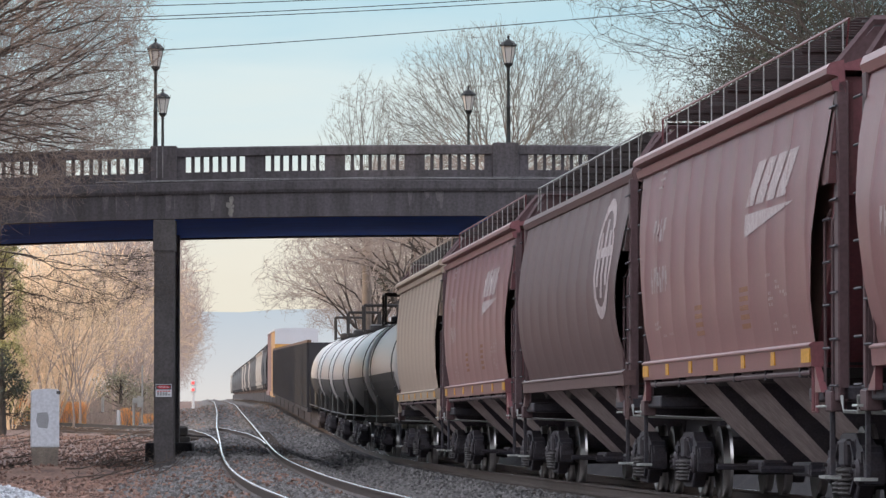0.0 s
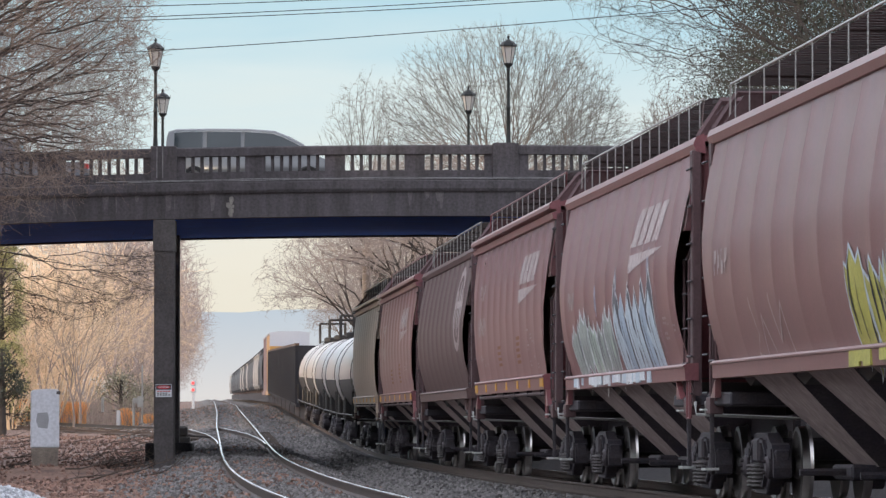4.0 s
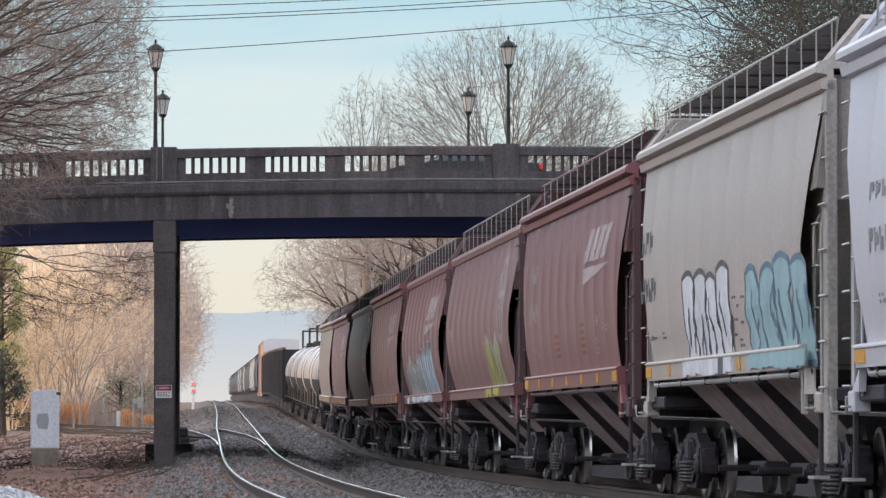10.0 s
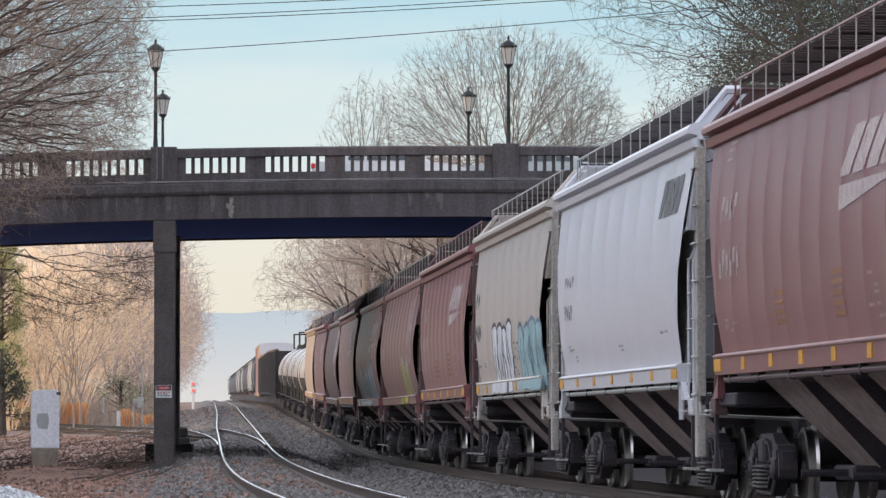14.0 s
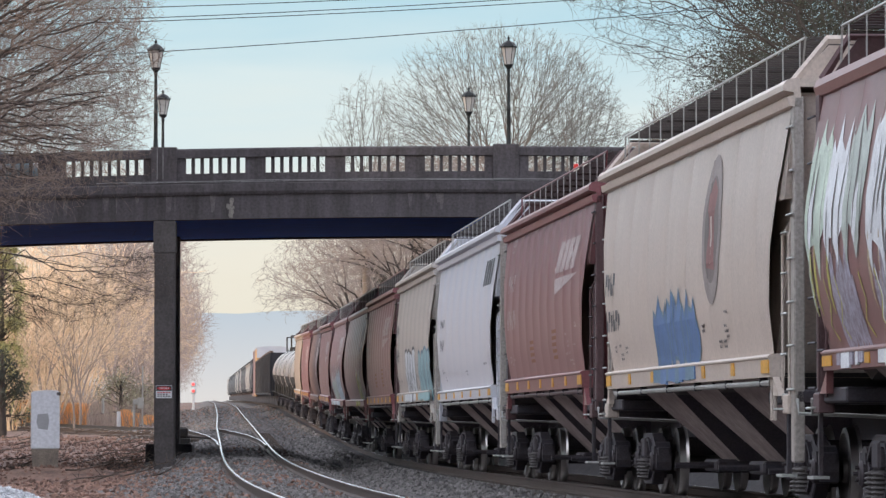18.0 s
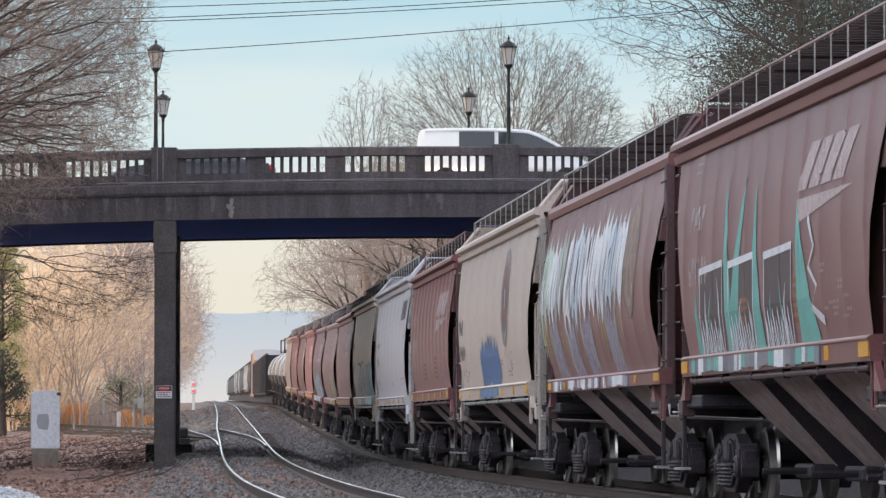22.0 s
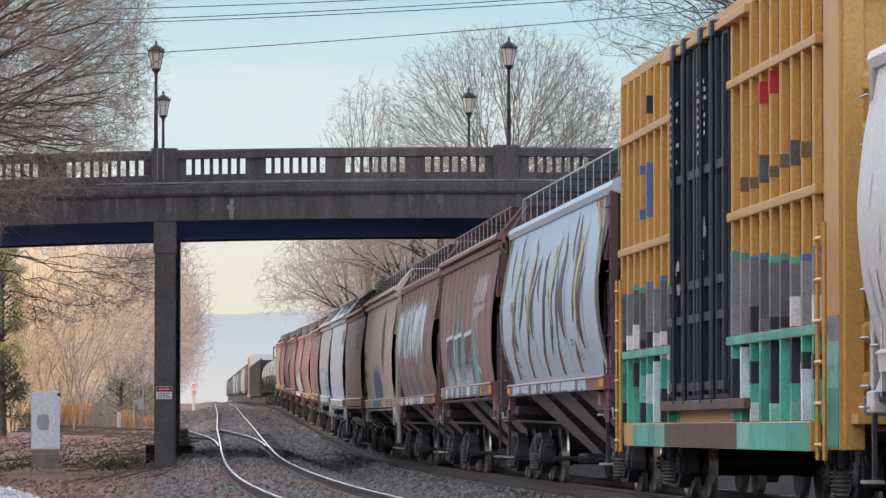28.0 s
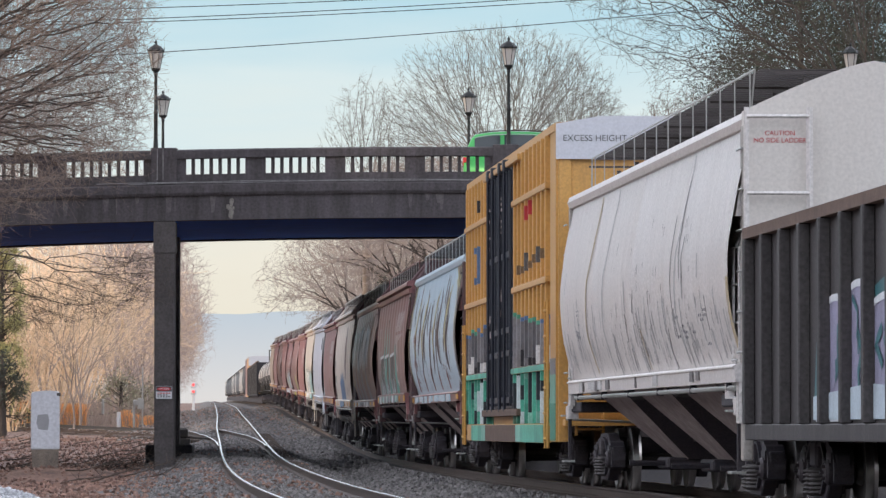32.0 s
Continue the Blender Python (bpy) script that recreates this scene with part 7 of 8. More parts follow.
    wild_word(car, shape, rnd, (5.7, 0.1, 1.5, 2.5), 5, (G_SAGE, G_SAGE, G_MINTW), G_GREY, "pale sage sprayed graffiti letter", edge=G_PALE)
    crown_word(car, shape, random.Random(8), (-0.1, -4.9, 1.47, 2.84), 6, G_SKY, G_ICE, G_GREY2, G_PALE, "pale blue graffiti on a dark ground with a white outline")
    for y, z in ((2.0, 2.45), (-0.6, 2.62), (-4.4, 2.75)):
        part("graffiti_wisp", shape.layer(leaf_stroke(y, z, 0.45, 0.04, 0.13, 0.1), 0.0035), G_LAV, car, "lavender wisp of spray")
    part("graffiti_wisp", shape.layer(leaf_stroke(-5.35, 1.5, 1.2, 0.1, 0.22, 0.2), 0.0035), G_PINK, car, "faint pink wisp of spray")
    part("lettering", shape.layer(blocks(5.9, 2.62, 0.9, 0.26, 4) + data_bars(rnd, -5.6, -6.8, 1.9, 2.3, 4)), M_DECALW, car, "worn white marks")
    car, shape = cars[2]
    wild_word(car, shape, rnd, (-2.3, -5.6, 1.5, 2.5), 3, (G_YELLOW, G_YELLOW, G_STRAW), G_SPRAYK, "yellow sprayed graffiti letter with pale edges", edge=G_SKY)
    part("graffiti", shape.layer(ribbon([(4.4, 2.3), (4.1, 1.9), (4.5, 1.7), (3.9, 1.6), (3.6, 2.1), (3.2, 1.7)], 0.06) + ribbon([(2.9, 2.3), (2.6, 1.8), (2.1, 2.2), (1.9, 1.6)], 0.07)), M_DECALW, car, "white scribbled tags")
    part("lettering", shape.layer(blocks(6.9, 2.62, 1.2, 0.28, 4) + data_bars(rnd, -4.5, -7.0, 1.8, 2.1, 4)), M_DECALW, car, "worn white marks")
    car, shape = cars[4]
    graffiti(car, shape, rnd, (2.75, -1.55, 1.5, 2.7), 4, G_PALE, M_DECALK, False, label="white bubble graffiti with dark outlines")
    graffiti(car, shape, rnd, (-2.85, -7.3, 1.5, 2.66), 4, G_CYAN, G_DUSK, False, label="turquoise bubble graffiti")
    part("lettering", shape.layer(blocks(7.1, 3.12, 1.3, 0.28, 3) + blocks(7.1, 2.5, 1.7, 0.30, 6) + data_bars(rnd, 6.8, 5.0, 1.95, 2.2, 5) + data_bars(rnd, -1.4, -2.3, 1.85, 2.35, 7)), M_DECALK, car, "dark marks and numbers")
    car, shape = cars[5]
    part("lettering", shape.layer(blocks(-5.2, 3.52, 2.1, 0.46, 4, 0.2, 0.4)), M_DECALK, car, "dark slanted emblem blocks")
    part("lettering", shape.layer(blocks(6.5, 2.98, 1.4, 0.16, 4) + blocks(6.5, 2.5, 1.2, 0.22, 4) + data_bars(rnd, 6.2, 5.0, 1.9, 2.2, 4) + data_bars(rnd, 0.5, -1.0, 1.95, 2.0, 2) + data_bars(rnd, -4.5, -6.0, 1.9, 2.2, 3)), M_DECALG, car, "grey marks and numbers")
    car, shape = cars[7]
    wild_word(car, shape, rnd, (2.4, -1.9, 1.47, 2.5), 3, (G_BLUE,), G_DUSK, "blue sprayed graffiti letter", edge=G_DUSK)
    part("lettering", shape.layer(blocks(7.9, 2.71, 1.2, 0.30, 4) + blocks(7.9, 2.22, 1.7, 0.28, 6) + data_bars(rnd, 7.2, 5.8, 1.85, 2.0, 4) + data_bars(rnd, -2.2, -4.6, 1.8, 2.2, 6)), M_DECALK, car, "dark marks and numbers")
    car, shape = cars[8]
    for y0, y1, n, tones, label in ((7.6, 4.1, 3, (G_MINTW, G_PALE, G_SAGE, G_PALE), "pale green and white sprayed letter"), (3.9, 0.5, 3, (G_PALE, G_SKY, G_PALE), "pale blue sprayed letter"), (0.3, -4.2, 4, (G_PALE, G_PALE, G_SKY), "white sprayed letter")):
        wild_word(car, shape, rnd, (y0, y1, 2.42, 3.85), n, tones, G_WINE, label)
        for i in range(4):
            part("graffiti_drip", shape.layer(leaf_stroke(rnd.uniform(y1, y0), 2.0, 0.7, 0.05, 0.06, 0.0), 0.004), rnd.choice((G_YELLOW, G_SAGE, G_OCHRE)), car)
        for i in range(3):
            y = rnd.uniform(y1, y0)
            part("graffiti_line", shape.layer(ribbon([(y, 2.35), (y - 0.2, 2.1), (y + 0.1, 1.9), (y - 0.15, 1.75)], 0.04), 0.007), rnd.choice((G_PALE, G_YELLOW)), car)
    for y0 in (6.0, 3.6, 1.3, -2.0):
        for i in range(9):
            y = y0 - 0.14 * i + rnd.uniform(-0.05, 0.05)
            part("graffiti_smear", shape.layer(leaf_stroke(y, rnd.uniform(1.5, 1.7), rnd.uniform(0.7, 1.1), rnd.uniform(-0.06, 0.06), rnd.uniform(0.07, 0.13), 0.12, blunt=1.6), 0.004 + 0.0015 * (i % 2)), G_LAV, car, "smeared lavender spray")
    car, shape = cars[9]
    f = []
    for y in (5.3, 2.8, 0.0):
        f.append([(y, 1.62), (y - 1.9, 1.62), (y - 2.2, 2.76), (y - 0.2, 2.72)])
    for p in f:
        g = part("graffiti", shape.layer([p], 0.006), G_WINE, car, "dark graffiti panel with a white outline")
        part("graffiti_outline", shape.layer(ribbon(p + p[:1], 0.09), 0.011), G_PALE, g)
        for u in (0.45, 1.0, 1.5):
            y = p[0][0] - u
            part("graffiti_mark", shape.layer(leaf_stroke(y, 1.7, rnd.uniform(0.5, 0.95), rnd.uniform(-0.25, 0.25), 0.045, -0.2), 0.0125), rnd.choice((G_PALE, G_AQUA, G_PALE)), g)
        z = 1.62
        for u in np.arange(0.1, 1.9, 0.36):
            part("graffiti_scrawl", shape.layer(ribbon([(p[0][0] - u, z), (p[0][0] - u - 0.05, z + 0.42), (p[0][0] - u - 0.16, z + 0.14), (p[0][0] - u - 0.22, z + 0.52), (p[0][0] - u - 0.3, z + 0.02)], 0.085), 0.014), G_PALE, g, "white scrawl along the bottom")
    for spike in [[(y - 0.4, z) for y, z in q] for q in ([(6.1, 1.6), (5.6, 1.6), (6.0, 2.6)], [(3.5, 1.62), (2.7, 1.62), (3.3, 3.75)], [(3.2, 2.0), (2.4, 2.0), (1.7, 3.7)], [(1.3, 1.62), (0.5, 1.62), (0.9, 3.6)], [(-2.0, 1.62), (-3.4, 1.62), (-2.1, 3.2)])]:
        part("graffiti_spike", shape.layer([spike], 0.008), G_AQUA, g, "teal spike")
    part("graffiti_mark", shape.layer(ribbon([(-3.3, 3.0), (-3.7, 2.7), (-3.3, 2.5), (-3.8, 2.3), (-3.4, 2.1), (-4.1, 1.95)], 0.10), 0.013), G_PALE, g)
    car, shape = cars[10]
    hh = shape.h
    n = 14
    edge_y = [hh - 0.7 - (2 * hh - 1.3) * i / n for i in range(n + 1)]
    edge_z = [4.28] * (n - 1) + [3.93, 3.38]
    field = [[(edge_y[i], 1.6), (edge_y[i + 1], 1.6), (edge_y[i + 1], edge_z[i + 1]), (edge_y[i], edge_z[i])] for i in range(n)]
    g = part("graffiti", shape.layer(field, 0.006), P_BLUE, car, "pale blue paint sprayed over the whole side")
    for i in range(10):
        y = 6.0 - 1.3 * i + rnd.uniform(-0.2, 0.2)
        z = rnd.uniform(1.9, 2.7)
        bow = rnd.choice((-1, 1)) * rnd.uniform(0.25, 0.7)
        part("graffiti_outline", shape.layer(leaf_stroke(y, z, rnd.uniform(1.0, 1.6), bow, rnd.uniform(0.14, 0.26) + 0.1 * (i > 6), rnd.uniform(-0.7, 0.2), blunt=1.2), 0.010), G_WINE, g, "dark brown claw shape")
        part("graffiti_outline", shape.layer(leaf_stroke(y + 0.35, z + 0.9, 0.75, -bow * 0.6, 0.13, 0.3, blunt=1.5), 0.0105), G_WINE, g, "dark brown claw shape")
        part("graffiti_line", shape.layer(leaf_stroke(y - 0.4, rnd.uniform(1.65, 1.9), rnd.uniform(1.2, 2.2), rnd.uniform(-0.25, 0.25), 0.035, rnd.uniform(-0.3, 0.4)), 0.009), G_WINE, g)
        if i in (0, 2, 5, 8):
            part("graffiti_mark", shape.layer(leaf_stroke(y - 0.55, 2.5, 1.35, 0.35, 0.24, -0.5, blunt=1.3), 0.013), G_STRAW, g, "straw-yellow leaf shape")
            part("graffiti_outline", shape.layer(leaf_stroke(y - 0.82, 2.3, 1.6, 0.45, 0.07, -0.5), 0.0135), G_WINE, g)
        if i % 2 == 0:
            part("graffiti_mark", shape.layer([[(y + 0.3, 1.75), (y - 0.05, 1.72), (y - 0.1, 2.05), (y + 0.05, 2.25), (y + 0.28, 2.0)]], 0.008), G_BRICK, g, "red-brown bare patch")
    edge = ribbon([(hh - 0.5, 4.2), (hh - 0.35, 3.2), (hh - 0.5, 2.5), (hh - 1.0, 1.7)], 0.35)
    for band in (edge, ribbon([(-hh + 1.5, 4.2), (-hh + 0.7, 3.8), (-hh + 0.5, 2.8), (-hh + 0.4, 1.9)], 0.45)):
        part("graffiti_border", shape.layer(band, 0.009), G_WINE, g)
    for line, wide in (([(-hh + 2.2, 4.2), (-hh + 1.1, 3.7), (-hh + 0.8, 3.0), (-hh + 0.7, 2.5)], 0.09), ([(-hh + 1.4, 4.2), (-hh + 0.7, 3.75), (-hh + 0.4, 3.0)], 0.08), ([(hh - 0.4, 4.2), (hh - 0.2, 3.4), (hh - 0.35, 2.7), (hh - 0.8, 1.9)], 0.14), ([(hh - 0.75, 4.2), (hh - 0.6, 3.5), (hh - 0.72, 2.9)], 0.1)):
        part("graffiti_mark", shape.layer(ribbon(line, wide), 0.014), G_STRAW, g, "straw-yellow sprayed line")
    for k in range(5):
        part("graffiti_mark", shape.layer(disc(-hh + 1.75 - 0.22 * k, 3.95 - 0.02 * k, 0.085, 0.13, 0.55, 10), 0.015), G_STRAW, g, "small straw-yellow loop")
    part("lettering", shape.layer(blocks(6.2, 2.75, 1.1, 0.3, 4) + blocks(6.2, 2.2, 1.1, 0.3, 5) + data_bars(rnd, 5.8, 5.0, 1.75, 2.0, 3) + data_bars(rnd, -3.6, -5.6, 1.9, 2.3, 6), 0.016), G_BRICK, car, "red patches of old marks")
    car, shape = cars[12]
    dark, pale, ochre = [], [], []
    for i in range(170):
        y = rnd.uniform(-shape.h + 0.4, shape.h - 0.6)
        z = 1.62 + abs(rnd.gauss(0, 0.4))
        p = [(y, z), (y + rnd.gauss(0, 0.04), z + rnd.uniform(0.08, 0.45))]
        (dark if i % 9 == 0 else pale).extend(ribbon(p, rnd.uniform(0.015, 0.05) if i % 9 == 0 else rnd.uniform(0.02, 0.12)))
    for i in range(40):
        y, z = rnd.uniform(-6.5, 3), rnd.uniform(2.1, 3.5)
        dark.extend(ribbon([(y, z), (y + rnd.gauss(0, 0.02), z + rnd.uniform(0.04, 0.14))], 0.025))
    for y, z0, z1 in ((2.6, 1.66, 2.2), (-0.6, 1.66, 2.2), (-3.6, 1.66, 2.15), (-4.4, 2.0, 3.5), (-5.2, 2.7, 3.9), (-5.5, 2.7, 3.2)):
        dark.extend(ribbon([(y, z0), (y + 0.12, z0 + 0.4 * (z1 - z0)), (y - 0.05, z1)], 0.05))
    ochre.extend(ribbon([(-0.8, 1.66), (-0.68, 2.2)], 0.06))
    for y in (5.6, 3.4, -4.9):
        p = [(y, 1.7), (y + 0.3, 2.3), (y + 0.1, 3.0), (y - 0.3, 3.6), (y - 0.4, 4.2)]
        (ochre if y == 5.6 else pale).extend(ribbon(p, 0.12))
    ochre.extend(ribbon([(-shape.h + 0.5, 1.8), (-shape.h + 0.45, 2.6)], 0.22))
    sill_paint(car, rnd, *kinds[12][5], 7.2, -7.6, (None, G_STREAK_PALE, None, None, G_STREAK, None, None))
    g = part("stain", shape.layer(dark, 0.006), G_STREAK, car, "dark runs of dirt")
    part("stain", shape.layer(pale, 0.004), G_STREAK_PALE, car, "faint runs of dirt")
    part("stain", shape.layer(ochre, 0.008), G_OCHRE, car, "ochre runs of rust")
    part("lettering", shape.layer(data_bars(rnd, 8.2, 6.8, 1.9, 2.6, 5) + data_bars(rnd, -3.5, -7.2, 1.75, 2.3, 9), 0.010), M_DECALG, car, "small grey data marks")
    h = shape.h
    end = part("end_wall", endwall(h), P_ENDW, car, "upright white end wall")
    lad = part("end_ladder", merge([pipe([(-1.45, -h - 0.18, 1.0), (-1.45, -h - 0.18, 4.45)], 0.03, 5), pipe([(-0.75, -h - 0.18, 2.7), (-0.75, -h - 0.18, 4.45)], 0.04, 5)]), P_DIRTYW, car)
    for z in (2.75, 3.5, 4.35):
        part("rung", pipe([(-1.45, -h - 0.2, z), (-0.75, -h - 0.2, z)], 0.025, 5), P_DIRTYW, lad)
    part("notice", text_mesh("CAUTION", 0.075, M_RED), None, car, "red warning words", at=pose(-1.06, -h - 0.046, 4.17, 90))
    part("notice", text_mesh("NO SIDE LADDER", 0.075, M_RED), None, car, "red warning words", at=pose(-1.06, -h - 0.046, 4.09, 90))
    cars[11] = boxcar(L[11], P_YELLOW, P_YELLOW, "tall yellow box car with a black door and graffiti")
    join(cars[11][0], T[11] + 0.04, L[11])
    cars[13] = gondola(L[13], P_GONDOLA, "dark grey ribbed gondola car with painted tags", near=True, top=2.95)
    join(cars[13], T[13], L[13])
    flat = Shape("flat", 8, 4, 0)
    f, l, m = scrawl(rnd, 4.0, -4.1, 0.98, 2.2, 5, False)
    g = part("graffiti", flat.layer(f, 0.07), G_LAV2, cars[13], "pale sprayed graffiti")
    part("graffiti_outline", flat.layer(l, 0.075), G_PALE, g)
    part("graffiti_ground", flat.layer([[(4.3, 1.0), (-4.2, 1.0), (-4.2, 2.0), (-0.1, 2.3), (4.1, 1.75)]], 0.066), G_TEALD, g, "dark teal ground of the graffiti")
    part("graffiti_band", flat.layer([[(4.2, 0.99), (-4.2, 0.99), (-4.2, 1.2), (0.9, 1.32), (4.2, 1.22)]], 0.085), G_SKY, g, "pale blue band under the graffiti")
    for q in m:
        part("graffiti_mark", flat.layer([q], 0.08), G_TEALD, g)
    part("lettering", flat.layer(blocks(7.9, 2.15, 0.5, 0.2, 3), 0.07), M_DECALW, cars[13])
    part("tag", flat.layer([[(7.55, 1.35), (7.3, 1.35), (7.25, 1.75), (7.5, 1.75)]], 0.07), M_AMBER, cars[13], "amber tag on the side")
    join(gondola(16.0, P_GONDOLA, "dark grey ribbed gondola car", near=True, top=2.95), T[14], 16.0)
    t = T[-3]
    for k in range(5):
        t -= 18.0 / SPEED
        join(tank_car(18.0, P_TANK), t, 18.0)
    for k in range(7):
        t -= 16.2 / SPEED
        join(gondola(16.2, P_BLACKCAR, "black open-top coal car", top=3.85), t, 16.2)
    for k in range(2):
        t -= 21.0 / SPEED
        join(boxcar(21.0, P_YELLOW if k == 0 else P_ROSE, P_WHITE, "tall box car with a white top far along the train", near=False, top=5.3)[0], t, 21.0)
    first = [hopper(17.6, p, lab, 6, st, near=False)[0] for p, lab, st in ((P_FARGREY, "grey covered hopper car far along the train", "ribbed"), (P_FARDARK, "dark covered hopper car far along the train", "round"), (P_TANK, "pale grey covered hopper car far along the train", "ribbed"))]
    order = random.Random(2)
    for k in range(30):
        t -= 17.6 / SPEED
        join(first[k] if k < 3 else copy_thing(first[order.choice((0, 0, 0, 1, 1, 1, 2))], Matrix()), t, 17.6)
    return cars


M_DARKRING = mat("emblem_dark", (0.17, 0.14, 0.13), 0.6, vary=0.3)
M_DARKRING2 = mat("emblem_grey", (0.30, 0.255, 0.235), 0.6, vary=0.3)
M_EMBLEMRED = mat("emblem_red", (0.26, 0.11, 0.10), 0.6, vary=0.3)
M_FADEK = mat("faded_dark_lettering", (0.20, 0.13, 0.07), 0.6, scale=6, vary=0.4)
M_DECALG = mat("grey_lettering", (0.25, 0.25, 0.27), 0.6, scale=6, vary=0.3)
G_DUSK = mat("dusk_blue_spray", (0.14, 0.24, 0.32), 0.5, scale=4, vary=0.3)
G_ICE = mat("ice_blue_spray", (0.44, 0.54, 0.64), 0.5, scale=3, vary=0.3)
G_PINK = mat("faded_pink_spray", (0.30, 0.17, 0.17), 0.5, scale=3, vary=0.4)
G_MINTW = mat("pale_green_spray", (0.55, 0.65, 0.54), 0.5, scale=2, vary=0.35)
G_BRICK = mat("brick_patch", (0.24, 0.10, 0.085), 0.6, scale=5, vary=0.3)
G_LAV2 = mat("pale_lavender_spray", (0.32, 0.30, 0.42), 0.5, scale=3, vary=0.3)
G_TEALD = mat("dark_teal_spray", (0.04, 0.16, 0.18), 0.5, scale=3, vary=0.3)


def car_pose(s_front, length):
    a, b = main_at(s_front - 2.5), main_at(s_front - length + 2.5)
    d = a - b
    mid = (a + b) / 2
    return pose(mid.x, mid.y, mid.z, math.degrees(math.atan2(d.z, math.hypot(d.x, d.y))), 0, math.degrees(math.atan2(-d.x, d.y)))


# ---- road vehicles on the bridge ----
M_CARGLASS = mat("car_glass", (0.03, 0.04, 0.045), 0.08, vary=0.1, bump=0)
M_TRIM = mat("bright_trim", (0.45, 0.46, 0.47), 0.3, 0.6, vary=0.1, bump=0)
M_TYRE = mat("tyre", (0.02, 0.02, 0.02), 0.85, vary=0.1)
M_TAIL = glow("tail_light", (0.45, 0.02, 0.02), 0.2)


ESTATE = ((0.02, 0.98), (0.10, 1.20), (0.24, 1.52), (0.34, 1.62), (0.75, 1.685), (1.25, 1.71), (1.8, 1.705), (2.35, 1.675), (2.85, 1.60), (3.25, 1.44), (3.62, 1.21), (3.95, 1.0))
SEDAN = ((0.45, 0.98), (0.85, 1.13), (1.15, 1.28), (1.5, 1.375), (1.95, 1.42), (2.45, 1.40), (2.85, 1.31), (3.25, 1.14), (3.5, 1.0))
PICKUP = ((1.70, 0.98), (1.73, 1.35), (1.80, 1.64), (1.95, 1.715), (2.5, 1.735), (2.85, 1.70), (3.05, 1.60), (3.4, 1.22), (3.65, 1.0))
VAN = ((0.02, 0.98), (0.06, 1.5), (0.12, 1.72), (0.3, 1.79), (1.2, 1.81), (2.3, 1.80), (3.0, 1.74), (3.35, 1.58), (3.8, 1.3), (4.15, 1.02))


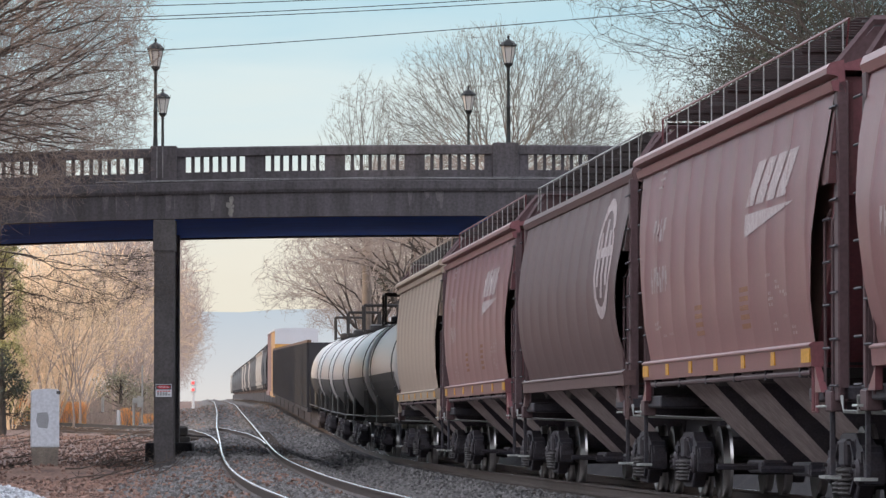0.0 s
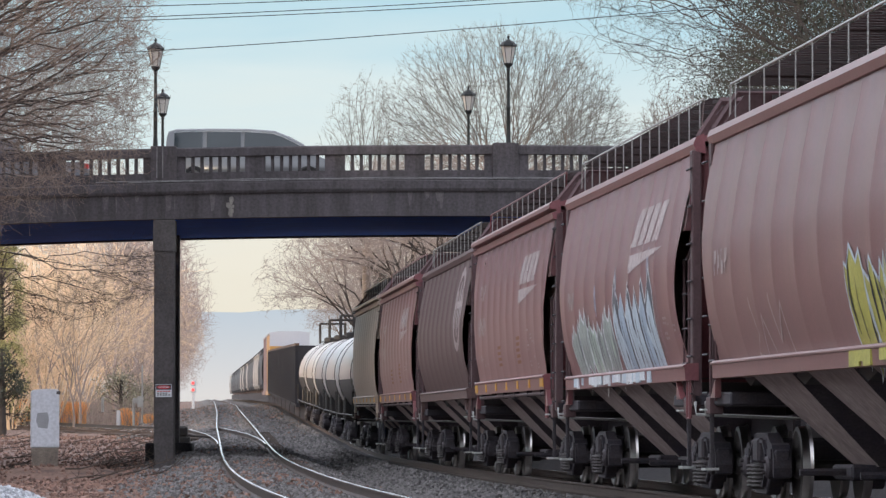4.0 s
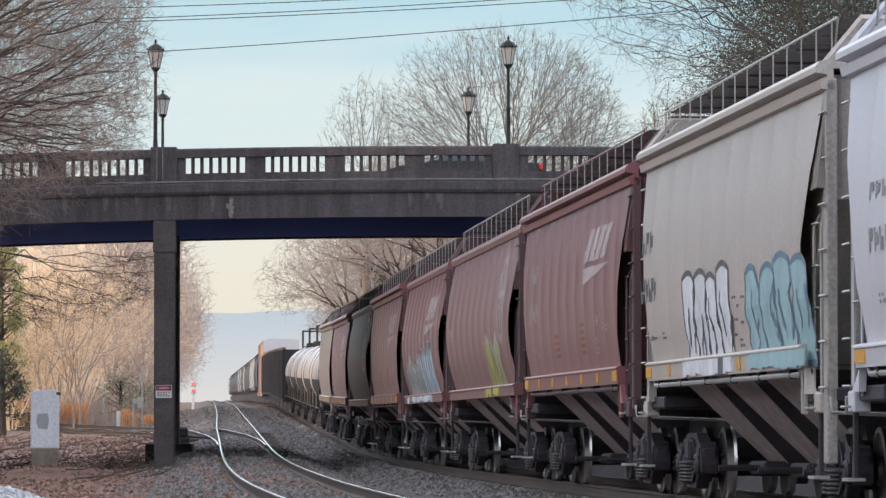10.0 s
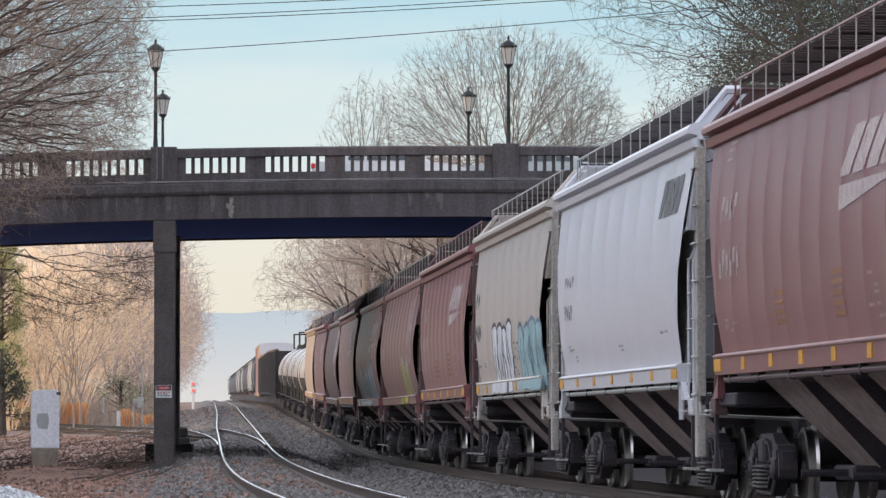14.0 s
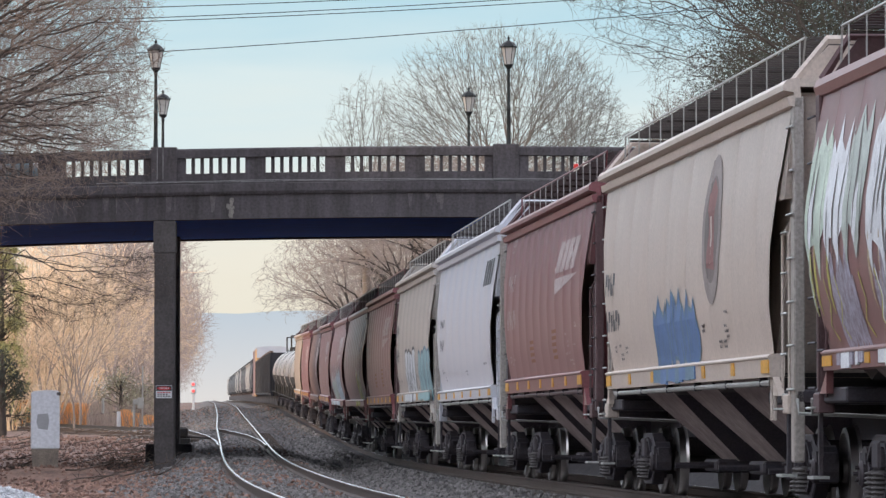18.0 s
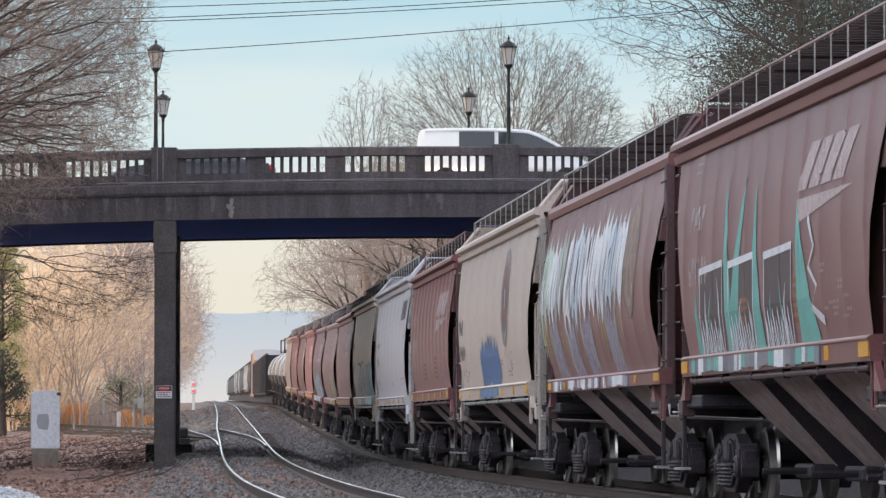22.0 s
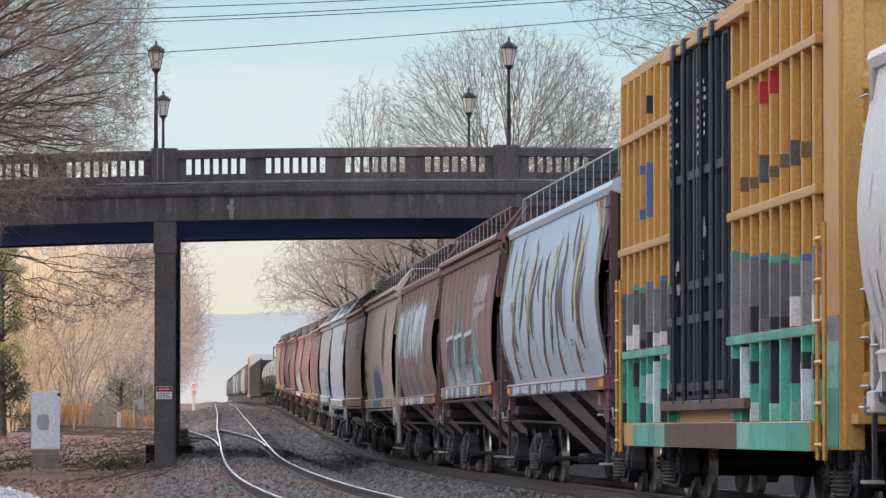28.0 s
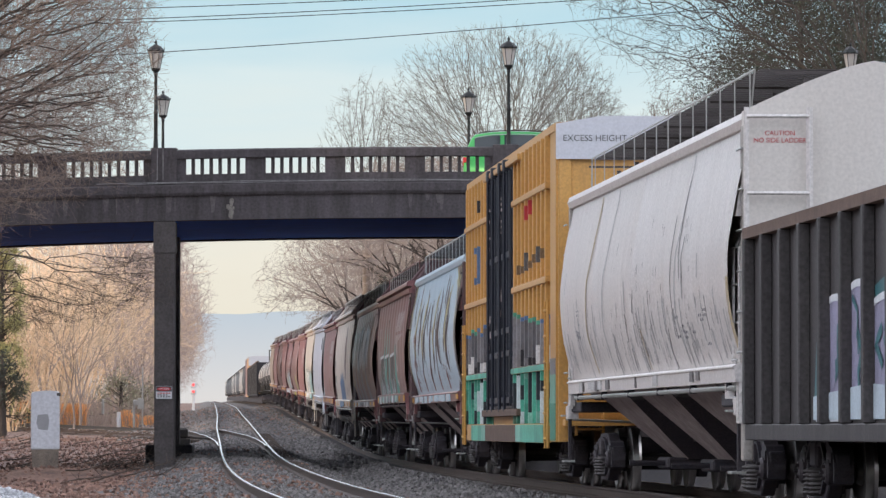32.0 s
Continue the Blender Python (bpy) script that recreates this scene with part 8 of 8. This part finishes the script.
def road_car(name, color, label, style, length=4.8, high=None, blank=0, rails_=False):
    """A car that drives towards +x; style: the (along, up) line of its cabin from the back, at a length of 4.8 m."""
    car = empty(name, Matrix(), label, "car", "traffic on the bridge")
    p = mat("car_paint", color, 0.3, 0.2, vary=0.05, bump=0)
    l, k = length, length / 4.8
    top = max(z for _, z in style)
    up = ((high or top) - 0.98) / (top - 0.98)
    line = [(-l / 2 + x * k, 0.98 + (z - 0.98) * up) for x, z in style]

    def roof_at(x):
        return float(np.interp(x, [q[0] for q in line], [q[1] for q in line]))
    bm = bmesh.new()
    prism(bm, [(-l / 2 + 0.03, 0.32), (-l / 2, 0.55), (-l / 2 + 0.02, 0.86), (-l / 2 + 0.1, 1.0), (line[-1][0] - 0.1, 1.01), (l / 2 - 0.55, 0.90), (l / 2 - 0.14, 0.76), (l / 2, 0.58), (l / 2 - 0.03, 0.32), (l / 2 - 0.2, 0.26), (-l / 2 + 0.2, 0.26)], "y", -0.88, 0.88)
    bmesh.ops.bevel(bm, geom=bm.edges[:], offset=0.05, segments=2, affect="EDGES")
    part("body", bm, p, car, smooth=True)
    # cabin, drawn in towards the roof
    bm = bmesh.new()
    rows = []
    for x, z in line:
        w = 0.86 - 0.20 * (z - 0.98) / 0.73
        rows.append([bm.verts.new(q) for q in ((x, -0.86, 0.94), (x, -w, z - 0.05), (x, -w + 0.10, z), (x, w - 0.10, z), (x, w, z - 0.05), (x, 0.86, 0.94))])
    for a, b in zip(rows, rows[1:]):
        for i in range(5):
            bm.faces.new((a[i], b[i], b[i + 1], a[i + 1]))
    bm.faces.new(rows[0])
    bm.faces.new(rows[-1][::-1])
    part("cabin", bm, p, car, smooth=True)
    x_lo, x_hi = line[1][0] + 0.22, line[-2][0] - 0.05
    for s in (-1, 1):
        for u0, u1 in ((0.0, 0.22), (0.255, 0.52), (0.55, 1.0))[blank:]:
            xs = np.linspace(x_lo + (x_hi - x_lo) * u0, x_lo + (x_hi - x_lo) * u1, 7)
            bm = bmesh.new()
            loop = []
            for x in xs:
                z = max(1.06, roof_at(x) - 0.105)
                loop.append((x, z))
            vs = [bm.verts.new((x, s * (0.868 - 0.20 * (1.03 - 0.98) / 0.73), 1.04)) for x in (xs[0], xs[-1])]
            vs += [bm.verts.new((x, s * (0.877 - 0.20 * (z - 0.98) / 0.73), z)) for x, z in reversed(loop)]
            bm.faces.new(vs)
            part("side_window", bm, M_CARGLASS, car)
        edge = [Vector((x, s * (0.880 - 0.20 * (max(1.06, roof_at(x) - 0.085) - 0.98) / 0.73), max(1.06, roof_at(x) - 0.085))) for x in np.linspace(x_lo, x_hi, 14)]
        part("window_trim", pipe(edge, 0.012, 4), M_TRIM, car, "bright window trim")
        if rails_:
            part("roof_rail", pipe([Vector((x, s * 0.60, roof_at(x) + 0.025)) for x in np.linspace(line[3][0] + 0.1, line[8][0], 9)], 0.018, 5), M_BLACK, car, "dark roof rail")
        for x in (-l / 2 + 0.85, l / 2 - 0.9):
            bm = bmesh.new()
            lathe(bm, [(0.05, s * 0.86), (0.2, s * 0.87), (0.22, s * 0.90), (0.30, s * 0.905), (0.33, s * 0.88), (0.33, s * 0.74), (0.3, s * 0.7)], (x, 0, 0.33), "y", 18)
            part("wheel", bm, M_TYRE, car)
        part("tail_light", boxm(-l / 2 - 0.012, -l / 2 + 0.12, min(s * 0.62, s * 0.89), max(s * 0.62, s * 0.89), 0.80, 0.95, 0.02), M_TAIL, car)
        part("headlight", boxm(l / 2 - 0.24, l / 2 - 0.06, min(s * 0.58, s * 0.87), max(s * 0.58, s * 0.87), 0.64, 0.76, 0.02), M_TRIM, car)
    for a, b in ((line[1], line[2]), (line[-3], line[-2])):
        bm = bmesh.new()
        t = 0.012 if a is line[-3] else -0.012
        q = [(x + t, y * (0.62 - 0.06 * (z > 1.35)), z + 0.008) for (x, z), y in ((a, -1), (a, 1), (b, 1), (b, -1))]
        bm.faces.new([bm.verts.new(v) for v in q])
        part("windscreen" if a is line[-3] else "rear_window", bm, M_CARGLASS, car)
    return car


def white_truck():
    car = empty("lorry", Matrix(), "white cab-only road truck crossing the bridge", "truck", "traffic on the bridge")
    p = mat("truck_white", (0.7, 0.7, 0.68), 0.4, vary=0.05, bump=0)
    bm = bmesh.new()
    prism(bm, [(-0.9, 0.7), (-0.9, 2.28), (-0.78, 2.34), (0.75, 2.36), (0.92, 2.27), (1.28, 1.6), (2.3, 1.34), (2.5, 1.15), (2.55, 0.7)], "y", -1.0, 1.0)
    bmesh.ops.bevel(bm, geom=bm.edges[:], offset=0.07, segments=2, affect="EDGES")
    part("cab", bm, p, car)
    for s in (-1, 1):
        bm = bmesh.new()
        prism(bm, [(0.14, 1.6), (1.0, 1.6), (0.78, 2.2), (0.18, 2.2)], "y", min(s * 0.99, s * 1.02), max(s * 0.99, s * 1.02))
        part("side_window", bm, M_CARGLASS, car)
        part("side_window", boxm(-0.56, -0.1, min(s * 0.99, s * 1.02), max(s * 0.99, s * 1.02), 1.62, 2.22, 0.02), M_CARGLASS, car)
        part("mirror", boxm(1.0, 1.12, min(s * 1.05, s * 1.2), max(s * 1.05, s * 1.2), 1.6, 2.1, 0.02), p, car)
        part("exhaust", pipe([(-1.14, s * 0.85, 0.9), (-1.14, s * 0.85, 2.38)], 0.075, 10), M_BLACK, car)
        part("exhaust_guard", pipe([(-0.99, s * 0.85, 0.95), (-0.99, s * 0.85, 2.3)], 0.03, 8), M_TRIM, car, "bright guard beside the exhaust")
        part("grab_handle", pipe([(-0.02, s * 1.03, 1.2), (-0.02, s * 1.05, 1.9)], 0.015, 6), M_TRIM, car)
        part("headlight", boxm(2.36, 2.5, min(s * 0.6, s * 0.95), max(s * 0.6, s * 0.95), 0.9, 1.1, 0.02), M_TRIM, car)
        for x in (1.5, -2.2, -3.3):
            bm = bmesh.new()
            lathe(bm, [(0.3, s * 0.75), (0.5, s * 0.78), (0.5, s * 1.0), (0.3, s * 1.02)], (x, 0, 0.5), "y", 16)
            part("wheel", bm, M_TYRE, car)
    part("chassis", boxm(-4.2, 2.0, -0.45, 0.45, 0.6, 0.95), M_BLACK, car)
    part("visor", boxm(0.8, 1.08, -0.95, 0.95, 2.27, 2.33, 0.015), p, car, "sun visor over the windscreen")
    part("rack", boxm(-1.06, -0.96, -0.72, 0.72, 0.9, 1.7, 0.02), M_BLACK, car, "black headboard behind the cab")
    bm = bmesh.new()
    bm.faces.new([bm.verts.new(v) for v in ((0.955, -0.86, 2.23), (0.955, 0.86, 2.23), (1.285, 0.9, 1.64), (1.285, -0.9, 1.64))])
    part("windscreen", bm, M_CARGLASS, car)
    return car


TRAFFIC = []


def build_traffic():
    # vehicle, time at which it passes the middle of the lamps' span, speed along +x
    def add(car, t, x_px, speed, d=None):
        d = d or (135.5 if speed > 0 else 139.5)
        TRAFFIC.append((car, t, (x_px - 784) * d / 8400, speed, d))
    add(road_car("pickup_truck", (0.10, 0.10, 0.11), "dark grey pickup truck driving over the bridge", PICKUP, 5.5, blank=1), 3.5, 475, -16)
    add(road_car("van", (0.16, 0.165, 0.17), "grey people carrier driving over the bridge", VAN, 5.0, 1.74), 3.5, 45, 13)
    add(road_car("estate_car", (0.05, 0.055, 0.065), "dark grey estate car driving over the bridge", ESTATE, 5.0, 1.72, rails_=True), 5.5, 1023, 13)
    add(road_car("pickup_truck", (0.5, 0.5, 0.5), "white pickup truck with red tail lights on the bridge", PICKUP, 5.5, blank=1), 7.5, 776, -13.7)
    add(road_car("estate_car", (0.04, 0.055, 0.05), "dark green estate car with red tail lights on the bridge", ESTATE, high=1.73), 8.5, 505, -15)
    add(road_car("sedan", (0.02, 0.02, 0.022), "black sedan driving over the bridge", SEDAN), 10.5, 440, -12.5)
    add(road_car("sedan", (0.05, 0.05, 0.05), "dark low sedan driving over the bridge", SEDAN, high=1.36), 12.0, 500, -13)
    add(road_car("sedan", (0.5, 0.5, 0.5), "pale sedan driving over the bridge", SEDAN), 13.5, 365, 11, 139.0)
    add(road_car("sedan", (0.3, 0.33, 0.33), "grey sedan driving over the bridge", SEDAN, high=1.40), 14.5, 540, -13)
    add(road_car("sedan", (0.55, 0.55, 0.54), "white sedan driving over the bridge", SEDAN, high=1.40), 17.0, 465, 11.5, 139.0)
    add(road_car("estate_car", (0.10, 0.14, 0.16), "blue-grey estate car driving over the bridge", ESTATE, 4.7, 1.58), 19.0, 745, 13.2)
    add(road_car("sedan", (0.45, 0.44, 0.42), "pale sedan with red tail lights on the bridge", SEDAN, high=1.40), 20.0, 470, -13)
    add(white_truck(), 21.0, 496, 14.1)
    add(road_car("van", (0.62, 0.63, 0.64), "white van driving over the bridge", VAN, 5.2, 1.80, blank=1), 21.5, 468, 13.8)
    add(road_car("sedan", (0.04, 0.04, 0.045), "black sedan driving over the bridge", SEDAN, high=1.40), 22.0, 340, -13)
    add(road_car("hatchback", (0.10, 0.05, 0.05), "dark red hatchback driving over the bridge", ESTATE, 4.5, 1.50), 25.0, 310, 14)
    add(road_car("sedan", (0.03, 0.03, 0.03), "black sedan driving over the bridge", SEDAN, high=1.38), 30.0, 600, -13)
    add(road_car("estate_car", (0.045, 0.33, 0.085), "bright green estate car with dark roof rails on the bridge", ESTATE, 4.9, 1.71, rails_=True), 31.5, 531, 14.2)


def motions():
    times = [2.0 * i for i in range(17)]
    for car, t0, length in CARS:
        walk(car, [(t, car_pose(SPEED * (t - t0), length)) for t in times])
    turn = SPEED / 0.457 * 0.1
    near = {c for c, t0, _ in CARS if t0 > -4.5}
    for w, y in SPIN:
        if w.parent.parent in near:
            walk(w, [(0.1 * i, Matrix.Translation((0, y, 0.457)) @ Matrix.Rotation(-turn * i, 4, "X")) for i in range(321)])
    for car, t0, x0, v, d in TRAFFIC:
        rows = []
        for t in (0.0, 8.0, 16.0, 24.0, 32.0):
            rows.append((t, pose(x0 + v * (t - t0), d, 7.66, 0, 0, 0 if v > 0 else 180)))
        walk(car, rows)


build_ground()
build_tracks()
build_bridge()
lamp0 = None
for lx in LAMP_XS:
    lamp = build_lamp(lx + (0.08 if lx > 0 else -0.24), BR_Y + 0.18, 8.71 + camber(lx), lamp0)
    lamp0 = lamp0 or lamp
    build_lamp(lx - (0.92 if lx > 0 else 1.2), BR_FAR + 0.2, 8.71 + camber(lx), lamp0)
build_trees()
build_distance()
build_wayside()
cars = build_train()
build_traffic()
build_stones()
motions()
